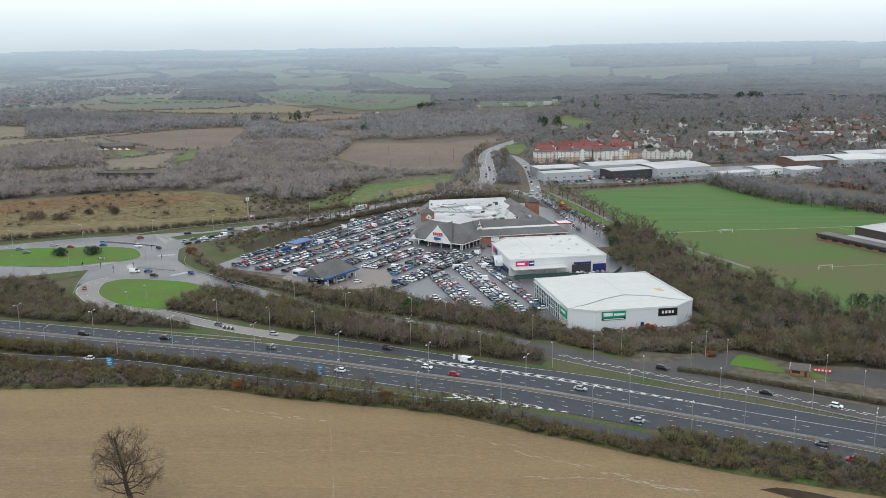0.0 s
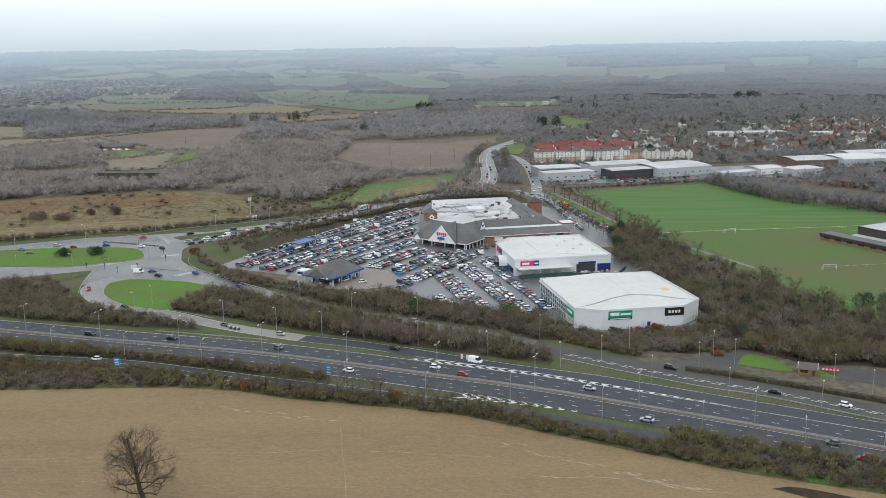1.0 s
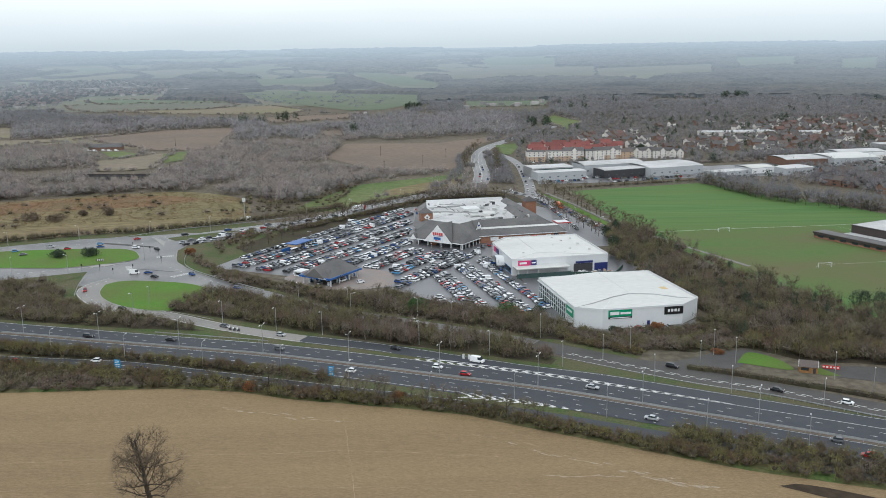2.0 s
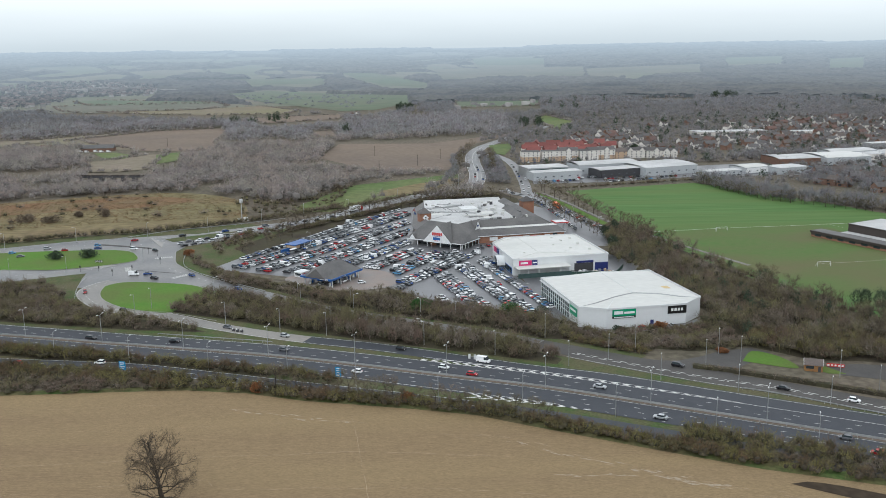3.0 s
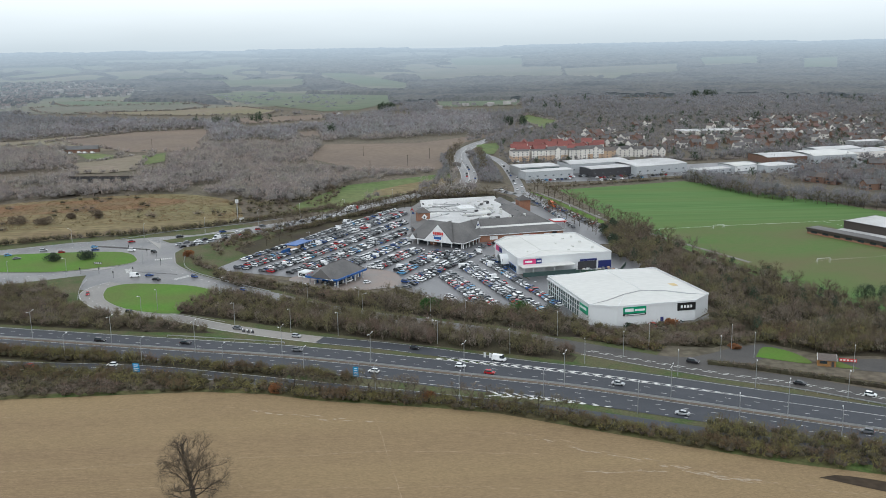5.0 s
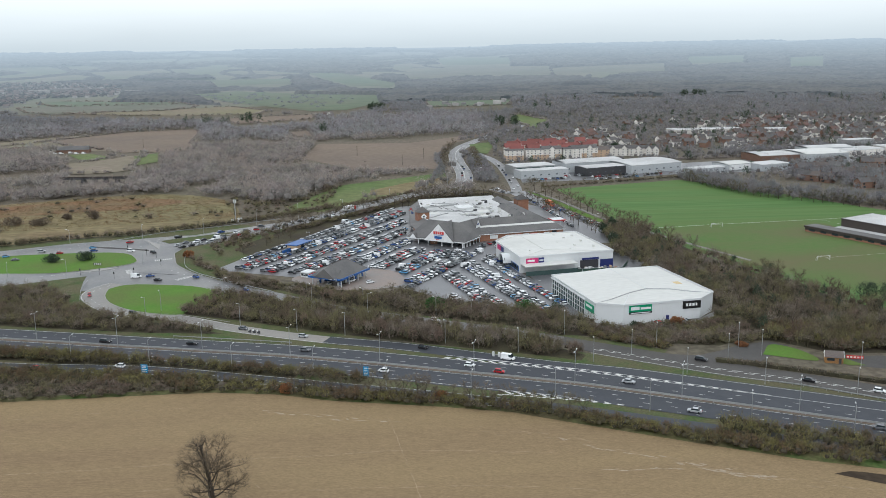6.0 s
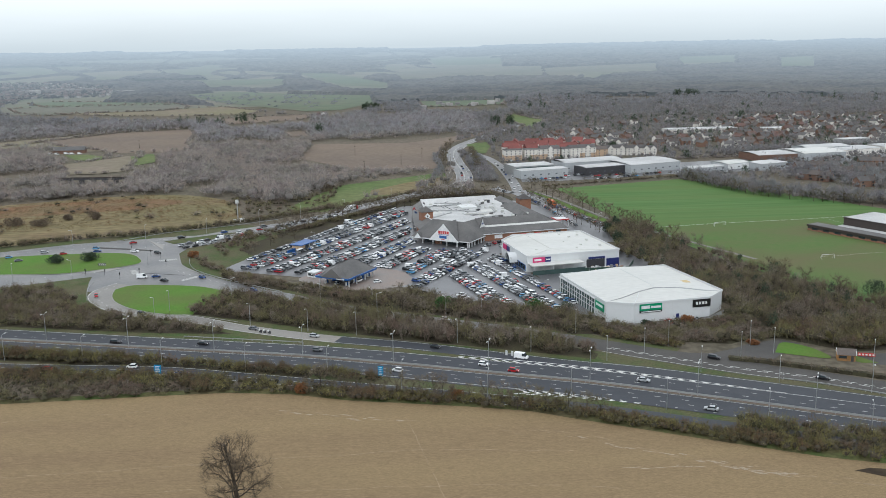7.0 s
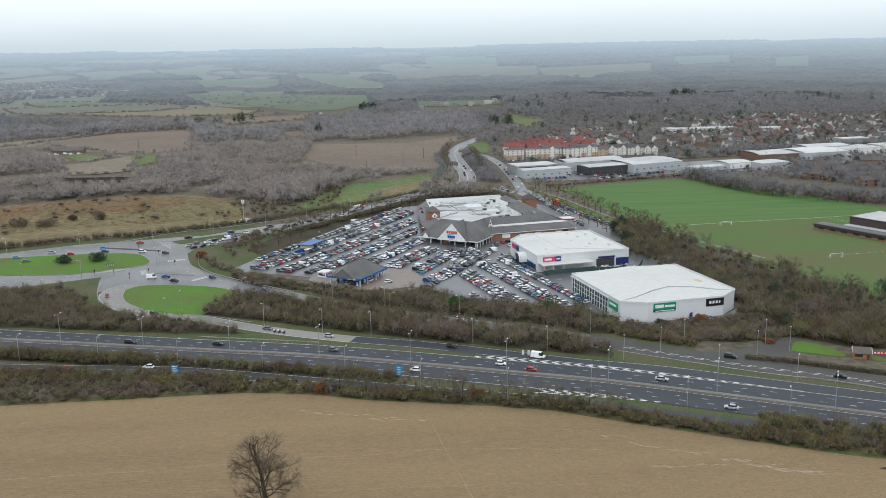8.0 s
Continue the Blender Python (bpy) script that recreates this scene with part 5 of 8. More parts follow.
# petrol station
petrol = thing("petrol_station", "petrol station with a grey hipped canopy roof and blue fascia", "petrol station", -59.5, 455, 0, 58)
L2, W2 = 13.0, 9.5
part("canopy_roof", Geo().add([(-L2, -W2, 4.3), (L2, -W2, 4.3), (L2, W2, 4.3), (-L2, W2, 4.3), (-6.5, 0, 10.2), (6.5, 0, 10.2)], ((0, 1, 5, 4), (1, 2, 5), (2, 3, 4, 5), (3, 0, 4), (3, 2, 1, 0))), M_SLATE, petrol, "dark grey tiled hipped roof")
for x, y, sx, sy in ((0, -W2, 2 * L2, 0.3), (0, W2, 2 * L2, 0.3), (-L2, 0, 0.3, 2 * W2), (L2, 0, 0.3, 2 * W2)):
    part("fascia", Geo().box(x, y, 3.8, sx + 0.3, sy + 0.3, 0.9), M_BLUE, petrol, "blue fascia")
for x, y, sx, sy in ((-4, -W2 - 0.25, 5, 0.1), (-L2 - 0.25, -5, 0.1, 5)):
    part("fascia_panel", Geo().box(x, y, 3.9, sx, sy, 0.7), M_SIGNWHITE, petrol)
for x in (-11, -4, 4, 11):
    for y in (-8.5, 8.5):
        part("column", Geo().box(x, y, 0, 0.45, 0.45, 4.0), M_WHITE, petrol)
for x in (-9, -2, 5, 11):
    for y in (-6, 0, 6):
        pump = part("pump_island", Geo().box(x, y, 0.1, 3.6, 1.1, 0.18), M_KERB, petrol)
        part("pump", Geo().box(x - 0.8, y, 0.28, 0.9, 0.6, 1.7), M_SIGNWHITE, pump)
        part("pump", Geo().box(x + 0.8, y, 0.28, 0.9, 0.6, 1.7), M_BLUE, pump)
part("front_roof", Geo().add([(-L2 - 0.4, -6.2, 4.35), (-L2 + 5.5, -6.2, 7.6), (-L2 + 5.5, 6.2, 7.6), (-L2 - 0.4, 6.2, 4.35), (-L2 - 0.2, 0, 9.0), (-L2 + 5.0, 0, 9.8)], ((0, 1, 5, 4), (4, 5, 2, 3), (0, 4, 3))), M_SLATE, petrol, "dark grey gabled end of the roof")
for a, b in (((-6.5, 0, 10.25), (6.5, 0, 10.25)), ((L2, -W2, 4.35), (6.5, 0, 10.25)), ((L2, W2, 4.35), (6.5, 0, 10.25))):
    part("ridge_tile", Geo().tube(a, b, 0.14, 0.14, 5), M_GREYROOF, petrol)
kiosk = thing("station_kiosk", "low flat-roofed kiosk with red and white panels", "kiosk", -76, 466, 0, 58)
part("wall", Geo().box(0, 0, 0, 6, 5, 2.6), M_SIGNWHITE, kiosk)
part("roof", Geo().box(0, 0, 2.6, 6.5, 5.5, 0.3), M_WHITE, kiosk)
part("band", Geo().box(0, -2.55, 0.7, 5.6, 0.12, 1.3), M_RED, kiosk)
part("window", Geo().box(-3.05, 0, 1.0, 0.12, 4, 1.2), M_GLASS, kiosk)

# car wash by the entrance
wash = thing("car_wash", "small car wash shed with a bright blue roof", "kiosk", -86, 534, 0, 60)
part("wall", Geo().box(-5, 0, 0, 5, 6, 3.2), M_OCHRE, wash)
part("roof", Geo().box(0, 0, 3.4, 16, 8, 0.4), M_BLUE, wash, "bright blue roof")
for x, y in ((7, -3.5), (7, 3.5), (1, -3.5), (1, 3.5)):
    part("post", Geo().box(x, y, 0, 0.25, 0.25, 3.4), M_WHITE, wash)
part("banner", Geo().box(-14, -1, 0.2, 8, 0.3, 2.4), M_BLUE, wash)

# timber kiosk in the lay-by
hut = thing("timber_kiosk", "orange timber kiosk with a brown pitched roof", "kiosk", 126.2, 311.6, 0, -21)
part("wall", Geo().box(0, 0, 0, 6.2, 4.2, 2.5), M_TIMBER, hut, "orange timber boarding")
for x in (3.1, -3.1):
    part("gable", Geo().add([(x, -2.1, 2.5), (x, 2.1, 2.5), (x, 0, 4.1)], ((0, 1, 2), (2, 1, 0))), M_TIMBER, hut)
    part("barge_board", Geo().tube((x * 1.07, -2.4, 2.35), (x * 1.07, 0, 4.25), 0.08, 0.08, 4).tube((x * 1.07, 2.4, 2.35), (x * 1.07, 0, 4.25), 0.08, 0.08, 4), M_SIGNWHITE, hut)
part("roof", Geo().add([(-3.4, -2.5, 2.3), (3.4, -2.5, 2.3), (3.4, 0, 4.25), (-3.4, 0, 4.25), (3.4, 2.5, 2.3), (-3.4, 2.5, 2.3)], ((0, 1, 2, 3), (3, 2, 4, 5))), M_BROWNROOF, hut)
part("window", Geo().box(-1.2, -2.14, 1.0, 2.6, 0.12, 1.0), M_GLASS, hut)
part("door", Geo().box(2.0, -2.14, 0, 0.9, 0.12, 2.0), M_DARKM, hut)
for k in range(9):
    part("board", Geo().box(0, -2.12, 0.1 + 0.27 * k, 6.2, 0.05, 0.03), M_BROWNROOF, hut)

# sports pavilion
club = thing("sports_pavilion", "low dark brown sports hall with a pale flat roof", "pavilion", 244, 537, 0, -63)
part("hall_wall", Geo().box(18, 15, 0, 36, 30, 7.8), M_HALL, club, "dark brown clad hall")
part("hall_roof", Geo().box(18, 15, 7.8, 36.6, 30.6, 0.5), M_HALL, club)
part("roof_top", Geo().box(18, 15, 8.32, 35, 29, 0.08), M_MEMB, club, "pale grey roof")
part("wing_wall", Geo().box(20, -12, 0, 66, 9, 1.2), M_BRICK, club)
part("wing_cladding", Geo().box(20, -12, 1.2, 66, 9, 1.8), M_HALL, club, "dark brown boarding above low brickwork")
part("wing_roof", Geo().box(20, -12, 2.6, 67, 10, 1.1), M_HALL, club, "dark brown fascia")
part("wing_top", Geo().box(20, -12, 3.72, 65.5, 8.6, 0.08), M_SLATE, club)
part("link", Geo().box(20, -4, 0, 40, 8, 3.2), M_BRICK, club)
part("link_roof", Geo().box(20, -4, 3.2, 40.5, 8.2, 0.3), M_MEMB, club)
for k in range(8):
    part("window", Geo().box(-8 + 8 * k, -16.56, 0.8, 4, 0.12, 1.3), M_GLASS, club)


# ---- cars ----
PAINTS = {
    "white": plain("car_paint_white", (0.82, 0.83, 0.83), 0.22), "silver": plain("car_paint_silver", (0.46, 0.475, 0.49), 0.28, 0.4),
    "grey": plain("car_paint_grey", (0.13, 0.135, 0.145), 0.25), "black": plain("car_paint_black", (0.015, 0.015, 0.018), 0.2),
    "blue": plain("car_paint_blue", (0.02, 0.06, 0.20), 0.22), "red": plain("car_paint_red", (0.36, 0.015, 0.02), 0.22),
    "light_blue": plain("car_paint_light_blue", (0.10, 0.28, 0.48), 0.25), "yellow": plain("car_paint_yellow", (0.55, 0.42, 0.03), 0.3)}
# kind: length, width, lower body height, roof height, cabin from, cabin to, roof from, roof to
SHAPES = {"hatchback": (4.0, 1.75, 0.94, 1.47, -1.85, 1.0, -1.5, 0.4), "saloon": (4.6, 1.8, 0.92, 1.44, -1.7, 1.1, -1.15, 0.5),
          "estate_car": (4.7, 1.85, 1.05, 1.66, -2.2, 1.15, -1.95, 0.6), "van": (5.4, 2.0, 1.15, 2.25, -2.62, 2.0, -2.6, 1.35)}


def car_meshes(kind, colour):
    ln, w, zb, zr, c0, c1, r0, r1 = SHAPES[kind]
    x0, x1, y = -ln / 2, ln / 2, w / 2
    van = kind == "van"
    # lower body: a profile along the car, narrower at its ends
    prof = [(x0, 0.35, zb * 0.75, 0.9), (x0 + 0.12, 0.28, zb, 0.96), (c0, 0.26, zb + 0.02, 1.0), (c1, 0.26, zb, 1.0), (x1 - 0.35, 0.28, zb * 0.84, 0.95), (x1 - 0.05, 0.34, zb * 0.62, 0.84)]
    g = Geo()
    pts = []
    for x, lo, hi, k in prof:
        pts += [(x, -y * k, lo), (x, y * k, lo), (x, y * k, hi * 0.86), (x, y * k * 0.94, hi), (x, -y * k * 0.94, hi), (x, -y * k, hi * 0.86)]
    faces = []
    for i in range(len(prof) - 1):
        for j in range(6):
            faces.append((i * 6 + j, i * 6 + (j + 1) % 6, (i + 1) * 6 + (j + 1) % 6, (i + 1) * 6 + j))
    faces += [tuple(range(6))[::-1], tuple(range(6 * len(prof) - 6, 6 * len(prof)))]
    g.add(pts, [f[::-1] for f in faces])
    ty, by = y * 0.82, y * 0.92
    if van:
        ty = y * 0.92
    # roof panel
    roof = [(r0, -ty, zr), (r1, -ty, zr), (r1, ty, zr), (r0, ty, zr)]
    base = [(c0, -by, zb), (c1, -by, zb), (c1, by, zb), (c0, by, zb)]
    lift = 0.03
    g.add([(x, yy, z + lift) for x, yy, z in roof] + [(x, yy, z - 0.04) for x, yy, z in roof], ((0, 1, 2, 3), (0, 4, 5, 1), (1, 5, 6, 2), (2, 6, 7, 3), (3, 7, 4, 0)))
    if van:
        b0 = [(c0, -by, zb), (0.5, -by, zb), (0.5, by, zb), (c0, by, zb)]
        t0 = [(r0, -ty, zr), (0.5, -ty, zr), (0.5, ty, zr), (r0, ty, zr)]
        g.add(b0 + t0, ((0, 1, 5, 4), (2, 3, 7, 6), (3, 0, 4, 7)))
        base[0], base[3] = (0.5, -by, zb), (0.5, by, zb)
        roof[0], roof[3] = (0.5, -ty, zr), (0.5, ty, zr)
    body = g.mesh(colour + "_" + kind + "_body", PAINTS[colour])
    glass = Geo().add(base + roof, ((0, 1, 5, 4), (1, 2, 6, 5), (2, 3, 7, 6), (3, 0, 4, 7), (4, 5, 6, 7))).mesh(kind + "_windows", M_GLASS)
    wheel = Geo().wheel(0, 0, 0, 0.33, 0.24).mesh("wheel", M_TYRE)
    lamp = Geo().box(0, 0, 0, 0.12, 0.36, 0.16).mesh("headlight", M_LANTERN)
    tail = Geo().box(0, 0, 0, 0.1, 0.3, 0.2).mesh("tail_light", M_RED)
    return body, glass, wheel, lamp, tail


CARS = {}
WORDS = {"hatchback": "hatchback", "saloon": "saloon car", "estate_car": "estate car", "van": "van"}


def car(kind, colour, x, y, turn, z=0.16, where="in a wet car park bay", full=True, group=""):
    key = (kind, colour)
    if key not in CARS:
        CARS[key] = car_meshes(kind, colour)
    body, glass, wheel, lamp, tail = CARS[key]
    ln, w, zb = SHAPES[kind][:3]
    ob = thing("van" if kind == "van" else "car", colour.replace("_", " ") + " " + WORDS[kind] + " " + where, "van" if kind == "van" else "car", x, y, z, turn, group)
    for nm, me, at in [("body", body, (0, 0, 0)), ("glasshouse", glass, (0, 0, 0))] + [("wheel", wheel, (sx * ln * 0.31, sy * (w / 2 - 0.12), 0.33)) for sx in (-1, 1) for sy in (-1, 1)]:
        o = new(nm, me)
        o.parent, o.location = ob, at
    if full:
        for sy in (-1, 1):
            for nm, me, px in (("headlight", lamp, ln / 2 - 0.16), ("tail_light", tail, -ln / 2 + 0.05)):
                o = new(nm, me)
                o.parent, o.location = ob, (px, sy * w * 0.34, zb * 0.62)
    return ob


rnd = random.Random(11)
COLOURS = ["white"] * 26 + ["silver"] * 26 + ["grey"] * 26 + ["black"] * 34 + ["blue"] * 12 + ["red"] * 10 + ["light_blue"] * 4
KINDS = ["hatchback"] * 30 + ["saloon"] * 14 + ["estate_car"] * 20 + ["van"]
bays = []
LEFT = [(-121, 491), (-112, 513), (-86, 561), (-60, 612), (-28, 658), (-22, 648), (-21, 578), (-26, 560), (-16, 522), (6, 508), (20, 512), (23, 497), (6, 470), (-6, 446), (-13, 420), (-27, 438), (-24, 452), (-30, 473), (-50, 484), (-64, 484), (-90, 470)]
u, n = Vector((0.5, 0.866)), Vector((0.866, -0.5))
for k, c in enumerate((-242.5, -258.8, -275.0, -291.3, -307.5, -323.8, -340.0, -355.0)):
    for side in (-1, 1):
        s = 300.0
        while s < 560:
            s += 2.5
            p = n * (c + side * 2.6) + u * s
            if s % 37 < 2.4:
                continue
            bays.append((p.x, p.y, -30 + (180 if side > 0 else 0), LEFT))
RIGHT = [(-11, 440), (-7, 458), (2, 468), (12, 486), (24, 496), (34, 450), (42, 412), (44, 392), (40, 388), (30, 388), (17, 398), (-4, 412)]
v, m = Vector((0.259, -0.966)), Vector((0.966, 0.259))
for c, sides in ((115.5, (-1, 1)), (132.0, (-1, 1)), (142.2, (1,)), (100.4, (1,))):
    for side in sides:
        s = -490.0
        while s < -300:
            s += 2.5
            p = m * (c + side * 2.6) + v * s
            bays.append((p.x, p.y, 15 + (180 if side > 0 else 0), RIGHT))
for k in range(30):
    bays.append((79 + 0.21 * k, 650 - 2.55 * k, 100, [(60, 540), (130, 540), (130, 680), (60, 680)]))
SIDE = Line([(88, 648), (96, 604), (106, 566)])
for k in range(34):
    p = SIDE.at(k * 2.5, 0)
    bays.append((p.x, p.y, 12, [(60, 540), (130, 540), (130, 680), (60, 680)]))
for px, py, count, t, dx, dy in ((22, 497, 6, 15, 0.5, -2.5), (30, 506, 5, 15, 0.5, -2.5), (-8, 512, 8, 60, 2.2, -1.2), (-14, 506, 9, 60, 2.2, -1.2), (4, 498, 5, -30, 1.3, 2.2)):
    for k in range(count):
        bays.append((px + dx * k, py + dy * k, t, [(-60, 400), (60, 400), (60, 560), (-60, 560)]))
parked = []
for x, y, t, poly in bays:
    if inside([x], [y], poly)[0] and rnd.random() < 0.97:
        parked.append((x, y, t + rnd.uniform(-2, 2) + (180 if rnd.random() < 0.3 else 0), rnd.choice(KINDS), rnd.choice(COLOURS)))
        if parked[-1][3] == "van":
            parked[-1] = (*parked[-1][:3], "van", "white")
parked.sort(key=lambda q: math.hypot(q[0], q[1]))
for x, y, t, kind, colour in parked[:105]:
    car(kind, colour, x + rnd.uniform(-0.1, 0.1), y + rnd.uniform(-0.15, 0.15), t, full=False, group="cars parked in rows")
far_cars = {}
for x, y, t, kind, colour in parked[105:]:
    if (kind, colour) not in CARS:
        CARS[(kind, colour)] = car_meshes(kind, colour)
    far_cars.setdefault(colour, []).append((x, y, t, kind))
fleet = thing("parked_cars", "dense rows of mixed parked cars on wet tarmac", "cars", kind="stuff")
for colour, rows in far_cars.items():
    gb, gg, gw = Geo(), Geo(), Geo()
    for x, y, t, kind in rows:
        mt = pose(x, y, 0.16, 0, 0, t)
        ln, w = SHAPES[kind][:2]
        for g, me in ((gb, CARS[(kind, colour)][0]), (gg, CARS[(kind, colour)][1])):
            g.add([mt @ vv.co for vv in me.vertices], [tuple(q.vertices) for q in me.polygons])
        for sx in (-1, 1):
            for sy in (-1, 1):
                p = mt @ Vector((sx * ln * 0.31, sy * (w / 2 - 0.12), 0))
                gw.box(p.x, p.y, p.z, 0.62, 0.24, 0.64, t)
    gb.put("bodies", PAINTS[colour], fleet)
    gg.put("glasshouse", M_GLASS, fleet)
    gw.put("wheels", M_TYRE, fleet)


# traffic
def on(line, x, y, off, kind, colour, back=False, z=0.2):
    s = line.near(x, y)
    p = line.at(s, off)
    car(kind, colour, p.x, p.y, line.turn(s) + (180 if back else 0), z, "on the wet carriageway", True, "traffic")


for x, y, off, kind, colour, back in (
        (-150, 362, 3.5, "estate_car", "black", 0), (-118, 352, 7.2, "saloon", "black", 0), (-70, 338, 7.2, "hatchback", "grey", 0), (-10, 314, 7.2, "hatchback", "white", 0), (2, 309, 3.5, "hatchback", "red", 0),
        (44, 291, 7.2, "saloon", "silver", 0), (-36, 325, -7.2, "hatchback", "white", 1), (64, 281, -10.8, "saloon", "silver", 1), (112, 254, -3.5, "hatchback", "grey", 1), (150, 233, 10.8, "estate_car", "black", 0),
        (118, 252, -10.8, "hatchback", "red", 1), (-230, 386, 10.8, "hatchback", "white", 0), (170, 222, -7.2, "van", "white", 1)):
    on(MEDIAN, x, y, off, kind, colour, back)
for x, y, off, kind, colour, back in ((-170, 338, -2, "hatchback", "red", 1), (-137, 333, 2, "hatchback", "white", 1), (-115, 327, -2, "saloon", "blue", 1)):
    on(SLIP_NEAR, x, y, off, kind, colour, back)
for x, y, off, kind, colour in ((8, 327, 0, "van", "white"), (-22, 343, 0, "hatchback", "black"), (-70, 363, 0, "hatchback", "silver"), (-96, 377, 0, "saloon", "grey"), (-150, 406, 0, "hatchback", "black"), (-178, 440, 0, "hatchback", "red")):
    on(SLIP_FAR, x, y, off, kind, colour)
for x, y, off, kind, colour, back in ((78, 314, 3, "estate_car", "black", 0), (108, 297, -4, "saloon", "black", 0), (130, 282, -3, "hatchback", "white", 0), (-16, 377, 2, "hatchback", "white", 0), (-105, 441, 0, "hatchback", "blue", 0)):
    on(SERVICE, x, y, off, kind, colour, back)
q = random.Random(4)
for k in range(26):
    s = NORTH.near(-150, 577) + 8 + k * 7.0 * (1 if k < 14 else 2.2)
    p = NORTH.at(s, q.choice((-5.4, -1.9, 2.0)))
    car(q.choice(KINDS[:-1]), q.choice(COLOURS[:-1]), p.x, p.y, NORTH.turn(s), 0.2 + height(p.x, p.y), "queueing on the grey road", False, "traffic")
for k in range(14):
    s = 35 + k * 16
    p = EAST.at(s, q.choice((-2.2, 2.2)))
    car(q.choice(KINDS[:-1]), q.choice(COLOURS[:-1]), p.x, p.y, EAST.turn(s), 0.2 + height(p.x, p.y), "queueing on the grey road", False, "traffic")
for x, y, t, kind, colour in ((-252.6, 533, 22, "hatchback", "light_blue"), (-244, 523.6, 20, "saloon", "grey"), (-236.4, 543.8, 20, "estate_car", "silver"), (-224, 538, 18, "hatchback", "red"), (-206, 542.5, 12, "saloon", "blue"),
                              (-209, 550.6, 15, "hatchback", "light_blue"), (-183.8, 538.8, -15, "estate_car", "white"), (-169.7, 532.9, -40, "hatchback", "black"), (-190.7, 564, 25, "saloon", "red"), (-164, 575, 35, "estate_car", "black"),
                              (-165, 474.5, 10, "van", "white"), (-158, 475.5, 10, "saloon", "blue"), (-152, 466, -25, "saloon", "black"), (-133.6, 470, -42, "hatchback", "blue")):
    car(kind, colour, x, y, t, 0.16, "crossing the signalled roundabout", False, "traffic")

for x, y, kind, colour in ((-159.5, 550.7, "hatchback", "silver"), (-155.8, 545.5, "saloon", "black"), (-156.2, 557.5, "saloon", "grey"), (-151, 549, "hatchback", "black"), (-149.9, 559.6, "estate_car", "white"), (-146.5, 552.5, "hatchback", "silver"),
                           (-146.8, 564.6, "saloon", "black"), (-142, 557.6, "estate_car", "silver"), (-139.6, 567.4, "van", "white"), (-134.7, 564.6, "estate_car", "black"), (-136, 573, "hatchback", "grey"), (-129.6, 570.5, "hatchback", "black"), (-127.5, 576.5, "hatchback", "red"), (-121.5, 582, "hatchback", "silver")):
    car(kind, colour, x, y, APPROACH.turn(APPROACH.near(x, y)) + 180, 0.18, "queueing at the signals", False, "traffic")
for k, (f, kind, colour) in enumerate(((0.1, "hatchback", "red"), (0.16, "hatchback", "black"), (0.40, "estate_car", "red"), (0.46, "hatchback", "silver"), (0.52, "estate_car", "black"), (0.58, "hatchback", "white"), (0.66, "saloon", "grey"), (0.80, "hatchback", "silver"))):
    x, y = 63 + 34 * f, 361.3 + 6 * f
    car(kind, colour, x, y, 100, 0.14, "parked before the retail shed", False, "cars parked in rows")
for x, y, t, kind, colour in ((-22, 480, 60, "hatchback", "red"), (2, 486, 60, "hatchback", "black"), (20, 452, -75, "hatchback", "black"), (24, 440, -75, "saloon", "red"), (-62, 500, 60, "hatchback", "silver"), (6, 515, -30, "hatchback", "white"), (-40, 547, 60, "estate_car", "grey"), (28, 470, 100, "hatchback", "blue"),
                              (30, 532, 12, "hatchback", "black"), (33, 529, 12, "hatchback", "silver"), (26, 530, 100, "hatchback", "red"), (22, 526, 100, "estate_car", "grey"), (29, 522, 100, "saloon", "white"), (34, 524, 100, "hatchback", "black"), (19, 520, 100, "hatchback", "silver"), (38, 527, 100, "hatchback", "blue")):
    car(kind, colour, x, y, t, 0.16, "near the superstore entrance", False, "cars by the stores")
for k in range(22):
    s = STORE_ROAD.near(74, 710) + k * 8
    p = STORE_ROAD.at(s, q.choice((-5.5, 4.5, 5.5)))
    if q.random() < 0.8:
        car(q.choice(KINDS[:-1]), q.choice(COLOURS[:-1]), p.x, p.y, STORE_ROAD.turn(s) + q.uniform(-4, 4), 0.2, "beside the superstore", False, "cars by the stores")


for x0, y0, x1, y1, n in ((96, 783, 128, 791, 9), (124, 800, 146, 806, 7), (146, 792, 190, 806, 13), (150, 778, 196, 792, 12), (196, 797, 236, 812, 9), (250, 797, 290, 806, 8), (330, 850, 400, 852, 14), (90, 914, 180, 918, 14)):
    for k in range(n):
        if q.random() < 0.85:
            x, y = x0 + (x1 - x0) * k / n, y0 + (y1 - y0) * k / n
            car(q.choice(KINDS[:-1]), q.choice(COLOURS), x, y, 100 + q.uniform(-4, 4), 0.12 + height(x, y), "parked before the industrial units", False, "cars by the works")


for x, y, t, kind, colour in ((-64, 447, 58, "hatchback", "silver"), (-58, 447, 58, "hatchback", "black"), (-53, 452, 58, "estate_car", "white"), (-56, 460, 58, "hatchback", "red"), (-65, 455, 58, "saloon", "blue"), (-60, 464, 58, "hatchback", "grey"), (-44, 448, 20, "hatchback", "white")):
    car(kind, colour, x, y, t, 0.18, "filling up on the petrol station forecourt", False, "cars at the pumps")


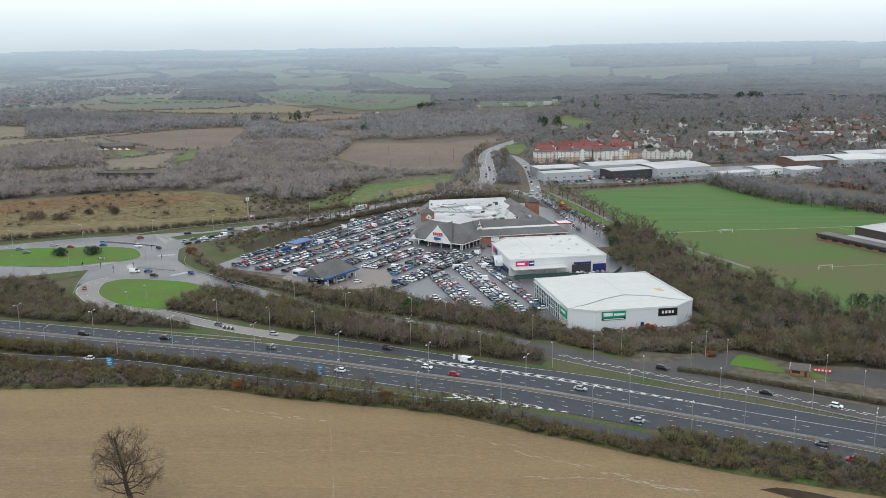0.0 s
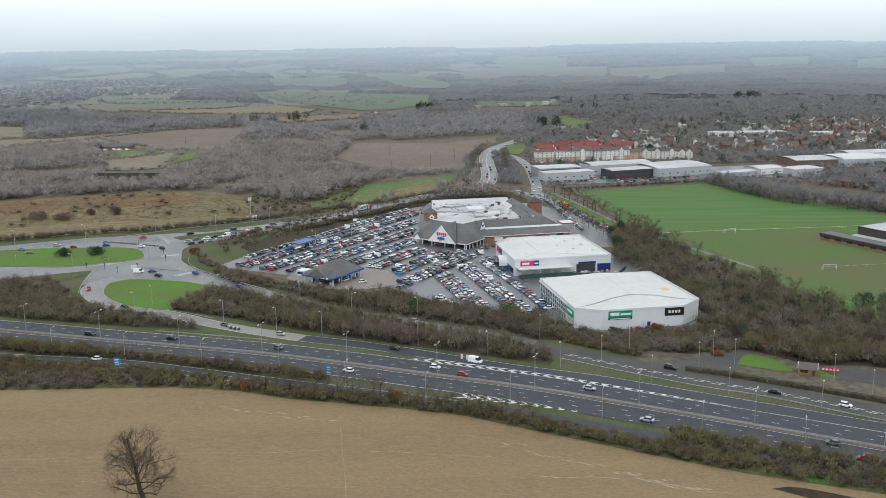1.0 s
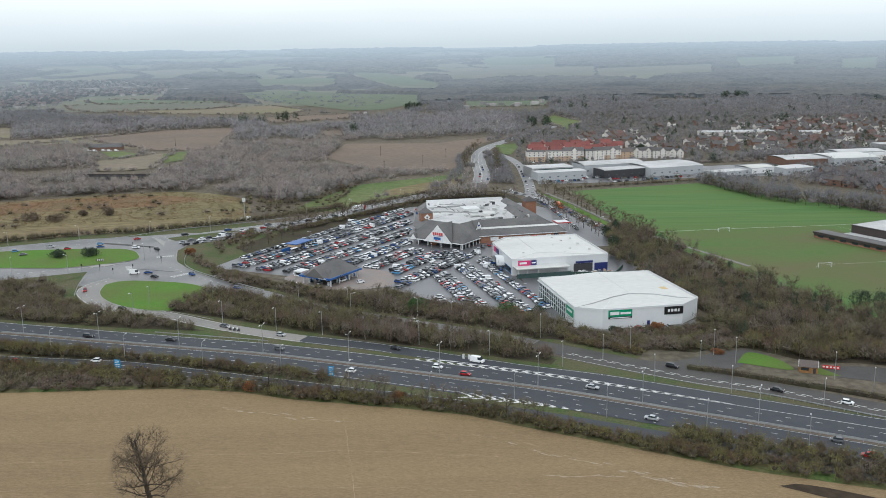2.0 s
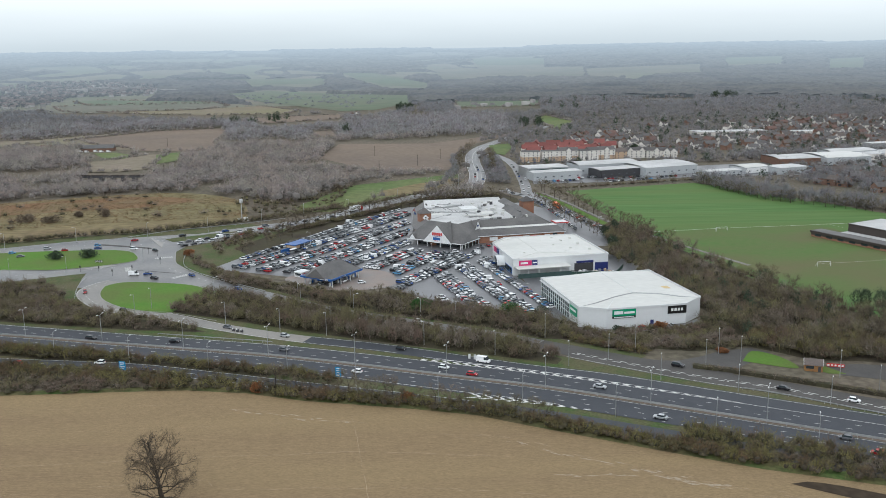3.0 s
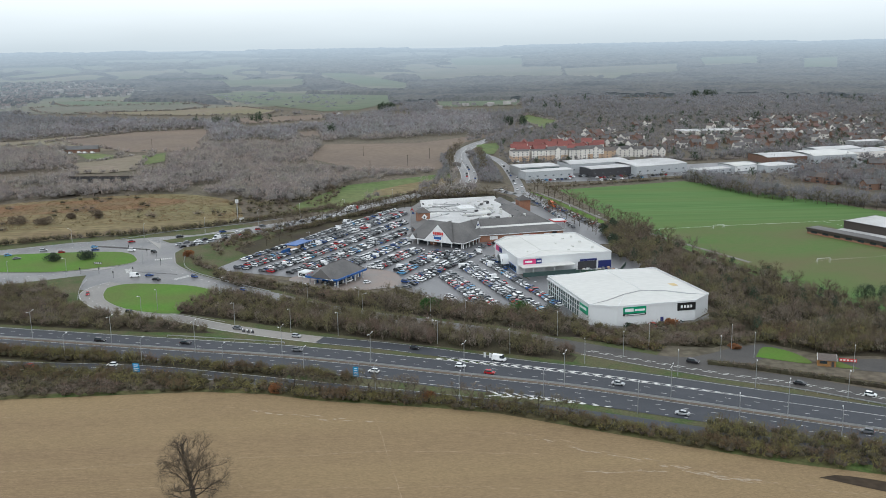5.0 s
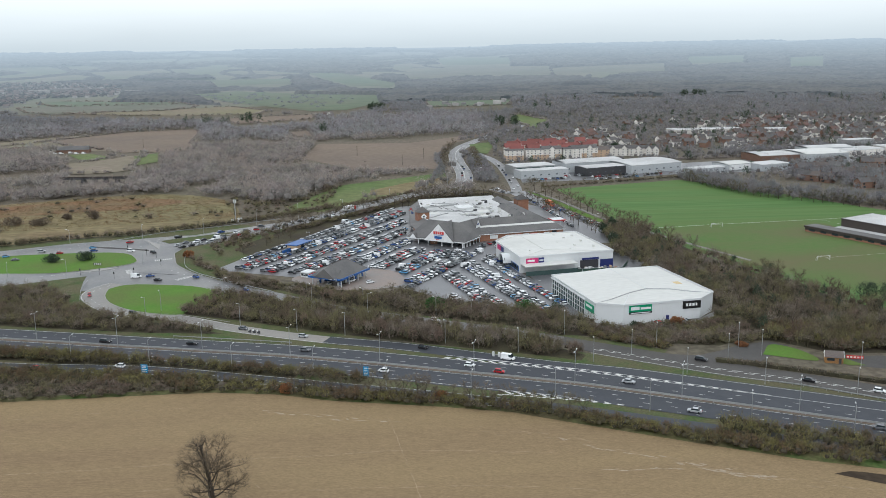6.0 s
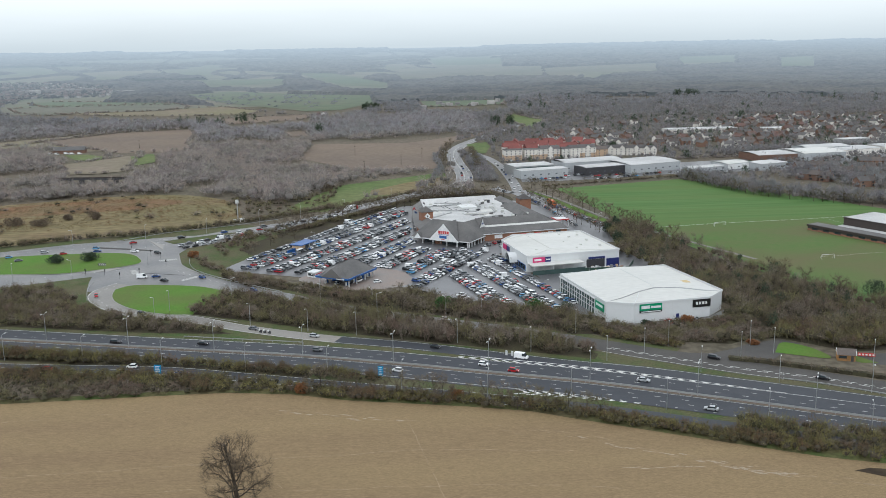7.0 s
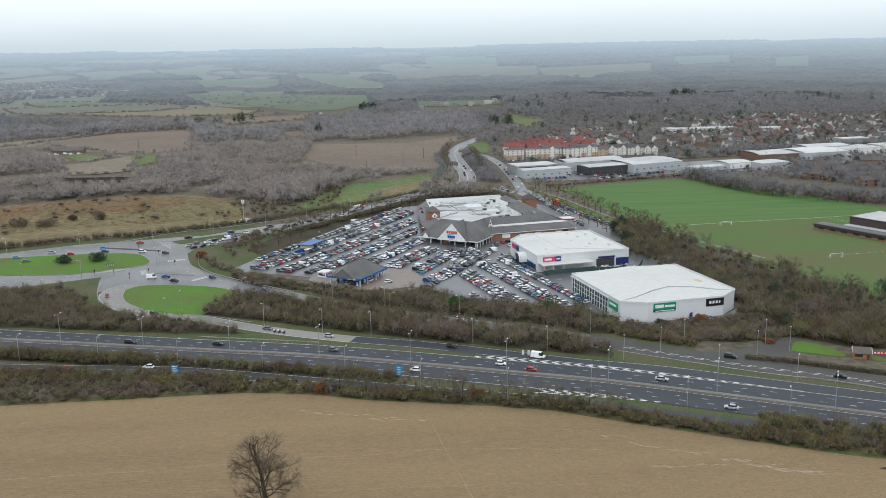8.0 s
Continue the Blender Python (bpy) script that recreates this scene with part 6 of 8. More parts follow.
def lorry(x, y, turn, cab, box, label):
    ob = thing("lorry", label, "lorry", x, y, 0.2, turn)
    g = Geo().add([(4.0, -1.2, 0.7), (6.2, -1.2, 0.7), (6.3, -1.2, 1.7), (5.9, -1.2, 3.0), (4.0, -1.2, 3.2), (4.0, 1.2, 0.7), (6.2, 1.2, 0.7), (6.3, 1.2, 1.7), (5.9, 1.2, 3.0), (4.0, 1.2, 3.2)],
                  ((0, 1, 2, 3, 4), (9, 8, 7, 6, 5), (1, 6, 7, 2), (2, 7, 8, 3), (3, 8, 9, 4), (4, 9, 5, 0), (0, 5, 6, 1)))
    part("cab", g, cab, ob)
    part("windscreen", Geo().add([(6.32, -1.0, 1.8), (6.32, 1.0, 1.8), (5.98, 1.0, 2.8), (5.98, -1.0, 2.8)], ((0, 1, 2, 3),)), M_GLASS, ob)
    part("cargo_box", Geo().box(-1.4, 0, 1.0, 10.4, 2.5, 2.9), box, ob)
    part("chassis", Geo().box(0, 0, 0.6, 11.5, 1.6, 0.4), M_DARKM, ob)
    for px in (5.0, -3.6, -5.0):
        for py in (-1.05, 1.05):
            part("wheel", Geo().wheel(px, py, 0.5, 0.5, 0.3), M_TYRE, ob)


M_ORANGE = plain("orange_lorry_paint", (0.55, 0.12, 0.02), 0.4)
p = NORTH.at(NORTH.near(-62, 655), -1.9)
lorry(p.x, p.y, NORTH.turn(NORTH.near(-62, 655)), M_RED, M_SIGNWHITE, "white box lorry with a red cab")
p = STORE_ROAD.at(STORE_ROAD.near(84, 655), 1.5)
lorry(p.x, p.y, STORE_ROAD.turn(STORE_ROAD.near(84, 655)), M_ORANGE, M_ORANGE, "orange box lorry beside the superstore")


def trolley_shelter(x, y, turn):
    ob = thing("trolley_shelter", "clear-roofed trolley shelter with steel frame", "shelter", x, y, 0.15, turn, "trolley shelters")
    part("roof", Geo().add([(-3, -1.2, 2.1), (3, -1.2, 2.1), (3, 0, 2.5), (-3, 0, 2.5), (3, 1.2, 2.1), (-3, 1.2, 2.1)], ((0, 1, 2, 3), (3, 2, 4, 5))), M_LANTERN, ob)
    for px in (-2.9, 0, 2.9):
        for py in (-1.1, 1.1):
            part("post", Geo().box(px, py, 0, 0.08, 0.08, 2.1), M_GALV, ob)
    for k in range(4):
        part("trolley_row", Geo().box(-1.8 + 1.2 * k, 0, 0.1, 1.0, 1.4, 0.9), M_GALV, ob)


for x, y in ((-88, 522), (-60, 508), (-32, 500), (-44, 548), (-20, 516), (-62, 540), (-8, 484), (-78, 498)):
    trolley_shelter(x, y, 60)


# ---- trees, hedges and woods ----
rng = np.random.default_rng(7)


def limbs(rnd, h, spread, levels, trunk_r, forks=(6, 4, 3, 3), bole=0.42, grow_by=(0.5, 0.78)):
    """Trunk and limbs as tapered tubes; returns the mesh data and the ends of the branches."""
    g = Geo()
    ends = []

    def grow(p, d, ln, r, lv):
        q = p + d * ln
        g.tube(p, q, r, r * 0.6, (6, 5, 3, 3, 3)[lv], lv < 2)
        if lv >= levels:
            ends.append((p, q))
            return
        for k in range(forks[lv]):
            a = p + d * (ln * (rnd.uniform(0.4, 1.0) if lv else 0.45 + 0.55 * (k + 1) / forks[0]))
            ang = k * 2.4 + rnd.uniform(-0.5, 0.5)
            up = k / forks[0]
            side = Vector((math.cos(ang), math.sin(ang), rnd.uniform(-0.25, 0.35) if lv else 0.1 + 0.9 * up))
            nd = (d * (0.75 if lv else 0.1 + 0.9 * up * up) + side.normalized() * (spread if lv else 1.0) + Vector((0, 0, 0.1)) + Vector((rnd.gauss(0, 0.15), rnd.gauss(0, 0.15), rnd.gauss(0, 0.15)))).normalized()
            grow(a, nd, ln * rnd.uniform(*grow_by), r * (0.46 if lv else 0.38), lv + 1)

    grow(Vector((0, 0, -0.2)), Vector((rnd.uniform(-0.05, 0.05), rnd.uniform(-0.05, 0.05), 1)), h * bole, trunk_r, 0)
    return g, ends


def twig_triangles(rng, ends, per, length, width):
    p0 = np.array([tuple(a) for a, b in ends for _ in range(per)])
    p1 = np.array([tuple(b) for a, b in ends for _ in range(per)])
    f = rng.uniform(0.2, 1.05, len(p0))[:, None]
    p = p0 + (p1 - p0) * f
    d = (p1 - p0) / (np.linalg.norm(p1 - p0, axis=1)[:, None] + 1e-6)
    d = d * 0.7 + rng.normal(size=p.shape) * 0.6 + np.array([0, 0, 0.25])
    d /= np.linalg.norm(d, axis=1)[:, None]
    s = np.cross(d, rng.normal(size=p.shape))
    s /= np.linalg.norm(s, axis=1)[:, None] + 1e-6
    ln = (length * rng.uniform(0.5, 1.4, len(p)))[:, None]
    return np.stack([p - s * width, p + s * width, p + d * ln], 1)


def tree_kind(name, seed, h, spread, levels, r, per, length, width, twig, **shape):
    rnd = random.Random(seed)
    g, ends = limbs(rnd, h, spread, levels, r, **shape)
    top = max(b.z for a, b in ends)
    k = h / top
    trunk = Geo().add([(x * k, y * k, z * k) for x, y, z in g.v], g.f).mesh(name + "_trunk", M_BARK)
    tri = twig_triangles(np.random.default_rng(seed), [(a * k, b * k) for a, b in ends], per, length, width)
    ob = triangles(name + "_crown", tri, twig, "", "")
    crown = ob.data
    bpy.data.objects.remove(ob)
    return trunk, crown


def plant(kind, name, label, x, y, scale=1.0, turn=0.0, group=""):
    ob = thing(name, label, "tree", x, y, height(x, y), turn, group)
    ob.scale = (scale, scale, scale)
    for nm, me in zip(("trunk", "crown"), kind):
        o = new(nm, me)
        o.parent = ob
    return ob




def old_oak(seed, tall, wide):
    """An old oak: a stout trunk that runs up through an oval crown, crooked limbs at all heights and fine twigs to their tips."""
    rnd = random.Random(seed)
    g, ends = Geo(), []

    def held(p):
        return (p.x / wide) ** 2 + (p.y / wide) ** 2 + ((p.z - tall * 0.56) / (tall * 0.45)) ** 2 < 1

    def limb(p, d, ln, r, lv):
        steps = (7, 6, 5, 4)[lv]
        for k in range(steps):
            d = (d + Vector([rnd.gauss(0, (0.06, 0.24, 0.3, 0.3)[lv]) for _ in range(3)]) + Vector((0, 0, (0.05, 0.05, 0.03, 0.02)[lv]))).normalized()
            q = p + d * (ln / steps)
            if lv and not held(q):
                ends.append((p, q))
                return
            nr = r * (0.86 if lv == 0 else 0.8)
            g.tube(p, q, r, nr, (7, 5, 4, 3)[lv], lv < 2)
            p, r = q, nr
            if lv >= 2:
                ends.append((p - d * (ln / steps), p))
            for j in range((4, 2, 1 + k % 2, 0)[lv] if k >= (1, 1, 0, 0)[lv] else 0):
                ang = rnd.uniform(0, 6.28) if lv else k * 1.9 + j * 1.57 + rnd.uniform(-0.4, 0.4)
                out = Vector((math.cos(ang), math.sin(ang), rnd.uniform(-0.15, 0.25) if lv == 0 else rnd.uniform(-0.3, 0.5))).normalized()
                nd = (d * (0.15 + 0.10 * k if lv == 0 else 0.8) + out * (1.0 if lv == 0 else 0.75)).normalized()
                limb(p - d * (ln / steps) * rnd.uniform(0, 0.8), nd, (wide * rnd.uniform(0.9, 1.3) if lv == 0 else ln * rnd.uniform(0.4, 0.6)), r * ((0.42 if j else 0.55) if lv == 0 else 0.55), lv + 1)

    limb(Vector((0, 0, -0.3)), Vector((-0.04, 0, 1)), tall * 0.93, 0.78, 0)
    trunk = g.mesh("oak_trunk", M_BARK)
    ob = triangles("oak_crown", twig_triangles(np.random.default_rng(seed), ends, 8, 0.9, 0.009), M_TWIG_OAK, "", "")
    crown = ob.data
    bpy.data.objects.remove(ob)
    return trunk, crown


plant(old_oak(5, 21.5, 9.4), "oak_tree", "bare dark oak standing alone in the stubble field", -82.2, 219.6, 1.0, 40)
BARE = [tree_kind("bare_tree", 20 + k, 10.0, 0.55 + 0.06 * k, 3, 0.17, 10, 1.15, 0.04, M_TWIG) for k in range(5)]

# woods: everywhere that is not field, road or building
KEEP = [FIELD, PITCH, JUNCTION, CARPARK] + [p for _, p, _ in FAR_FIELDS]
KEEP += [[(-110, 655), (-102, 690), (-71, 781), (-20, 815), (23, 846), (23, 790), (-12, 735), (-60, 690), (-78, 655)],
         [(-118, 985), (-112, 1163), (10, 1150), (129, 1290), (146, 1345), (60, 1140), (30, 1000), (24, 876), (-45, 853)],
         [(-558, 1236), (-493, 1374), (-330, 1521), (-253, 1126), (-379, 1151)],
         [(-420, 590), (-420, 690), (-345, 725), (-227, 760), (-150, 730), (-110, 660), (-135, 610)]]
TOWN = [(-1365, 2919), (-1277, 3226), (-1122, 3271), (-860, 3114), (-772, 2691), (-958, 2634), (-899, 2239), (-1000, 2114), (-1300, 2500)]
ESTATE = [(80, 770), (85, 985), (110, 1160), (230, 1420), (460, 1470), (760, 1400), (620, 1000), (420, 760), (290, 740), (224, 772)]


def road_band(line, w):
    l = [line.at(s, w) for s in np.arange(0, line.length, 12)]
    r = [line.at(s, -w) for s in np.arange(0, line.length, 12)]
    return [(p.x, p.y) for p in l] + [(p.x, p.y) for p in r[::-1]]


ROADS = [road_band(NORTH, 10), road_band(EAST, 8)]


# open land, and the low bridge and yard that stand clear of trees; the woods keep well back on its near side
OPEN = [p for _, p, _ in FAR_FIELDS] + [[(-118, 985), (-102, 1206), (53, 1337), (88, 1373), (40, 995), (6, 886), (-59, 878), (-107, 922)],
        [(-336, 872), (-276, 890), (-272, 838), (-316, 832)], [(-445, 1225), (-385, 1240), (-350, 1150), (-400, 1110), (-440, 1150)]]
KEEP += [TOWN]


def set_back(x, y, h):
    ok = np.ones(len(x), bool)
    r = np.hypot(x, y)
    for f in (0.4, 0.75, 1.05) if len(r) and r.min() < 2300 else ():
        gap = f * h * r / (126 - h)
        px, py = x * (1 + gap / r), y * (1 + gap / r)
        for q in OPEN:
            ok &= ~inside(px, py, q)
    return ok


def wood(name, poly, area, rad, tall, count, width, mat, label, keep=KEEP, low=0.02):
    x, y = spread_out(rng, poly, area, keep)
    clump = np.array([noise.noise((a / 110, b / 110, 0.5)) for a, b in zip(x, y)])
    fine = np.array([noise.noise((a / 37, b / 37, 4.5)) for a, b in zip(x, y)])
    h = tall * rng.uniform(0.72, 1.22, len(x)) * (1 + 0.45 * clump + 0.25 * fine)
    ok = (clump + 0.5 * fine > -0.42) & set_back(x, y, h)
    x, y, h, fine = x[ok], y[ok], h[ok], fine[ok]
    c, n = feet(x, y), len(x)
    big = rng.uniform(0.62, 1.45, n) * (1 + 0.3 * fine)
    r, h = rad * big, h * (0.6 + 0.4 * big)
    own = tints(rng, c, 42.0, 0.12)
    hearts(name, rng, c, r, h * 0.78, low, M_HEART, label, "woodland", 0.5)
    triangles(name, fans(rng, c, r * 1.08, h, count, width, 0.0, 0.35, 0.72, 0.55), mat, label, "woodland", tint=np.repeat(own, count))


def wedge(r0, r1, a0, a1, k=10):
    pts = [(r0 * math.sin(radians(a0 + (a1 - a0) * i / k)), r0 * math.cos(radians(a0 + (a1 - a0) * i / k))) for i in range(k + 1)]
    return pts + [(r1 * math.sin(radians(a1 - (a1 - a0) * i / k)), r1 * math.cos(radians(a1 - (a1 - a0) * i / k))) for i in range(k + 1)]


VALLEY = KEEP + ROADS + [ESTATE]
wood("wood", wedge(700, 1250, -31, 3), 60, 5.2, 10.4, 84, 0.115, M_WOOD, "grey-brown leafless wood in the valley", VALLEY)
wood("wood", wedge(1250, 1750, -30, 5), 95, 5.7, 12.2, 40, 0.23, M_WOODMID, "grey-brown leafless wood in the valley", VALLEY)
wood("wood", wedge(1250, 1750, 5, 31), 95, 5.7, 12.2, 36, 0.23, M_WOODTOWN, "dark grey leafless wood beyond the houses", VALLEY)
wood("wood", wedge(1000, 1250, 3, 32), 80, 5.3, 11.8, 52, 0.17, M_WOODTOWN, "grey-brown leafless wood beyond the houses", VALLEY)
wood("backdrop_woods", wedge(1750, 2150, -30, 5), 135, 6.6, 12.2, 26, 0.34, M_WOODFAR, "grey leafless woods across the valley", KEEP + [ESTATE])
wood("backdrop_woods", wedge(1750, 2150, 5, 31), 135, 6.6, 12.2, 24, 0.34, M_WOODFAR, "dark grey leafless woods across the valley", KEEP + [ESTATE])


def canopy(r0, r1, cell, tall, cover, mat, label, wide=380.0, deep=230.0):
    """Far woods as one unbroken, knobbly roof of crowns, with clearings where the fields lie."""
    rr = np.arange(r0, r1 + cell, cell)
    aa = np.radians(np.linspace(-31, 32, int(radians(63) * (r0 + r1) / 2 / cell)))
    R, A = np.meshgrid(rr, aa, indexing="ij")
    x, y = (R * np.sin(A)).ravel(), (R * np.cos(A)).ravel()
    x, y = x + rng.uniform(-0.3, 0.3, len(x)) * cell, y + rng.uniform(-0.3, 0.3, len(x)) * cell
    z = np.array([height(a, b) for a, b in zip(x, y)])
    mask = np.array([noise.noise((a / wide, b / deep, 2.2)) + 0.45 * noise.noise((a / 130, b / 110, 5.1)) for a, b in zip(x, y)]) + cover
    mask = mask + 0.5 * np.clip((x / np.hypot(x, y) - 0.05) / 0.2, 0, 1)
    hedge = np.abs(np.array([noise.noise((a / 260, b / 420, 8.4)) for a, b in zip(x, y)]))
    grown = np.maximum(np.clip(mask / 0.10, 0, 1), 0.75 * np.clip((0.035 - hedge) / 0.02, 0, 1))
    r = np.hypot(x, y)
    rise = np.array([height(a * 1.01, b * 1.01) for a, b in zip(x, y)]) - z
    for f in (0.0, 0.35, 0.7, 1.0):
        gap = f * tall * r / np.maximum(20, 116 - z - tall + rise * 100)
        k = 1 + gap / r
        for q in KEEP:
            grown[inside(x * k, y * k, q)] = 0
    crown = np.array([1 - min(1.0, noise.voronoi((a / 13, b / 13, 0.0))[0][0]) + 0.7 * noise.noise((a / 45, b / 45, 9.0)) for a, b in zip(x, y)])
    top = z - 1.5 + grown * (tall * (0.5 + 0.5 * crown) + 1.5)
    nr, na = R.shape
    i = (np.arange(nr - 1)[:, None] * na + np.arange(na - 1)[None, :]).ravel()
    quads = np.stack([i, i + 1, i + na + 1, i + na], 1)
    quads = quads[grown[quads].max(1) > 0.02]
    used, flat = np.unique(quads, return_inverse=True)
    me = bpy.data.meshes.new("backdrop_woods")
    me.from_pydata(np.stack([x, y, top], 1)[used].tolist(), [], flat.reshape(-1, 4).tolist())
    me.materials.append(mat)
    tone = np.clip(0.42 + np.array([0.8 * noise.noise((a / 210, b / 150, 3.3)) + 0.5 * noise.noise((a / 38, b / 60, 6.1)) for a, b in zip(x[used], y[used])]) + rng.normal(size=len(used)) * 0.2, 0, 1)
    me.attributes.new("tint", "FLOAT", "POINT").data.foreach_set("value", tone.astype(np.float32))
    me.polygons.foreach_set("use_smooth", np.zeros(len(me.polygons), dtype=bool))
    me.update()
    return tagged(new("backdrop_woods", me), label, "woodland", kind="stuff")


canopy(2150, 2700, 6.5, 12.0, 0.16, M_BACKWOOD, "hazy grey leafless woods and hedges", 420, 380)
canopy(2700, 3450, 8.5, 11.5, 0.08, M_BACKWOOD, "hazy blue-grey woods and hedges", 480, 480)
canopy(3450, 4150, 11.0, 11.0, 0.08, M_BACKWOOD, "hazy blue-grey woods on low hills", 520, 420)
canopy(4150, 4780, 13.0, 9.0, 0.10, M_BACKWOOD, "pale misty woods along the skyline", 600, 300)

# shrub belts by the roads
def belt(name, x, y, rad, tall, count, width, mat, label):
    near = (x > -0.53 * y - 45) & (x < 0.53 * y + 30)  # the planted stretch of land
    x, y = x[near], y[near]
    n = len(x)
    c = feet(x, y)
    r, h = rad * rng.uniform(0.7, 1.3, n), tall * rng.uniform(0.68, 1.2, n)
    own = tints(rng, c)
    far_side = mat in (M_WOOD, M_WOODTOWN, M_WOODFAR, M_BACKWOOD)
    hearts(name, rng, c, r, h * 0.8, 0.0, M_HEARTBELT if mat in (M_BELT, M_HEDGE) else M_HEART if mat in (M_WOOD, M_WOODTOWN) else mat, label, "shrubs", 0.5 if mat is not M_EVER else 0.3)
    if mat is M_EVER:
        return triangles(name, fans(rng, c, r, h, count * 2, width, 0.05, 0.9, 0.85, 0.9), mat, label, "shrubs")
    return triangles(name, fans(rng, c, r, h, count, width, spray=0.4 if far_side else 0.62, droop=0.58 if far_side else 0.5), mat, label, "shrubs", tint=np.repeat(own, count))


BELT_A = [(-66, 402), (-44, 388), (-20, 372), (14, 351), (28, 340), (38, 329), (35, 323), (20, 331), (0, 340), (-40, 358), (-64, 370), (-96, 388), (-120, 400), (-128, 404), (-125, 420), (-116, 437), (-92, 425)]
BELT_B = [(-112, 450), (-88, 440), (-60, 412), (-20, 388), (14, 370), (34, 354), (44, 352), (50, 366), (34, 386), (14, 394), (-8, 408), (-30, 424), (-56, 434), (-88, 450), (-118, 478), (-124, 472)]
BELT_C = [(46, 352), (70, 340), (92, 334), (97, 337), (112, 339), (122, 330), (131, 320), (148, 319), (163, 314), (192, 287), (260, 240), (330, 300), (260, 420), (214, 404), (165, 466), (128, 556), (110, 585), (103, 560), (101, 520), (90, 500), (100, 440), (112, 384), (100, 364), (62, 358)]
BELT_D = [(-420, 445), (-300, 440), (-236, 456), (-205, 456), (-190, 444), (-184, 428), (-174, 414), (-160, 402), (-134, 391), (-104, 372), (-140, 378), (-200, 394), (-420, 436)]
for nm, poly in (("A", BELT_A), ("B", BELT_B), ("C", BELT_C), ("D", BELT_D)):
    sheet("leaf_litter", poly, M_LITTER, {"A": 0.07, "B": 0.075, "C": 0.045, "D": 0.065}[nm], "dark leaf litter under bare shrubs", "ground")
x, y = scatter(rng, BELT_A, 7.5)
west = x < -82
belt("shrub_belt", x[west], y[west], 2.3, 4.4, 130, 0.055, M_BELT, "dense olive-brown leafless shrubs beside the lawn")
x, y = x[~west], y[~west]
belt("shrub_belt", x, y, 2.4, 6.8, 140, 0.055, M_BELT, "dense olive-brown leafless shrubs and young trees")
x, y = scatter(rng, BELT_B, 8.0)
low = inside(x, y, [(-120, 420), (-30, 420), (-30, 470), (-120, 500)])
belt("shrub_belt", x[low], y[low], 2.0, 2.9, 125, 0.05, M_BELT, "low olive-brown shrubs in front of the petrol station")
x, y = x[~low], y[~low]
belt("shrub_belt", x, y, 2.6, 5.2, 125, 0.05, M_BELT, "dense olive-brown leafless shrubs and young trees")
SHED_FRONT = [(44, 372), (50, 364), (62, 359.5), (99, 365.5), (112, 378), (100, 388), (60, 384)]
FRONT_LOW = [(44, 336), (112, 336), (112, 366), (44, 366)]
LAYBY = [(92, 322), (96, 333), (112, 337), (122, 327), (131, 318), (148, 317), (162, 312), (190, 285), (190, 270), (150, 286), (125, 300)]
x, y = scatter(rng, FRONT_LOW, 4.0, [SHED_FRONT, road_band(SERVICE, 10), LAYBY])
belt("shrub_belt", x, y, 1.8, 3.0, 125, 0.05, M_BELT, "low shrubs and ivy before the retail shed")
x, y = along(rng, SERVICE, 8.5, 13, 3.2, SERVICE.near(36, 345), SERVICE.near(64, 324))
belt("shrub_belt", x, y, 1.7, 2.8, 110, 0.045, M_HEDGE, "low olive shrubs along the service road")
x, y = scatter(rng, [(112, 341), (124, 332), (134, 321), (149, 320), (165, 315), (196, 288), (214, 300), (170, 336), (140, 350), (116, 356)], 6.0)
belt("shrub_belt", x, y, 2.2, 5.0, 120, 0.05, M_HEDGE, "dense olive-brown thicket behind the lay-by")
x, y = scatter(rng, BELT_C, 20.0, [PITCH, NX, MD, SHED_FRONT, FRONT_LOW, LAYBY, road_band(SERVICE, 11)])
belt("woodland_belt", x, y, 3.3, 7.0, 130, 0.06, M_BELT, "dense leafless brown woodland beside the playing field")
x, y = scatter(rng, [(97, 524), (98, 546), (103, 566), (110, 584), (120, 560), (112, 530), (104, 512)], 14.0)
belt("woodland_belt", x, y, 2.8, 6.5, 120, 0.06, M_BELT, "olive-brown thicket behind the white retail shed")
x, y = scatter(rng, BELT_C, 420.0, [PITCH, NX, MD, SHED_FRONT, FRONT_LOW, LAYBY, road_band(SERVICE, 11)])
belt("ivy_clad_trees", x, y, 2.4, 7.0, 90, 0.13, M_EVER, "dark ivy-clad trees scattered through the bare woodland")
x, y = scatter(rng, BELT_D, 8.0)
belt("shrub_belt", x, y, 2.5, 4.9, 125, 0.05, M_BELT, "dense olive-brown leafless shrubs beside the carriageway")
road("hedge_bank", MEDIAN, -22.5, -15.2, M_LITTER, 0.07, "dead grass and leaf litter under the hedge", 0, MEDIAN.near(-62, 336))
x, y = along(rng, MEDIAN, -21.8, -15.5, 2.0, 0, MEDIAN.near(-115, 352))
ok = ~inside(x, y, road_band(SLIP_NEAR, 5.2))
belt("hedge", x[ok], y[ok], 2.1, 5.0, 90, 0.05, M_HEDGE, "tall olive-brown hedge between carriageway and slip road")
x, y = along(rng, MEDIAN, -20.0, -15.5, 2.0, MEDIAN.near(-115, 352), MEDIAN.near(-40, 327))
ok = ~inside(x, y, road_band(SLIP_NEAR, 5.2))
belt("hedge", x[ok], y[ok], 1.9, 3.9, 84, 0.05, M_HEDGE, "olive-brown hedge between carriageway and slip road")
x, y = along(rng, SLIP_NEAR, -18, -5.0, 3.9)
ok = ~inside(x, y, FIELD)
belt("hedge", x[ok], y[ok], 2.0, 4.0, 64, 0.052, M_HEDGE, "overgrown brown field hedge beside the road")
x, y = along(rng, SLIP_NEAR, -36, -17, 6.0, 0, SLIP_NEAR.near(-105, 324))
ok = ~inside(x, y, FIELD)
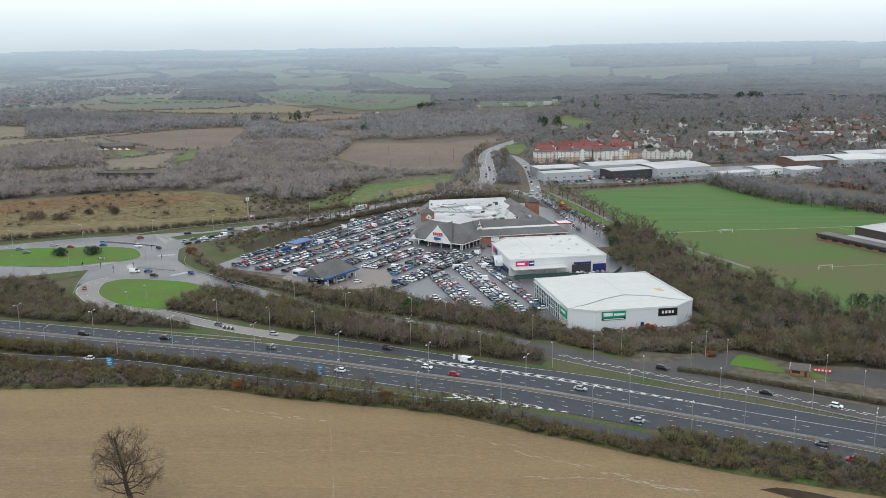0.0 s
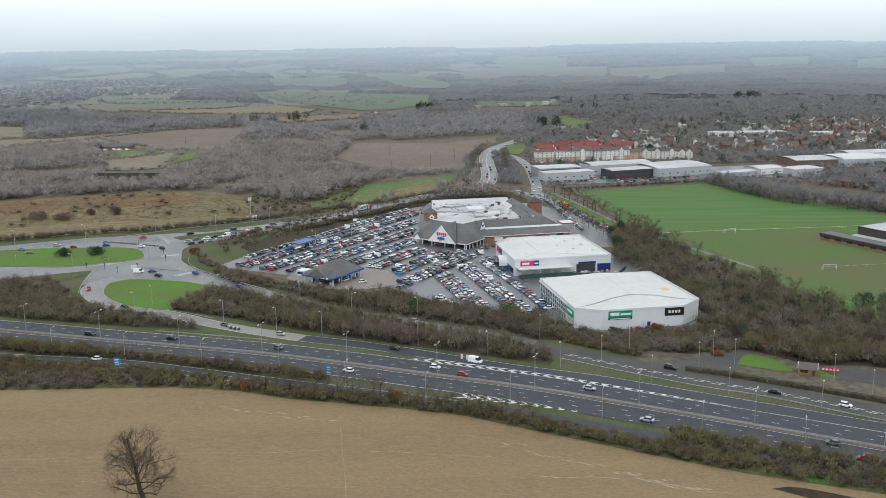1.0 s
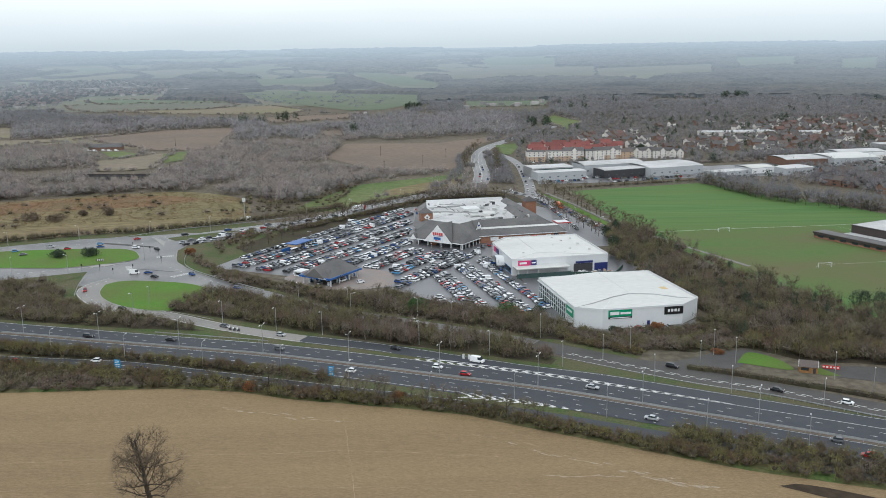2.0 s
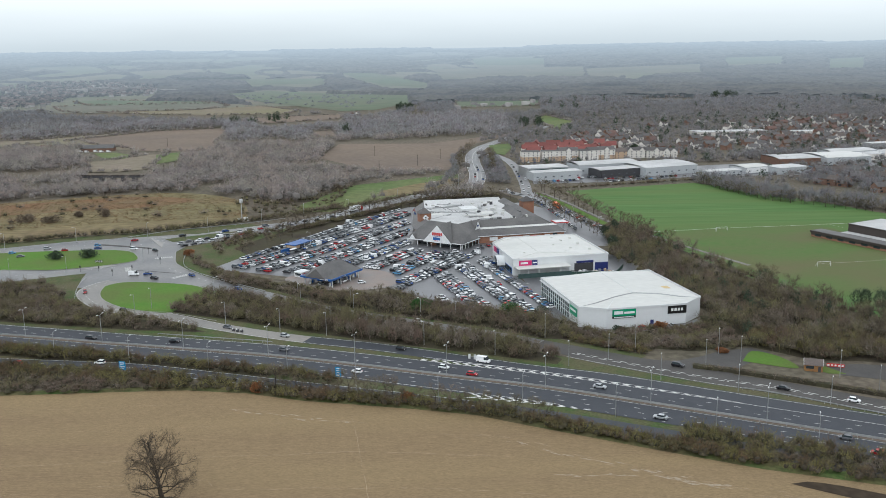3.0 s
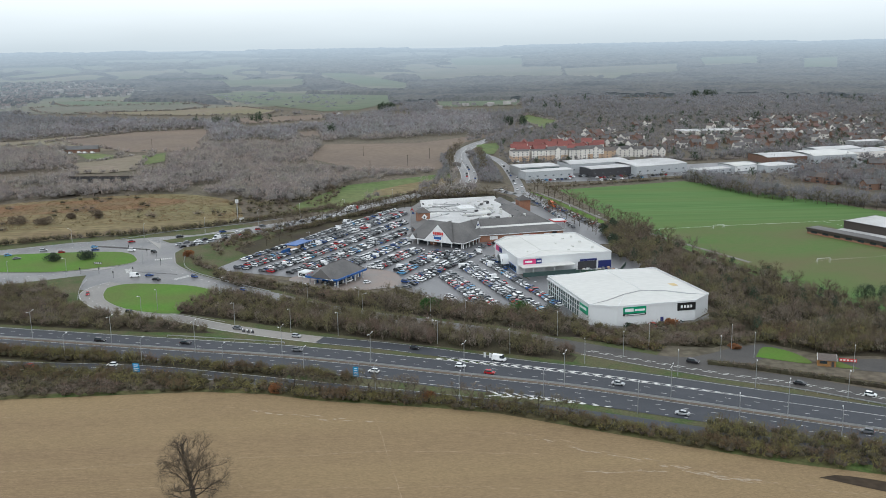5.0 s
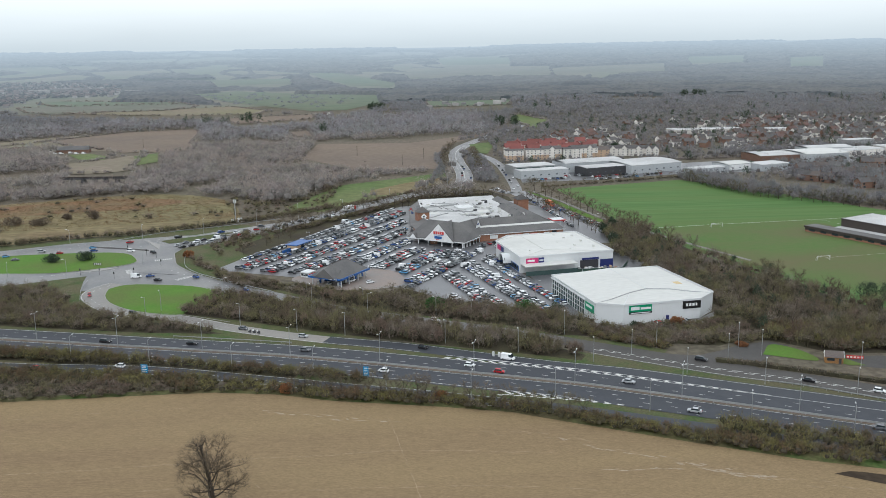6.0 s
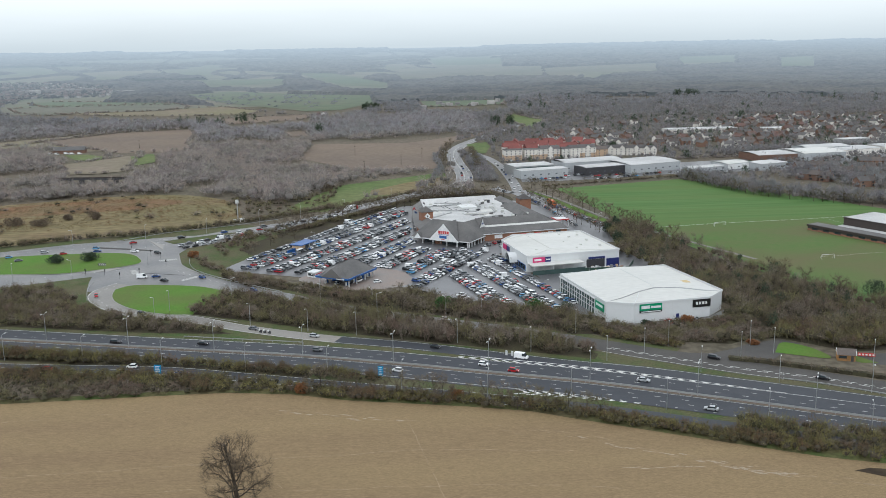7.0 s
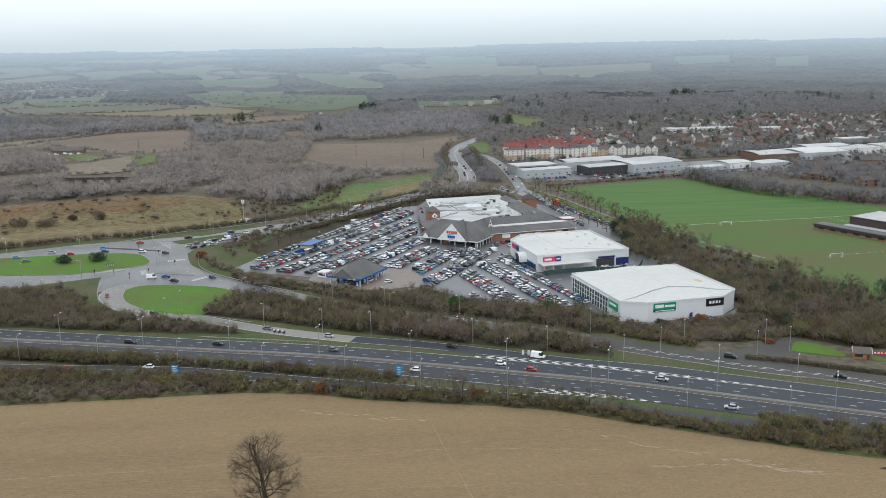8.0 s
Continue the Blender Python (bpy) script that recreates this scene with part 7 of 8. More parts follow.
belt("hedge", x[ok], y[ok], 2.2, 3.6, 64, 0.052, M_BELT, "wide dark scrub between slip road and field")
x, y = along(rng, Line([(-56, 294.5), (-36, 289.5), (-17, 284.5), (2, 278.5), (19, 268.5), (51, 250.5), (79, 236)]), 0.5, 6.5, 2.8)
belt("hedge", x, y, 1.7, 2.9, 64, 0.052, M_HEDGE, "continuous olive-brown hedge along the stubble field")
EDGE = Line([(60, 251), (79, 241), (114, 226), (180, 188), (330, 88)])
x, y = along(rng, EDGE, 1, 13, 3.8)
tall = rng.uniform(0, 1, len(x)) < 0.55
belt("hedge", x[tall], y[tall], 2.2, 5.3, 64, 0.052, M_HEDGE, "overgrown olive-green bushes in the field hedge")
belt("hedge", x[~tall], y[~tall], 2.0, 3.2, 64, 0.052, M_BELT, "overgrown brown field hedge beside the road")
x, y = along(rng, EDGE, 0.0, 3.0, 2.6)
belt("hedge", x, y, 1.5, 2.3, 64, 0.052, M_BELT, "dense brown hedge foot at the field margin")
MARSHHEDGE = Line([(-420, 520), (-330, 540), (-270, 558), (-228, 576), (-192, 584), (-150, 604), (-120, 622), (-98, 640), (-70, 668)])
x, y = along(rng, MARSHHEDGE, 2, 8, 3.4)
belt("hedge", x, y, 2.1, 4.2, 64, 0.052, M_BELT, "dark leafless hedge beside the road")

x, y = along(rng, Line([(-440, 690), (-345, 722), (-290, 745), (-255, 760), (-215, 772)]), 2, 44, 46)
belt("woodland_belt", x, y, 5.0, 10.5, 110, 0.085, M_WOOD, "rounded grey-brown willows behind the marsh")
x, y = scatter(rng, [(-140, 712), (-112, 692), (-82, 786), (-32, 826), (8, 846), (8, 864), (-30, 852), (-60, 872), (-108, 912), (-160, 850), (-170, 770)], 40)
belt("woodland_belt", x, y, 3.8, 6.0, 110, 0.085, M_WOOD, "leafless scrub along the railway by the pasture")
# hedges round the middle fields
xs, ys = [], []
for nm, poly, m in FAR_FIELDS:
    if 950 < math.hypot(*poly[0]) < 2600:
        for a, b in zip(poly, poly[1:] + poly[:1]):
            d = math.hypot(b[0] - a[0], b[1] - a[1])
            if nm != "green_field" or d > 120:
                n = int(d / 7)
                f = rng.uniform(0, 1, n)
                xs += list(a[0] + (b[0] - a[0]) * f + rng.normal(0, 1.5, n))
                ys += list(a[1] + (b[1] - a[1]) * f + rng.normal(0, 1.5, n))
belt("hedgerow", np.array(xs), np.array(ys), 3.4, 4.6, 25, 0.35, M_WOOD, "dark leafless hedgerows round distant fields")
# scrub dotted over the green valley floor
x, y = scatter(rng, [(-565, 2744), (-104, 2640), (-81, 2000), (-312, 2150), (-470, 2300)], 2200)
belt("valley_scrub", x, y, 7.0, 5.0, 24, 0.6, M_WOODFAR, "scattered scrub and small trees on valley pasture")

# dark conifers among the woods beyond the estate
x, y = scatter(rng, wedge(1300, 2100, 6, 33), 15000, KEEP)
belt("dark_conifers", x, y, 4.5, 17.0, 45, 0.5, M_EVER, "dark conifers scattered among bare woods")
x, y = along(rng, Line([(-380, 1600), (-300, 1640), (-230, 1690)]), -20, 20, 420)
belt("dark_conifers", x, y, 5.0, 18.0, 45, 0.5, M_EVER, "dark ivy-clad trees along a field edge")


# ---- far buildings ----
def windows(parent, mesh, spots):
    for x, y, z, t in spots:
        o = new("window", mesh)
        o.parent = parent
        o.matrix_basis = pose(x, y, z, 0, 0, t)


# pane glass with a pale sky reflection put into its base colour
M_PANE = plain("sky_toned_window_glass", (0.13, 0.14, 0.15), 0.15)
WINDOW = Geo().box(0, 0, 0, 1.1, 0.14, 1.2).mesh("window_pane", M_PANE)
WIDE_WINDOW = Geo().box(0, 0, 0, 1.8, 0.14, 1.0).mesh("wide_window_pane", M_PANE)


def pitched(parent, ln, dp, z, rise, mat, hip=0.0, name="roof", over=0.4):
    a, b = ln / 2 + over, dp / 2 + over
    g = Geo().add([(-a, -b, z), (a, -b, z), (a, b, z), (-a, b, z), (-a + hip, 0, z + rise), (a - hip, 0, z + rise)], ((0, 1, 5, 4), (1, 2, 5), (2, 3, 4, 5), (3, 0, 4), (3, 2, 1, 0)))
    return part(name, g, mat, parent)


def apartment(x, y, turn, ln, dp, floors, lower, upper, roof, gables=0, rise=3.0):
    ob = thing("apartment_block", "rendered and brick apartment block with a pitched roof", "apartments", x, y, height(x, y), turn, "apartment blocks in a terrace")
    h = floors * 2.55
    part("lower_wall", Geo().box(0, 0, -1, ln, dp, 1 + h * 0.48), lower, ob)
    part("upper_wall", Geo().box(0, 0, h * 0.48, ln + 0.1, dp + 0.1, h * 0.52), upper, ob)
    pitched(ob, ln, dp, h, rise, roof)
    for k in range(gables):
        gx = -ln / 2 + (k + 0.5) * ln / gables
        part("gable", Geo().add([(gx - 3, -dp / 2 - 0.6, 0), (gx + 3, -dp / 2 - 0.6, 0), (gx + 3, -dp / 2 - 0.6, h), (gx, -dp / 2 - 0.6, h + 3.0), (gx - 3, -dp / 2 - 0.6, h), (gx, 0, h + 3.0), (gx - 3, -dp / 2, 0), (gx + 3, -dp / 2, 0), (gx + 3, -dp / 2, h), (gx - 3, -dp / 2, h)], ((0, 1, 2, 3, 4), (1, 7, 8, 2), (6, 0, 4, 9))), upper, ob)
        part("gable_roof", Geo().add([(gx - 3.3, -dp / 2 - 0.9, h - 0.3), (gx, -dp / 2 - 0.9, h + 3.1), (gx + 3.3, -dp / 2 - 0.9, h - 0.3), (gx, 0, h + 3.1), (gx - 3.3, 0, h - 0.3), (gx + 3.3, 0, h - 0.3)], ((0, 1, 3, 4), (1, 2, 5, 3))), roof, ob)
    n = max(2, int(ln / 4.5))
    windows(ob, WINDOW, [(-ln / 2 + (k + 0.5) * ln / n, -dp / 2 - 0.05 - (0.6 if gables else 0), 0.8 + 2.55 * f, 0) for k in range(n) for f in range(floors)])
    return ob


apartment(100, 929, 3, 18, 13, 4, M_OCHRE, M_RENDER, M_GREYROOF, rise=1.2)
apartment(116, 932, 3, 8, 12, 4, M_RENDER, M_RENDER, M_GREYROOF, rise=1.0)
apartment(124, 931, 3, 11, 12, 4, M_OCHRE, M_RENDER, M_GREYROOF, rise=1.0)
apartment(139, 934, 2, 20, 14, 4, M_OCHRE, M_RENDER, M_GREYROOF, 1)
apartment(155, 931, 0, 9, 13, 4, M_RENDER, M_RENDER, M_GREYROOF, rise=1.5)
apartment(164, 934, 10, 10, 13, 4, M_RENDER, M_RENDER, M_GREYROOF)
apartment(178, 937, 8, 18, 12, 4, M_OCHRE, M_RENDER, M_GREYROOF, 1)
apartment(194, 940, 5, 12, 12, 3, M_OCHRE, M_OCHRE, M_BROWNROOF)
apartment(212, 949, 0, 24, 12, 3, M_RENDER, M_RENDER, M_GREYROOF, 2)
apartment(233, 945, -8, 20, 12, 3, M_RENDER, M_RENDER, M_GREYROOF, 1)
apartment(246, 938, -14, 14, 12, 3, M_OCHRE, M_RENDER, M_GREYROOF, 2)
q = random.Random(9)
for row, (y0, x0, x1) in enumerate(((955, 100, 168), (978, 98, 190), (1004, 104, 196), (1032, 112, 200))):
    x = x0
    while x < x1:
        ln = q.uniform(11, 18)
        ob = apartment(x + ln / 2, y0 + q.uniform(-5, 5), q.choice((-12, 4, 20, 80)), ln, 9, 3, q.choice((M_OCHRE, M_RENDER, M_BRICKH)), q.choice((M_RENDER, M_OCHRE)), M_REDROOF, rise=4.2)
        tagged(ob, "terraced town house with a bright red tiled roof", "house", "red-roofed town houses")
        x += ln + q.uniform(2, 6)


def works(x0, y0, x1, y1, depth, h, wall, roof, label, curve=0.8, front=None):
    """An industrial shed on the front line from (x0, y0) to (x1, y1)."""
    ln, t = math.hypot(x1 - x0, y1 - y0), math.degrees(math.atan2(y1 - y0, x1 - x0))
    ob = thing("industrial_unit", label, "industrial building", x0, y0, height(x0, y0), t, "industrial units")
    part("wall", Geo().box(ln / 2, depth / 2, -0.5, ln, depth, h + 0.5), wall, ob)
    g = Geo()
    pts, faces = [], []
    for k in range(7):
        f = k / 6
        z = h + 0.05 + curve * 4 * f * (1 - f)
        pts += [(-0.4, depth * f, z), (ln + 0.4, depth * f, z)]
        if k:
            faces.append((2 * k - 2, 2 * k - 1, 2 * k + 1, 2 * k))
    part("roof", Geo().add(pts + [(-0.4, 0, h - 0.3), (ln + 0.4, 0, h - 0.3)], faces + [(14, 15, 1, 0)]), roof, ob)
    if front:
        part("front_panel", Geo().box(ln / 2, -0.15, 0.6, ln * 0.94, 0.3, h * 0.8), front, ob)
    n = max(2, int(ln / 7))
    windows(ob, WIDE_WINDOW, [((k + 0.5) * ln / n, -0.38 if front else -0.08, h * 0.35, 0) for k in range(n)])
    return ob


works(86, 790, 130, 802, 16, 7.0, M_WORKS, M_MEMB, "pale glass-fronted industrial unit", 0.3)
works(84, 812, 122, 822, 24, 8.0, M_GALV, M_MEMB, "grey-green office unit with a flat roof", 0.3, M_GLASSG)
works(132, 824, 190, 842, 26, 8.5, M_WORKS, M_MEMB, "white industrial unit with a curved roof", 1.6)
works(146, 800, 190, 816, 20, 7.0, M_DARKM, M_MEMB, "dark grey industrial unit", 0.6, M_DARKM)
works(188, 806, 240, 826, 44, 7.5, M_WORKS, M_MEMB, "large white industrial shed with a pale roof", 1.4)
works(243, 802, 280, 816, 14, 3.6, M_WORKS, M_MEMB, "low white trade unit", 0.6)
works(279, 811, 304, 821, 22, 5.6, M_WORKS, M_ROOFW, "white trade unit with a red sign", 1.0, M_SIGNWHITE)
works(308, 806, 338, 816, 22, 5.5, M_WORKS, M_MEMB, "white two-storey office unit", 0.2)
works(330, 862, 372, 868, 36, 6.5, M_BRICKH, M_MEMB, "works building with a white roof and red brick end", 1.2)
works(374, 858, 420, 866, 44, 7.5, M_WORKS, M_ROOFW, "works building with a broad white roof", 1.4)
works(400, 905, 450, 915, 26, 7.5, M_WORKS, M_MEMB, "works building with a broad white roof", 1.2)
works(424, 890, 478, 905, 30, 6.0, M_RENDER, M_MEMB, "low pale works building", 0.5)
works(486, 912, 560, 926, 30, 6.0, M_RENDER, M_MEMB, "low pale works building", 0.5)
works(470, 966, 504, 972, 16, 9.0, M_GALV, M_MEMB, "blue-grey three-storey office block", 0.1)
works(345, 1176, 440, 1180, 26, 5.0, M_RENDER, M_MEMB, "low pale flat-roofed school building", 0.1)
works(470, 1170, 520, 1172, 20, 5.0, M_RENDER, M_MEMB, "low pale flat-roofed school building", 0.1)

# houses
M_RUSSET = material("russet_roof_tile", (0.125, 0.07, 0.056), (0.10, 0.06, 0.05), 0.4, 0.85, vary=0.12, thing=0.2)
HOUSES = []
for k, (roof, wall) in enumerate(((M_BROWNROOF, M_BRICKH), (M_BROWNROOF, M_RENDER), (M_GREYROOF, M_BRICKH), (M_GREYROOF, M_RENDER), (M_RUSSET, M_BRICKH))):
    def box_mesh(nm, geo, m):
        return geo.mesh(nm, m)
    ln, dp, h = 9.0 + k, 8.0, 5.2
    a, b = ln / 2 + 0.4, dp / 2 + 0.4
    HOUSES.append([("wall", Geo().box(0, 0, -1, ln, dp, h + 1).add([(-ln / 2, -dp / 2, h), (-ln / 2, dp / 2, h), (-ln / 2, 0, h + 2.9), (ln / 2, -dp / 2, h), (ln / 2, dp / 2, h), (ln / 2, 0, h + 2.9)], ((2, 1, 0), (3, 4, 5))).mesh("house_wall", wall)),
                   ("roof", Geo().add([(-a, -b, h - 0.2), (a, -b, h - 0.2), (a, 0, h + 3.1), (-a, 0, h + 3.1), (a, b, h - 0.2), (-a, b, h - 0.2)], ((0, 1, 2, 3), (3, 2, 4, 5))).mesh("house_roof", roof)),
                   ("chimney", Geo().box(ln * 0.3, 0.5, h + 2.2, 0.7, 0.9, 1.9).mesh("house_chimney", M_BRICKH)),
                   ("window_row", Geo().box(-2.4, -dp / 2 - 0.03, 3.2, 1.6, 0.1, 1.2).mesh("w1", M_GLASS)), ("window_row", Geo().box(-1.6, -dp / 2 - 0.03, 0.7, 2.6, 0.1, 1.4).mesh("w3", M_GLASS))])
HOUSE_WORDS = ("brick house with a brown tiled roof", "rendered house with a brown tiled roof", "brick house with a grey tiled roof", "pale rendered house with a grey roof", "brick house with a russet tiled roof")


def house(k, x, y, turn, where):
    ob = thing("house", HOUSE_WORDS[k] + " " + where, "house", x, y, height(x, y), turn, "houses on the estate")
    for nm, me in HOUSES[k]:
        o = new("window" if nm == "window_row" else nm, me)
        o.parent = ob


q = random.Random(21)
STREETS = ((205, 1000, 300, 1090, 3), (190, 1060, 290, 1160, 3), (185, 1120, 270, 1220, 2), (260, 985, 330, 1010, 2), (300, 1040, 420, 1075, 3), (330, 985, 440, 1010, 3), (345, 925, 440, 950, 2),
           (400, 1090, 560, 1130, 3), (450, 1010, 620, 1050, 4), (520, 960, 640, 990, 2), (430, 1210, 560, 1260, 3), (460, 1290, 620, 1330, 3), (560, 1180, 700, 1240, 4), (600, 1090, 720, 1120, 3), (590, 1290, 760, 1350, 3),
           (210, 1180, 330, 1300, 1), (300, 1300, 420, 1380, 1), (520, 1380, 700, 1420, 2))
for x0, y0, x1, y1, rows in STREETS:
    d = Vector((x1 - x0, y1 - y0))
    t = math.degrees(math.atan2(d.y, d.x))
    nrm = Vector((-d.y, d.x)).normalized()
    for r in range(rows):
        s = q.uniform(0, 6)
        while s < d.length:
            p = Vector((x0, y0)) + d.normalized() * s + nrm * (r * 26 + q.uniform(-3, 3))
            if q.random() < 0.5:
                house(q.choice((0, 0, 1, 1, 2, 2, 3, 3, 4)), p.x, p.y, t + q.choice((0, 0, 90, 180)) + q.uniform(-12, 12), "among garden trees")
            s += q.uniform(13, 19)
# brick terraces beyond the playing field
for x0, y0, x1, y1 in ((335, 795, 377, 799), (318, 752, 338, 722), (384, 788, 404, 774), (340, 698, 364, 704), (350, 760, 392, 752), (408, 820, 440, 812), (380, 720, 420, 722)):
    d = Vector((x1 - x0, y1 - y0))
    t = math.degrees(math.atan2(d.y, d.x))
    for k in range(max(1, int(d.length / 10))):
        p = Vector((x0, y0)) + d.normalized() * (k * 10 + 5)
        house(0 if k % 3 else 2, p.x, p.y, t, "in a terrace")
# scattered houses in the country
for x, y, k in ((51, 1533, 1), (66, 1540, 3), (109, 1562, 1), (136, 1542, 4), (120, 1575, 1), (-137, 1797, 4), (-128, 1804, 3), (96, 1550, 0)):
    house(k, x, y, q.uniform(0, 180), "among country trees")
town = thing("distant_town", "small distant town of mixed roofs among trees", "houses", kind="stuff")
gw, gr, gl = Geo(), Geo(), Geo()
for x, y in zip(*[list(map(float, v)) for v in scatter(rng, TOWN, 900)]):
    z, t = height(x, y), q.uniform(0, 180)
    (gw if q.random() < 0.75 else gl).box(x, y, z, 12, 8, 6, t)
    m = pose(x, y, z, 0, 0, t)
    gr.add([m @ Vector(p) for p in ((-6.4, -4.4, 5.8), (6.4, -4.4, 5.8), (6.4, 0, 9), (-6.4, 0, 9), (6.4, 4.4, 5.8), (-6.4, 4.4, 5.8))], ((0, 1, 2, 3), (3, 2, 4, 5)))
for x, y, l in ((-1050, 2900, 60), (-980, 2960, 80), (-930, 2930, 50), (-900, 2980, 40), (-760, 2860, 50)):
    gl.box(x, y, height(x, y), l, 24, 10, 8)
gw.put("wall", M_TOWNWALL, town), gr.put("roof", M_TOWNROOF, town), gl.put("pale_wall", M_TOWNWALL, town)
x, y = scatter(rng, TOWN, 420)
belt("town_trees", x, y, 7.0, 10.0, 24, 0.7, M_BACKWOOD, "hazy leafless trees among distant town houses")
hamlet = thing("distant_hamlet", "scatter of pale houses on the far slopes", "houses", kind="stuff")
g = Geo()
for k in range(70):
    x, y = q.choice(((150, 2390, 40), (-130, 2650, 40), (1420, 4300, 90), (700, 4050, 120), (-300, 3700, 60), (170, 2000, 30), (1000, 4100, 100)))[:2]
    x, y = x + q.gauss(0, 45), y + q.gauss(0, 25)
    g.box(x, y, height(x, y), q.uniform(8, 18), 8, q.uniform(5, 8), q.uniform(0, 180))
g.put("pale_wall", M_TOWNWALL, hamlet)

# farm, viaduct, mast
farm = thing("farm_building", "long farm building with a dark roof and brick end", "barn", -404, 1139, height(-404, 1139), 4)
part("wall", Geo().box(0, 0, -1, 40, 14, 5), M_BRICKH, farm)
pitched(farm, 40, 14, 4, 4, M_SLATE)
part("annexe", Geo().box(-30, 4, -1, 16, 9, 4.5), M_RENDER, farm)
house(4, -470, 1150, 10, "beside the farm")
house(0, -440, 1128, 70, "beside the farm")
for k in range(6):
    car("van", "white", -430 + 9 * k, 1124 + q.uniform(-4, 4), q.uniform(0, 90), height(-430 + 9 * k, 1124) + 0.05, "parked in the farm yard", False)
via = thing("rail_viaduct", "dark brick rail viaduct half hidden by trees", "bridge", -294, 834, height(-294, 834), -4)
part("deck", Geo().box(0, 0, 3.6, 78, 7, 1.6), M_DARKM, via)
part("parapet", Geo().box(0, -3.4, 5.2, 78, 0.4, 0.9), M_HALL, via)
for k in range(8):
    part("pier", Geo().box(-35 + 10 * k, 0, -1, 2.6, 6.4, 4.6), M_DARKM, via)
mast = thing("telecom_mast", "grey telecom mast with white antenna panels", "mast", -136, 627, 0, 20)
part("pole", Geo().tube((0, 0, 0), (0, 0, 15), 0.4, 0.3, 8), M_GALV, mast)
for a in range(6):
    part("antenna", Geo().box(0.9 * math.cos(a * 1.047), 0.9 * math.sin(a * 1.047), 12.6, 0.3, 0.3, 2.4, a * 60), M_SIGNWHITE, mast)
part("headframe", Geo().tube((0, 0, 13.2), (0, 0, 13.5), 1.0, 1.0, 8), M_GALV, mast)
part("cabinet", Geo().box(2.5, -1, 0, 3, 1.2, 2.4), M_SIGNWHITE, mast)
part("cabinet", Geo().box(-2.2, -1, 0, 2, 1.2, 2.0), M_SIGNWHITE, mast)

# ---- street furniture ----
POLE12 = Geo().tube((0, 0, 0), (0, 0, 12), 0.14, 0.08, 6).mesh("pole12", M_GALV)
POLE10 = Geo().tube((0, 0, 0), (0, 0, 10), 0.13, 0.08, 6).mesh("pole10", M_GALV)
POLE8 = Geo().tube((0, 0, 0), (0, 0, 8), 0.11, 0.07, 6).mesh("pole8", M_GALV)
ARM = Geo().tube((0, 0, 0), (1.6, 0, 0.35), 0.06, 0.05, 5).mesh("arm", M_GALV)
HEAD = Geo().add([(-0.1, -0.2, 0), (0.9, -0.15, 0.05), (0.9, 0.15, 0.05), (-0.1, 0.2, 0), (0, -0.14, 0.22), (0.8, -0.1, 0.2), (0.8, 0.1, 0.2), (0, 0.14, 0.22)],
                 ((3, 2, 1, 0), (4, 5, 6, 7), (0, 1, 5, 4), (1, 2, 6, 5), (2, 3, 7, 6), (3, 0, 4, 7))).mesh("lantern", M_LANTERN)


def street_lamp(x, y, turn, pole=POLE10, h=10.0, heads=1, arm=True, label="tall grey steel street lamp at the roadside", group="street lamps"):
    ob = thing("street_lamp", label, "street lamp", x, y, height(x, y) + 0.05, turn, group)
    for nm, me, at, tz in [("pole", pole, (0, 0, 0), 0)] + [("arm", ARM, (0, 0, h - 0.1), 180 * k) for k in range(heads if arm else 0)] + [("lantern", HEAD, ((1.5 if arm else -0.2) * (1 - 2 * k), 0, h + (0.22 if arm else 0)), 180 * k) for k in range(heads)]:
        o = new(nm, me)
        o.parent = ob
        o.matrix_basis = pose(*at, 0, 0, tz)


for k in range(-7, 8):
    s = MEDIAN.near(-40, 327) + 36.4 * k
    if 0 < s < MEDIAN.length:
        p = MEDIAN.at(s, 0)
        street_lamp(p.x, p.y, MEDIAN.turn(s) + 90, POLE12, 12.0, 2, label="twin-armed steel street lamp on the central reserve")
for x, y in ((-188, 350), (-157, 344), (-126, 336), (-94, 326), (-64, 319), (-38, 301), (-10, 288), (18, 287), (46, 273), (74, 260), (100, 247), (128, 230)):
    street_lamp(x, y, 70, POLE10, 10.0)
for x, y in ((-99, 383), (-74, 371), (-54, 364), (-14, 349), (13, 335), (39, 321), (69, 305), (92, 292), (118, 279), (146, 262), (-142, 398)):
    street_lamp(x, y, -110, POLE10, 10.0)
for x, y in ((35, 355), (67, 335), (89, 318), (98, 331), (103, 321), (132, 303), (138, 287), (55, 327)):
    street_lamp(x, y, -110, POLE10, 10.0, 1, False)
for x, y in ((-230, 476), (-201, 478), (-169, 506), (-138, 410), (-113, 427), (-262, 545), (-225, 560), (-185, 572), (-150, 585), (-120, 612), (-94, 631), (-64, 648), (-30, 690), (0, 728), (20, 770), (50, 800), (30, 850), (54, 905), (32, 940)):
    street_lamp(x, y, q.uniform(0, 360), POLE10, 9.8)
for x, y in ((-47, 408), (-45, 399), (-75, 439), (-71, 418), (-15, 389), (0, 384), (-80, 543), (-17, 478), (-60, 560), (-40, 520), (-8, 500), (-95, 500), (22, 440), (33, 412), (18, 470), (-45, 590), (-70, 510), (5, 425), (-18, 545), (90, 610), (100, 575)):
    street_lamp(x, y, q.uniform(0, 360), POLE8, 7.8, 1, True, "slim grey car park lamp on a steel pole", "car park lamps")


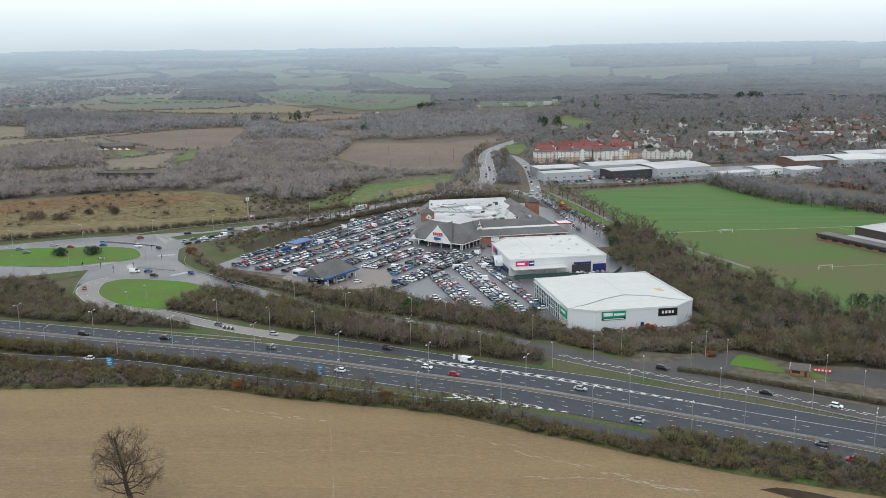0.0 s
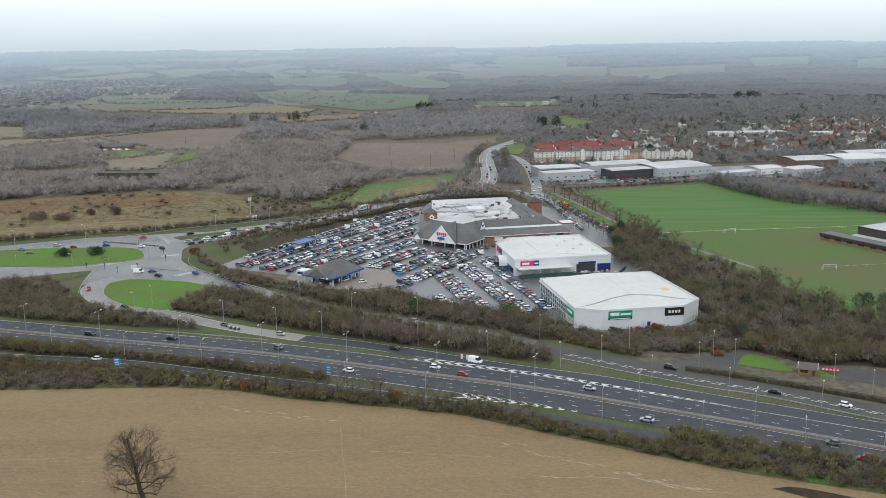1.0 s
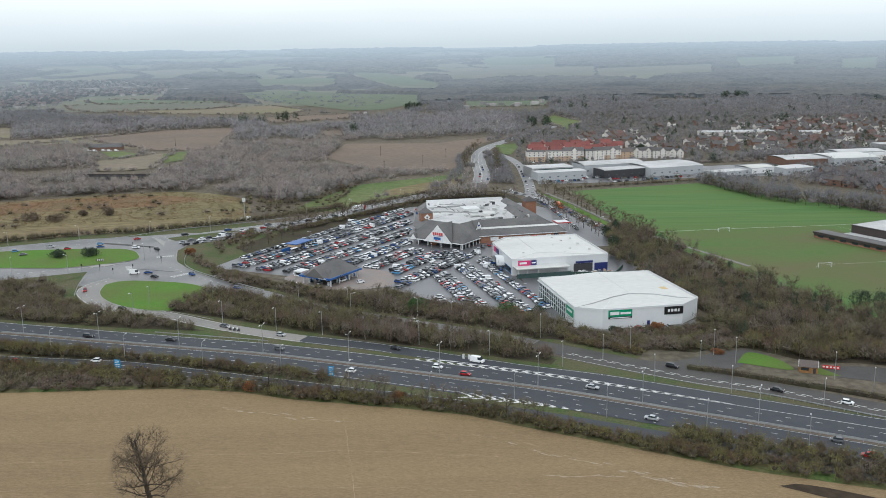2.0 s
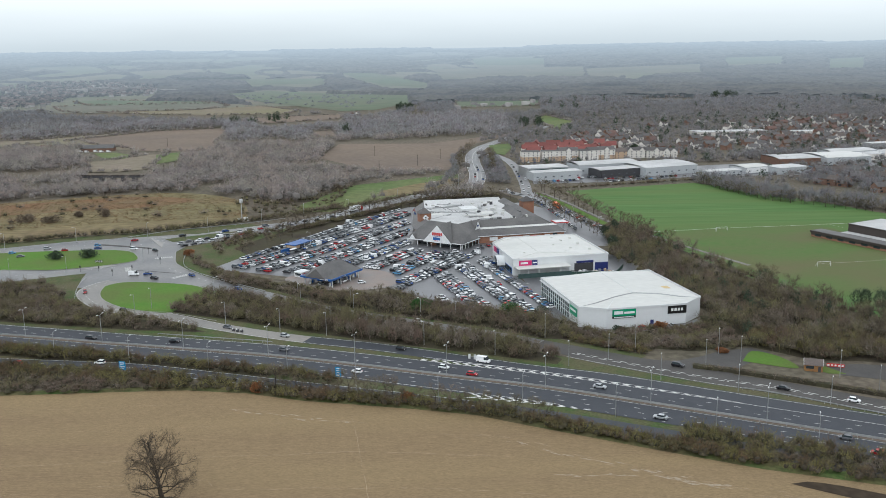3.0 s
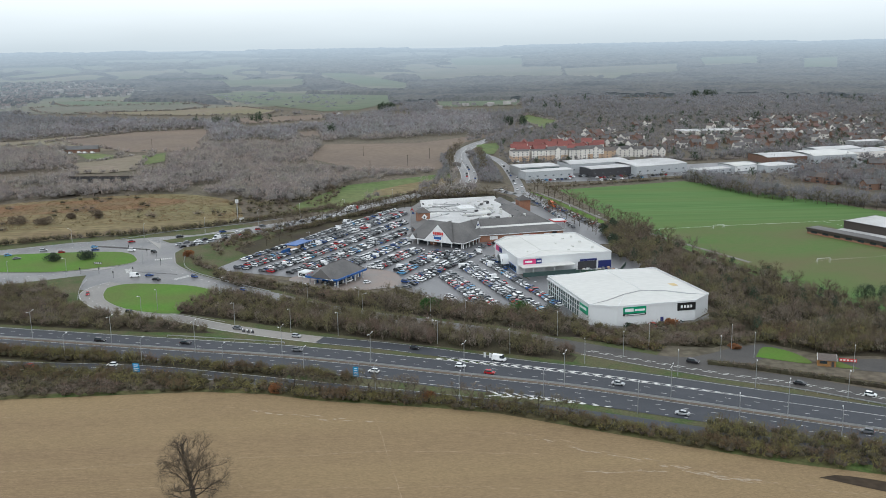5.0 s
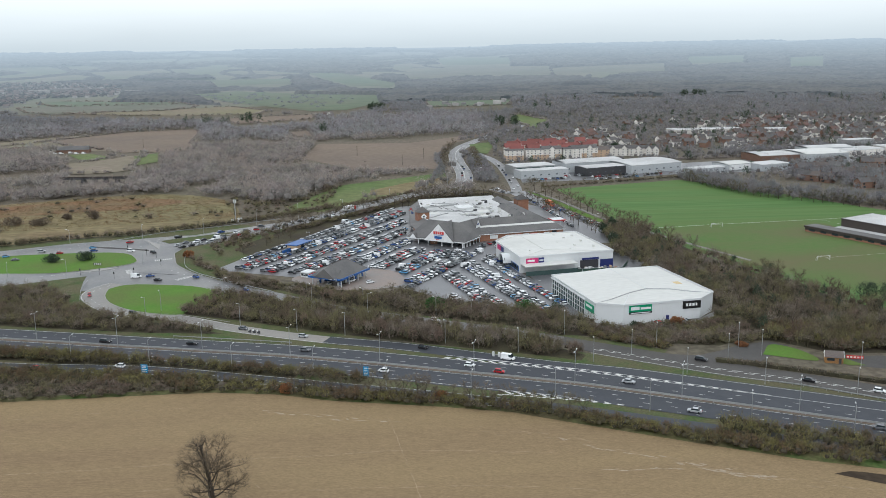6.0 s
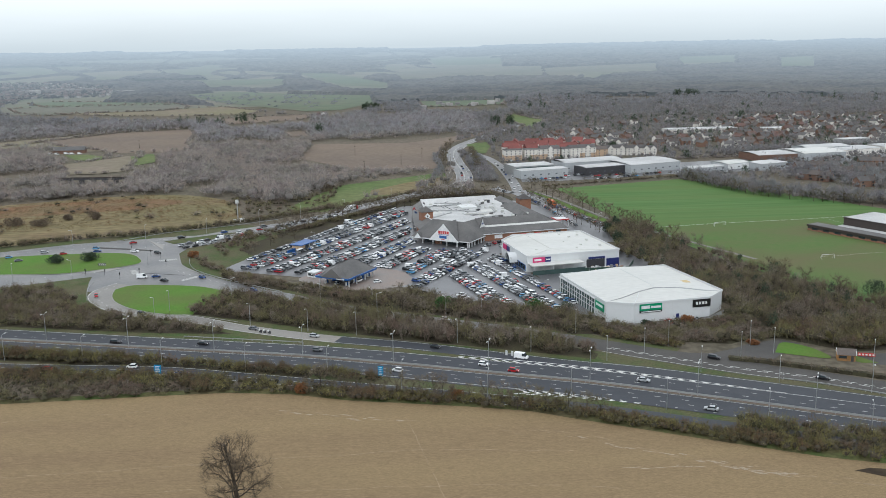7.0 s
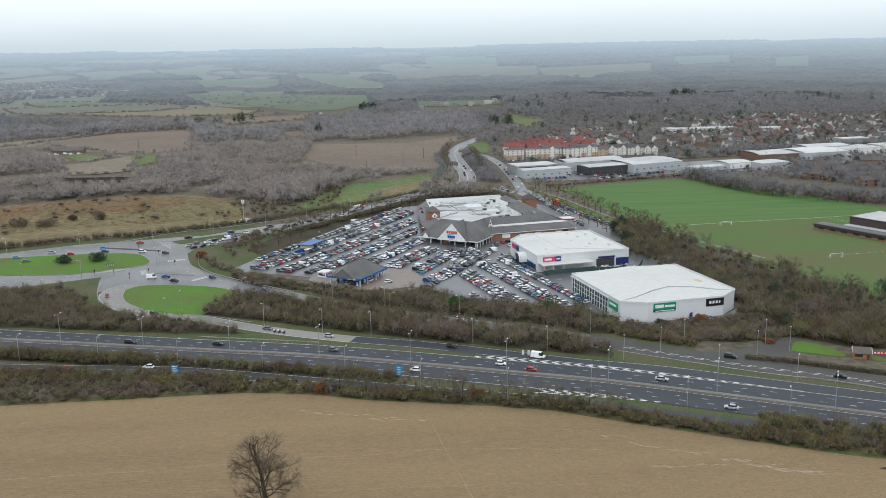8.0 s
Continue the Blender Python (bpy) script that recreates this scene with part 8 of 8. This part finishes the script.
def guard_rail(name, line, off, s0, s1, h=0.75):
    ob = thing(name, "galvanised steel crash barrier on short posts", "barrier")
    g = Geo()
    n = int((s1 - s0) / 4)
    pts = [line.at(s0 + (s1 - s0) * k / n, off) for k in range(n + 1)]
    for a, b in zip(pts, pts[1:]):
        t = math.degrees(math.atan2(b.y - a.y, b.x - a.x))
        m = (a + b) / 2
        g.box(m.x, m.y, 0.2 + h - 0.32, (b - a).length, 0.1, 0.32, t)
    part("rail", g, M_GALV, ob)
    posts = Geo()
    for p in pts:
        posts.box(p.x, p.y, 0.1, 0.12, 0.12, h)
    tagged(part("support", posts, M_GALV, ob), kind="stuff")


guard_rail("crash_barrier", MEDIAN, 0.45, 20, MEDIAN.length - 20)
guard_rail("crash_barrier", MEDIAN, -0.45, 20, MEDIAN.length - 20)
guard_rail("crash_barrier", MEDIAN, 14.6, MEDIAN.near(-128, 356), MEDIAN.near(-80, 342))
guard_rail("crash_barrier", SERVICE, -9.8, SERVICE.near(100, 301), SERVICE.near(180, 248))
for pts in ([(-330, 518), (-263, 543.5), (-234, 555), (-204, 567), (-175, 590.5), (-142, 606), (-106, 628)], [(-150, 528), (-144.5, 497), (-134, 477), (-108.5, 451), (-90, 434)], [(-187.5, 468), (-186.5, 456), (-184.5, 446), (-180, 430)]):
    rail = Line(pts)
    guard_rail("crash_barrier", rail, 0.0, 0.0, rail.length, 1.0)


def road_sign(x, y, turn, w, h, z, label, bars):
    ob = thing("road_sign", label, "road sign", x, y, 0.05, turn, "blue direction signs")
    part("panel", Geo().box(0, 0, z, w, 0.12, h), M_SIGNBLUE, ob)
    for px in (-w * 0.3, w * 0.3):
        part("post", Geo().box(px, 0.12, 0, 0.12, 0.12, z + h * 0.9), M_GALV, ob)
    for bx, bz, bw, bh in bars:
        part("lettering", Geo().box(bx, -0.08, z + bz, bw, 0.04, bh), M_SIGNWHITE, ob)


road_sign(-125, 324.5, -14, 2.6, 3.2, 1.2, "blue motorway direction sign with white lettering", ((0, 2.5, 1.8, 0.3), (-0.2, 1.9, 1.5, 0.25), (0, 1.2, 2.0, 0.3), (0, 0.5, 1.6, 0.3)))
road_sign(-45, 311.5, -8, 1.9, 3.6, 1.4, "tall blue motorway sign with white lettering", ((0, 2.9, 1.2, 0.3), (0, 2.2, 1.3, 0.2), (0, 1.5, 1.3, 0.2), (0, 0.9, 1.3, 0.2), (0, 0.4, 1.2, 0.2)))


def signal(x, y, turn):
    ob = thing("traffic_light", "black traffic signal on a slim pole", "traffic light", x, y, 0.15, turn, "traffic signals")
    part("pole", Geo().tube((0, 0, 0), (0, 0, 3.4), 0.08, 0.07, 6), M_DARKM, ob)
    part("head", Geo().box(0, -0.15, 2.4, 0.5, 0.3, 1.2), M_BLACK, ob)


for x, y, t in ((-176, 474, 20), (-168, 482, 200), (-186, 483, 70), (-165, 520, 10), (-172, 527, 190), (-186, 540, 100), (-158, 500, 40), (-150, 545, 0), (-196, 484, 0), (-160, 566, 60)):
    signal(x, y, t)
# splitter islands
for poly, mat, lab in (([(-167.3, 485.6), (-144.3, 477.3), (-163.8, 503.7)], M_ROAD_OLD, "dark tarmac traffic island with raised edge"), ([(-211, 556.5), (-211.5, 554), (-188.5, 545.5), (-174, 540), (-174, 542), (-188, 548)], M_SERVICE, "long narrow tarmac traffic island"),
                       ([(-183, 571), (-171, 556), (-168, 541), (-175, 555)], M_KERB, "pale paved traffic island"), ([(-200, 489), (-186, 493), (-180, 499), (-190, 497)], M_KERB, "pale paved traffic island")):
    g = Geo().prism(poly if sum(a[0] * b[1] - b[0] * a[1] for a, b in zip(poly, poly[1:] + poly[:1])) > 0 else poly[::-1], 0.1, 0.27)
    tagged(g.put("kerb", mat), lab, "traffic island", kind="structure")
# kerbs round the lawns and along the loop
for pts in ([(-173, 452), (-170, 457), (-161, 460), (-133, 453), (-115, 439)], [(-330, 497), (-300, 520), (-268, 533), (-236, 538), (-192, 537), (-177, 521), (-177, 505), (-210, 490), (-246, 492), (-290, 484)],
            [(-157, 530), (-150, 502), (-137, 481), (-120, 462), (-105, 448), (-89, 433)], [(-173, 452), (-171, 439), (-165, 426), (-153, 413), (-139, 405), (-127, 402), (-104, 388)]):
    tagged(strip(Geo(), Line(pts, 2.5), -0.2, 0.2, 0.29, step=2.5).put("kerb", M_KERB), "pale concrete kerb edging", "kerb", kind="structure")
g = Geo()
for pts in ([(-300, 470), (-235, 478), (-205, 487), (-178, 495)], [(-300, 535), (-262, 541), (-232, 551), (-195, 556)], [(-150, 488), (-130, 466), (-112, 449)]):
    dashes(g, Line(pts), 0, 2, 4, 0.14, w=0.25)
dashes(g, SLIP_FAR, 0.0, 2.0, 3.5, 0.175, 4, SLIP_FAR.near(-130, 398), 0.2)
for x, y, t in ((-172, 488, 20), (-140, 470, -40), (-160, 515, -70)):
    for k in range(9):
        m = pose(x, y, 0.14, 0, 0, t) @ pose(0, (k - 4) * 1.1, 0)
        p = [m @ Vector(v) for v in ((-1.6, -0.25, 0), (1.6, -0.25, 0), (1.6, 0.25, 0), (-1.6, 0.25, 0))]
        g.quad(*[tuple(v) for v in p])
tagged(g.put("lane_markings", M_PAINT), "worn white markings on the roundabout", "road marking", kind="structure")
# car park bay lines and arrows
g = Geo()
for x, y, t, poly in bays[::1]:
    if inside([x], [y], poly)[0]:
        m = pose(x, y, 0.15, 0, 0, t) @ pose(0, 1.25, 0)
        g.quad(*[tuple(m @ Vector(v)) for v in ((-2.4, -0.06, 0), (2.4, -0.06, 0), (2.4, 0.06, 0), (-2.4, 0.06, 0))])
tagged(g.put("bay_markings", M_PAINT), "white painted parking bay lines", "road marking", kind="structure")

# goals, pitch lines
def goal(x0, y0, x1, y1):
    ln, t = math.hypot(x1 - x0, y1 - y0), math.degrees(math.atan2(y1 - y0, x1 - x0))
    ob = thing("goal", "white tubular football goal on the grass", "goal", x0, y0, 0.05, t, "football goals")
    for px in (0, ln):
        part("post", Geo().box(px, 0, 0, 0.14, 0.14, 2.44), M_SIGNWHITE, ob)
        part("stay", Geo().tube((px, 0, 2.4), (px, 1.8, 0), 0.05, 0.05, 5), M_SIGNWHITE, ob)
    part("crossbar", Geo().box(ln / 2, 0, 2.44, ln + 0.14, 0.14, 0.14), M_SIGNWHITE, ob)


goal(171.5, 560.5, 179, 562)
goal(194, 464.5, 201.5, 465.5)
g = Geo()
for pts, w in (([(118, 561), (180, 570), (250, 577), (330, 590)], 0.35), ([(250, 577), (262, 540), (285, 470)], 0.15), ([(196, 470), (260, 480)], 0.15)):
    strip(g, Line(pts), -w / 2, w / 2, 0.14)
tagged(g.put("pitch_lines", M_PAINT), "white lines across the playing field", "pitch marking", kind="structure")
tagged(strip(Geo(), Line([(84, 725), (96, 680), (104, 640), (112, 600), (124, 565), (140, 520), (160, 470)]), -1.3, 1.3, 0.15).put("footpath", M_PATH), "pale tarmac footpath by the playing field", "path", kind="structure")
tagged(strip(Geo(), Line([(80, 726), (92, 682), (100, 642), (108, 600), (118, 565)]), -4.5, 1.0, 0.10).put("verge", M_LAWN), "bright grass verge by the footpath", "grass", kind="structure")

# hedge in front of the lay-by, long and clipped
line = Line([(84, 316.5), (95.6, 311.2), (110, 302.8), (150, 278), (200, 244)])
x, y = along(rng, line, -1.2, 1.2, 0.75)
# solid core under the twigs, in the shrub colour with shade painted in
g = Geo()
for k in range(int(line.length / 1.5)):
    a0, b0, a1, b1 = line.at(k * 1.5, -1.15), line.at(k * 1.5, 1.15), line.at(k * 1.5 + 1.5, -1.15), line.at(k * 1.5 + 1.5, 1.15)
    z0, z1 = 1.3 + 0.12 * math.sin(k * 1.7), 1.3 + 0.12 * math.sin(k * 1.7 + 1.7)
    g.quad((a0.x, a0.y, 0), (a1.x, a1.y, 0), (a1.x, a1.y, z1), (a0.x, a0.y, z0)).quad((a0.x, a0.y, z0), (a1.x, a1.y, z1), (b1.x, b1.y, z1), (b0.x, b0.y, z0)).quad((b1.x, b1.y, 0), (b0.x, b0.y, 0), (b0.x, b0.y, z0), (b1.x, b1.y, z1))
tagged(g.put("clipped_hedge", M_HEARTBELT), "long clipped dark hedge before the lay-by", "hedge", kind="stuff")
belt("clipped_hedge", x, y, 0.9, 2.0, 44, 0.035, M_BELT, "long clipped dark hedge before the lay-by")
hut_rail = thing("sign_board", "low red and white lettered board", "sign", 135, 313, 0, -20)
part("panel", Geo().box(0, 0, 0.3, 6, 0.15, 1.2), M_RED, hut_rail)
for k in range(5):
    part("lettering", Geo().box(-2.4 + 1.2 * k, -0.1, 0.6, 0.7, 0.06, 0.6), M_SIGNWHITE, hut_rail)

# telegraph poles on the field side
for x, y in ((-150, 780), (-96, 800), (-50, 860), (-14, 905), (-215, 770), (-250, 860), (-180, 900), (10, 960), (-60, 1000), (-330, 1180)):
    ob = thing("telegraph_pole", "wooden telegraph pole with a short crossarm", "pole", x, y, height(x, y), 30, "telegraph poles")
    part("pole", Geo().tube((0, 0, 0), (0, 0, 11), 0.22, 0.15, 6), M_BARK, ob)
    part("crossarm", Geo().box(0, 0, 10.2, 1.8, 0.15, 0.15), M_BARK, ob)
# white marker boards beside the pale slip road
for k in range(3):
    ob = thing("marker_post", "short white marker board on a dark base", "sign", -94 + 1.9 * k, 372.5 - 0.9 * k, 0.1, -30, "marker boards")
    part("board", Geo().box(0, 0, 0.9, 0.6, 0.2, 0.7), M_SIGNWHITE, ob)
    part("base", Geo().box(0.3, 0.2, 0, 1.3, 0.4, 1.2), M_DARKM, ob)
cab = thing("roadside_cabinet", "two pale grey roadside cabinets on the verge", "cabinet", 3, 331.5, 0.1, -25)
part("cabinet", Geo().box(0, 0, 0, 0.8, 0.5, 1.8), M_LANTERN, cab)
part("cabinet", Geo().box(2.2, 0, 0, 0.8, 0.5, 1.8), M_LANTERN, cab)
# black and white chevron board on the roundabout lawn
ob = thing("chevron_board", "black and white chevron sign on the lawn", "road sign", -193, 504, 0.2, -10)
part("panel", Geo().box(0, 0, 0.5, 4.5, 0.12, 1.2), M_BLACK, ob)
for k in range(4):
    part("chevron", Geo().add([(-1.9 + 1.1 * k, -0.08, 0.6), (-1.4 + 1.1 * k, -0.08, 0.6), (-1.1 + 1.1 * k, -0.08, 1.1), (-1.4 + 1.1 * k, -0.08, 1.6), (-1.9 + 1.1 * k, -0.08, 1.6), (-1.6 + 1.1 * k, -0.08, 1.1)], ((0, 1, 2, 3, 4, 5),)), M_SIGNWHITE, ob)
for px in (-1.8, 1.8):
    part("post", Geo().box(px, 0.1, 0, 0.1, 0.1, 1.6), M_GALV, ob)

# ---- single trees ----
def grove(poly, area, lo, hi, label, group, keep=(), most=999):
    x, y = scatter(rng, poly, area, keep)
    for a, b in list(zip(x, y))[:most]:
        plant(BARE[int(rng.integers(5))], "bare_tree", label, a, b, rng.uniform(lo, hi), rng.uniform(0, 360), group)


grove(BELT_A, 200, 0.5, 0.8, "leafless brown tree in the roadside belt", "belt trees")
grove(BELT_B, 190, 0.5, 0.85, "leafless brown tree in the roadside belt", "belt trees", [[(-120, 420), (-30, 420), (-30, 470), (-120, 500)]])
grove(BELT_C, 250, 0.85, 1.3, "tall leafless tree in the woodland belt", "belt trees", [PITCH, NX, MD, SHED_FRONT, FRONT_LOW, LAYBY, road_band(SERVICE, 11)])
grove(BELT_D, 220, 0.5, 0.75, "leafless brown tree in the roadside belt", "belt trees")
for pts, step, lo, hi, lab in (([(84, 740), (94, 690), (104, 645), (114, 600), (128, 555)], 12, 0.9, 1.25, "tall leafless street tree beside the footpath"), ([(74, 690), (80, 650), (86, 610), (92, 570), (96, 545)], 9, 0.6, 1.0, "leafless street tree beside the store road"),
                           ([(-104, 578), (-84, 602), (-62, 632), (-40, 655), (-15, 668), (20, 690), (60, 700)], 7, 0.9, 1.3, "leafless tree beside the car park"), ([(105, 740), (160, 758), (218, 772)], 12, 0.6, 0.9, "leafless tree at the field edge"),
                           ([(222, 765), (232, 715), (250, 668), (282, 635), (320, 600)], 7, 0.7, 1.15, "leafless tree at the field edge"), ([(-118, 520), (-104, 548), (-94, 566)], 12, 0.6, 0.8, "leafless tree at the car park entrance"),
                           ([(-72, 304), (-58, 300), (-40, 294), (-30, 290), (-14, 285), (-2, 280), (8, 276), (24, 270)], 4.5, 0.6, 1.05, "slender leafless tree in the field hedge"), ([(-170, 330), (-130, 320), (-100, 312), (-80, 308)], 14, 0.5, 0.7, "leafless tree in the field hedge"),
                           ([(26, 860), (30, 930), (36, 1000), (52, 1080)], 15, 0.8, 1.2, "leafless roadside tree by the road"), ([(56, 850), (60, 930), (66, 1000)], 12, 0.8, 1.2, "leafless roadside tree by the road")):
    ln = Line(pts)
    s = rng.uniform(0, 5)
    while s < ln.length:
        p = ln.at(s, rng.uniform(-1.5, 1.5))
        plant(BARE[int(rng.integers(5))], "bare_tree", lab, p.x, p.y, rng.uniform(lo, hi), rng.uniform(0, 360), "single trees")
        s += step * rng.uniform(0.7, 1.3)

# belts at field edges and among the houses
EDGES = Line([(216, 770), (224, 745), (236, 700), (252, 668), (284, 640), (330, 600), (400, 560)])
x, y = along(rng, EDGES, 0, 26, 22)
belt("woodland_belt", x, y, 4.0, 10.5, 110, 0.085, M_WOODTOWN, "grey-brown trees along the playing field")
x, y = along(rng, Line([(96, 742), (130, 752), (175, 766), (220, 779), (240, 784)]), -1.5, 1.5, 2.2)
belt("hedge", x, y, 1.3, 2.2, 40, 0.09, M_BELT, "leafless hedge before the industrial units")
x, y = along(rng, Line([(84, 880), (160, 890), (260, 900), (330, 905)]), -3, 3, 8)
belt("hedge", x, y, 1.8, 3.0, 64, 0.052, M_WOOD, "dark hedge before the apartments")
x, y = scatter(rng, ESTATE, 80, [[(80, 770), (85, 870), (330, 900), (340, 830), (300, 795), (224, 772)], [(90, 915), (260, 915), (260, 960), (200, 1040), (95, 1040)]])
belt("garden_trees", x, y, 3.8, 8.2, 24, 0.15, M_WOODTOWN, "grey-brown leafless garden trees among the houses")
x, y = scatter(rng, ESTATE, 1500, [[(80, 770), (85, 870), (330, 900), (340, 830), (300, 795), (224, 772)], [(90, 915), (260, 915), (260, 960), (200, 1040), (95, 1040)]])
belt("evergreens", x, y, 3.2, 9.0, 45, 0.35, M_EVER, "dark evergreen garden trees among the houses")
x, y = along(rng, Line([(300, 910), (380, 935), (460, 948), (560, 955)]), -8, 8, 22)
belt("garden_trees", x, y, 4.0, 11.0, 52, 0.13, M_WOODTOWN, "tall leafless trees behind the works")
x, y = along(rng, Line([(330, 780), (350, 740), (372, 700), (420, 640)]), -24, 30, 60)
belt("garden_trees", x, y, 4.2, 11.0, 67, 0.13, M_WOODTOWN, "leafless trees among brick terraces")
x, y = scatter(rng, [(300, 770), (420, 790), (560, 700), (520, 600), (430, 590), (360, 640)], 75)
belt("garden_trees", x, y, 4.0, 9.0, 60, 0.13, M_WOODTOWN, "leafless trees among brick terraces")
x, y = along(rng, Line([(0, 745), (18, 800), (26, 850), (30, 950), (46, 1030)]), 3, 9, 22)
belt("roadside_trees", x, y, 3.0, 7.0, 52, 0.12, M_WOODTOWN, "leafless trees lining the north road")
x, y = along(rng, Line([(54, 770), (58, 850), (60, 920), (58, 990)]), -9, 9, 22)
belt("roadside_trees", x, y, 3.2, 7.5, 52, 0.12, M_WOODTOWN, "leafless trees between the two roads")
x, y = along(rng, Line([(-75, 660), (-40, 690), (-5, 728), (20, 765), (26, 790)]), 3, 8, 9)
belt("roadside_trees", x, y, 2.0, 3.2, 52, 0.12, M_BELT, "leafless trees and scrub beside the north road")
x, y = scatter(rng, [(-420, 600), (-420, 700), (-345, 715), (-227, 757), (-160, 722), (-135, 640), (-226, 622), (-292, 600)], 700)
belt("marsh_scrub", x, y, 3.6, 3.8, 90, 0.1, M_BELT, "scattered leafless scrub bushes in the marsh")
x, y = scatter(rng, [(-420, 600), (-420, 700), (-345, 715), (-227, 757), (-160, 722), (-135, 640), (-226, 622), (-292, 600)], 11)
c = feet(x, y)
triangles("marsh_tussocks", fans(rng, c, rng.uniform(0.8, 2.4, len(x)), rng.uniform(0.5, 1.5, len(x)), 9, 0.16), M_TUSSOCK, "tan and rust tussocks of dead marsh grass", "marsh", tint=np.repeat(tints(rng, c, 55.0, 0.07), 9))
x, y = scatter(rng, [(-160, 640), (-100, 650), (-75, 700), (-68, 770), (-150, 740)], 60)
belt("marsh_scrub", x, y, 2.8, 4.5, 52, 0.1, M_BELT, "leafless scrub between marsh and pasture")
x, y = along(rng, Line([(-146, 512), (-138, 492), (-122, 472), (-108, 458), (-96, 447)]), 2.0, 7.0, 5)
belt("shrubs", x, y, 1.8, 3.0, 90, 0.05, M_BELT, "leafless shrubs along the junction kerb")
x, y = scatter(rng, [(-140, 548), (-124, 556), (-104, 590), (-90, 602), (-112, 590), (-132, 570)], 30)
belt("shrubs", x, y, 2.2, 4.4, 110, 0.06, M_BELT, "leafless shrubs at the car park entrance")
x, y = along(rng, Line([(-96, 586), (-74, 614), (-48, 648), (-20, 684), (10, 706), (50, 712)]), -3.5, 3.5, 5)
belt("shrubs", x, y, 2.1, 3.0, 80, 0.06, M_BELT, "leafless shrubs between car park and road")
x, y = scatter(rng, [(-140, 540), (-128, 575), (-100, 600), (-92, 590), (-112, 545), (-128, 515)], 26)
belt("shrubs", x, y, 2.0, 3.4, 67, 0.09, M_BELT, "leafless shrubs at the car park entrance")
for cx, cy, rr, hh, m, lab in ((-222, 516, 4.5, 5, M_EVER, "dark evergreen bush on the roundabout lawn"), (-204, 519, 5, 5.5, M_EVER, "dark evergreen bush on the roundabout lawn"), (-15, 396, 5, 6.5, M_IVY, "bright green evergreen tree in the belt"), (25, 390, 5, 5, M_IVY, "green ivy-clad bush in the belt"), (38, 386, 4, 4.5, M_EVER, "dark evergreen bush in the belt"),
                            (-72, 302, 2.5, 3.5, M_RUSTLEAF, "rust-brown beech bush in the hedge"), (-20, 290, 2.4, 3.5, M_RUSTLEAF, "rust-brown beech bush in the hedge"), (84, 362, 3, 4, M_RUSTLEAF, "rust-brown bush by the retail shed"), (100, 333, 2.5, 1.5, M_RUSTLEAF, "rust-brown low hedge by the lay-by"), (-147, 520, 3, 4, M_RUSTLEAF, "orange-brown shrub by the junction"),
                            (108, 560, 4, 9, M_EVER, "dark evergreen tree by the footpath"), (100, 552, 3.5, 8, M_EVER, "dark evergreen tree beside the store road"), (98, 520, 4, 8, M_EVER, "dark ivy-clad tree behind the shed"), (152, 430, 5, 9, M_EVER, "dark ivy-clad tree in the woodland"), (190, 385, 6, 10, M_EVER, "dark ivy-clad tree in the woodland"), (182, 392, 5, 9, M_EVER, "dark ivy-clad tree in the woodland"), (66, 360, 2.2, 3.2, M_EVER, "dark evergreen bush by the retail shed"),
                            (-116, 1321, 9, 22, M_EVER, "tall dark conifer in the valley"), (152, 1428, 9, 18, M_EVER, "dark conifer beyond the estate"), (172, 1414, 10, 18, M_EVER, "dark conifer beyond the estate"), (632, 1984, 12, 20, M_EVER, "dark conifer among bare woods"), (655, 1979, 12, 22, M_EVER, "dark conifer among bare woods"), (671, 1975, 11, 20, M_EVER, "dark conifer among bare woods"),
                            (-48, 1943, 12, 20, M_EVER, "dark conifer among bare woods"), (-30, 1950, 12, 18, M_EVER, "dark conifer among bare woods"), (-81, 750, 5, 6, M_BELT, "round leafless tree in the pasture"), (-238, 650, 4.5, 7, M_BELT, "round leafless bush in the marsh"), (-286, 634, 7, 6, M_BELT, "wide leafless bush in the marsh"), (-268, 633, 7, 5.5, M_BELT, "wide leafless bush in the marsh"), (-256, 652, 4, 4, M_BELT, "round leafless bush in the marsh"), (305, 826, 6, 7, M_EVER, "dark evergreen tree by the trade units"), (222, 1000, 6, 9, M_EVER, "dark evergreen tree by the apartments")):
    n = 7
    a = rng.uniform(0, 6.28, n)
    c = feet(cx + rr * 0.45 * np.cos(a), cy + rr * 0.45 * np.sin(a))
    ob = thing("bush" if hh < 8 else "evergreen_tree", lab, "bush" if hh < 8 else "tree", 0, 0, 0)
    far = max(1.0, math.hypot(cx, cy) / 450)
    crown = triangles("crown", tufts(rng, c, rr * 0.6 * rng.uniform(0.7, 1.2, n), hh * rng.uniform(0.7, 1.05, n), int(220 / far) + 40, 0.5 * far, 0.16 * far, 0.03), m, "", "")
    crown.parent = ob
    z = height(cx, cy)
    part("trunk", Geo().tube((cx, cy, z - 0.2), (cx, cy, z + hh * 0.6), 0.25, 0.1, 6), M_BARK, ob)
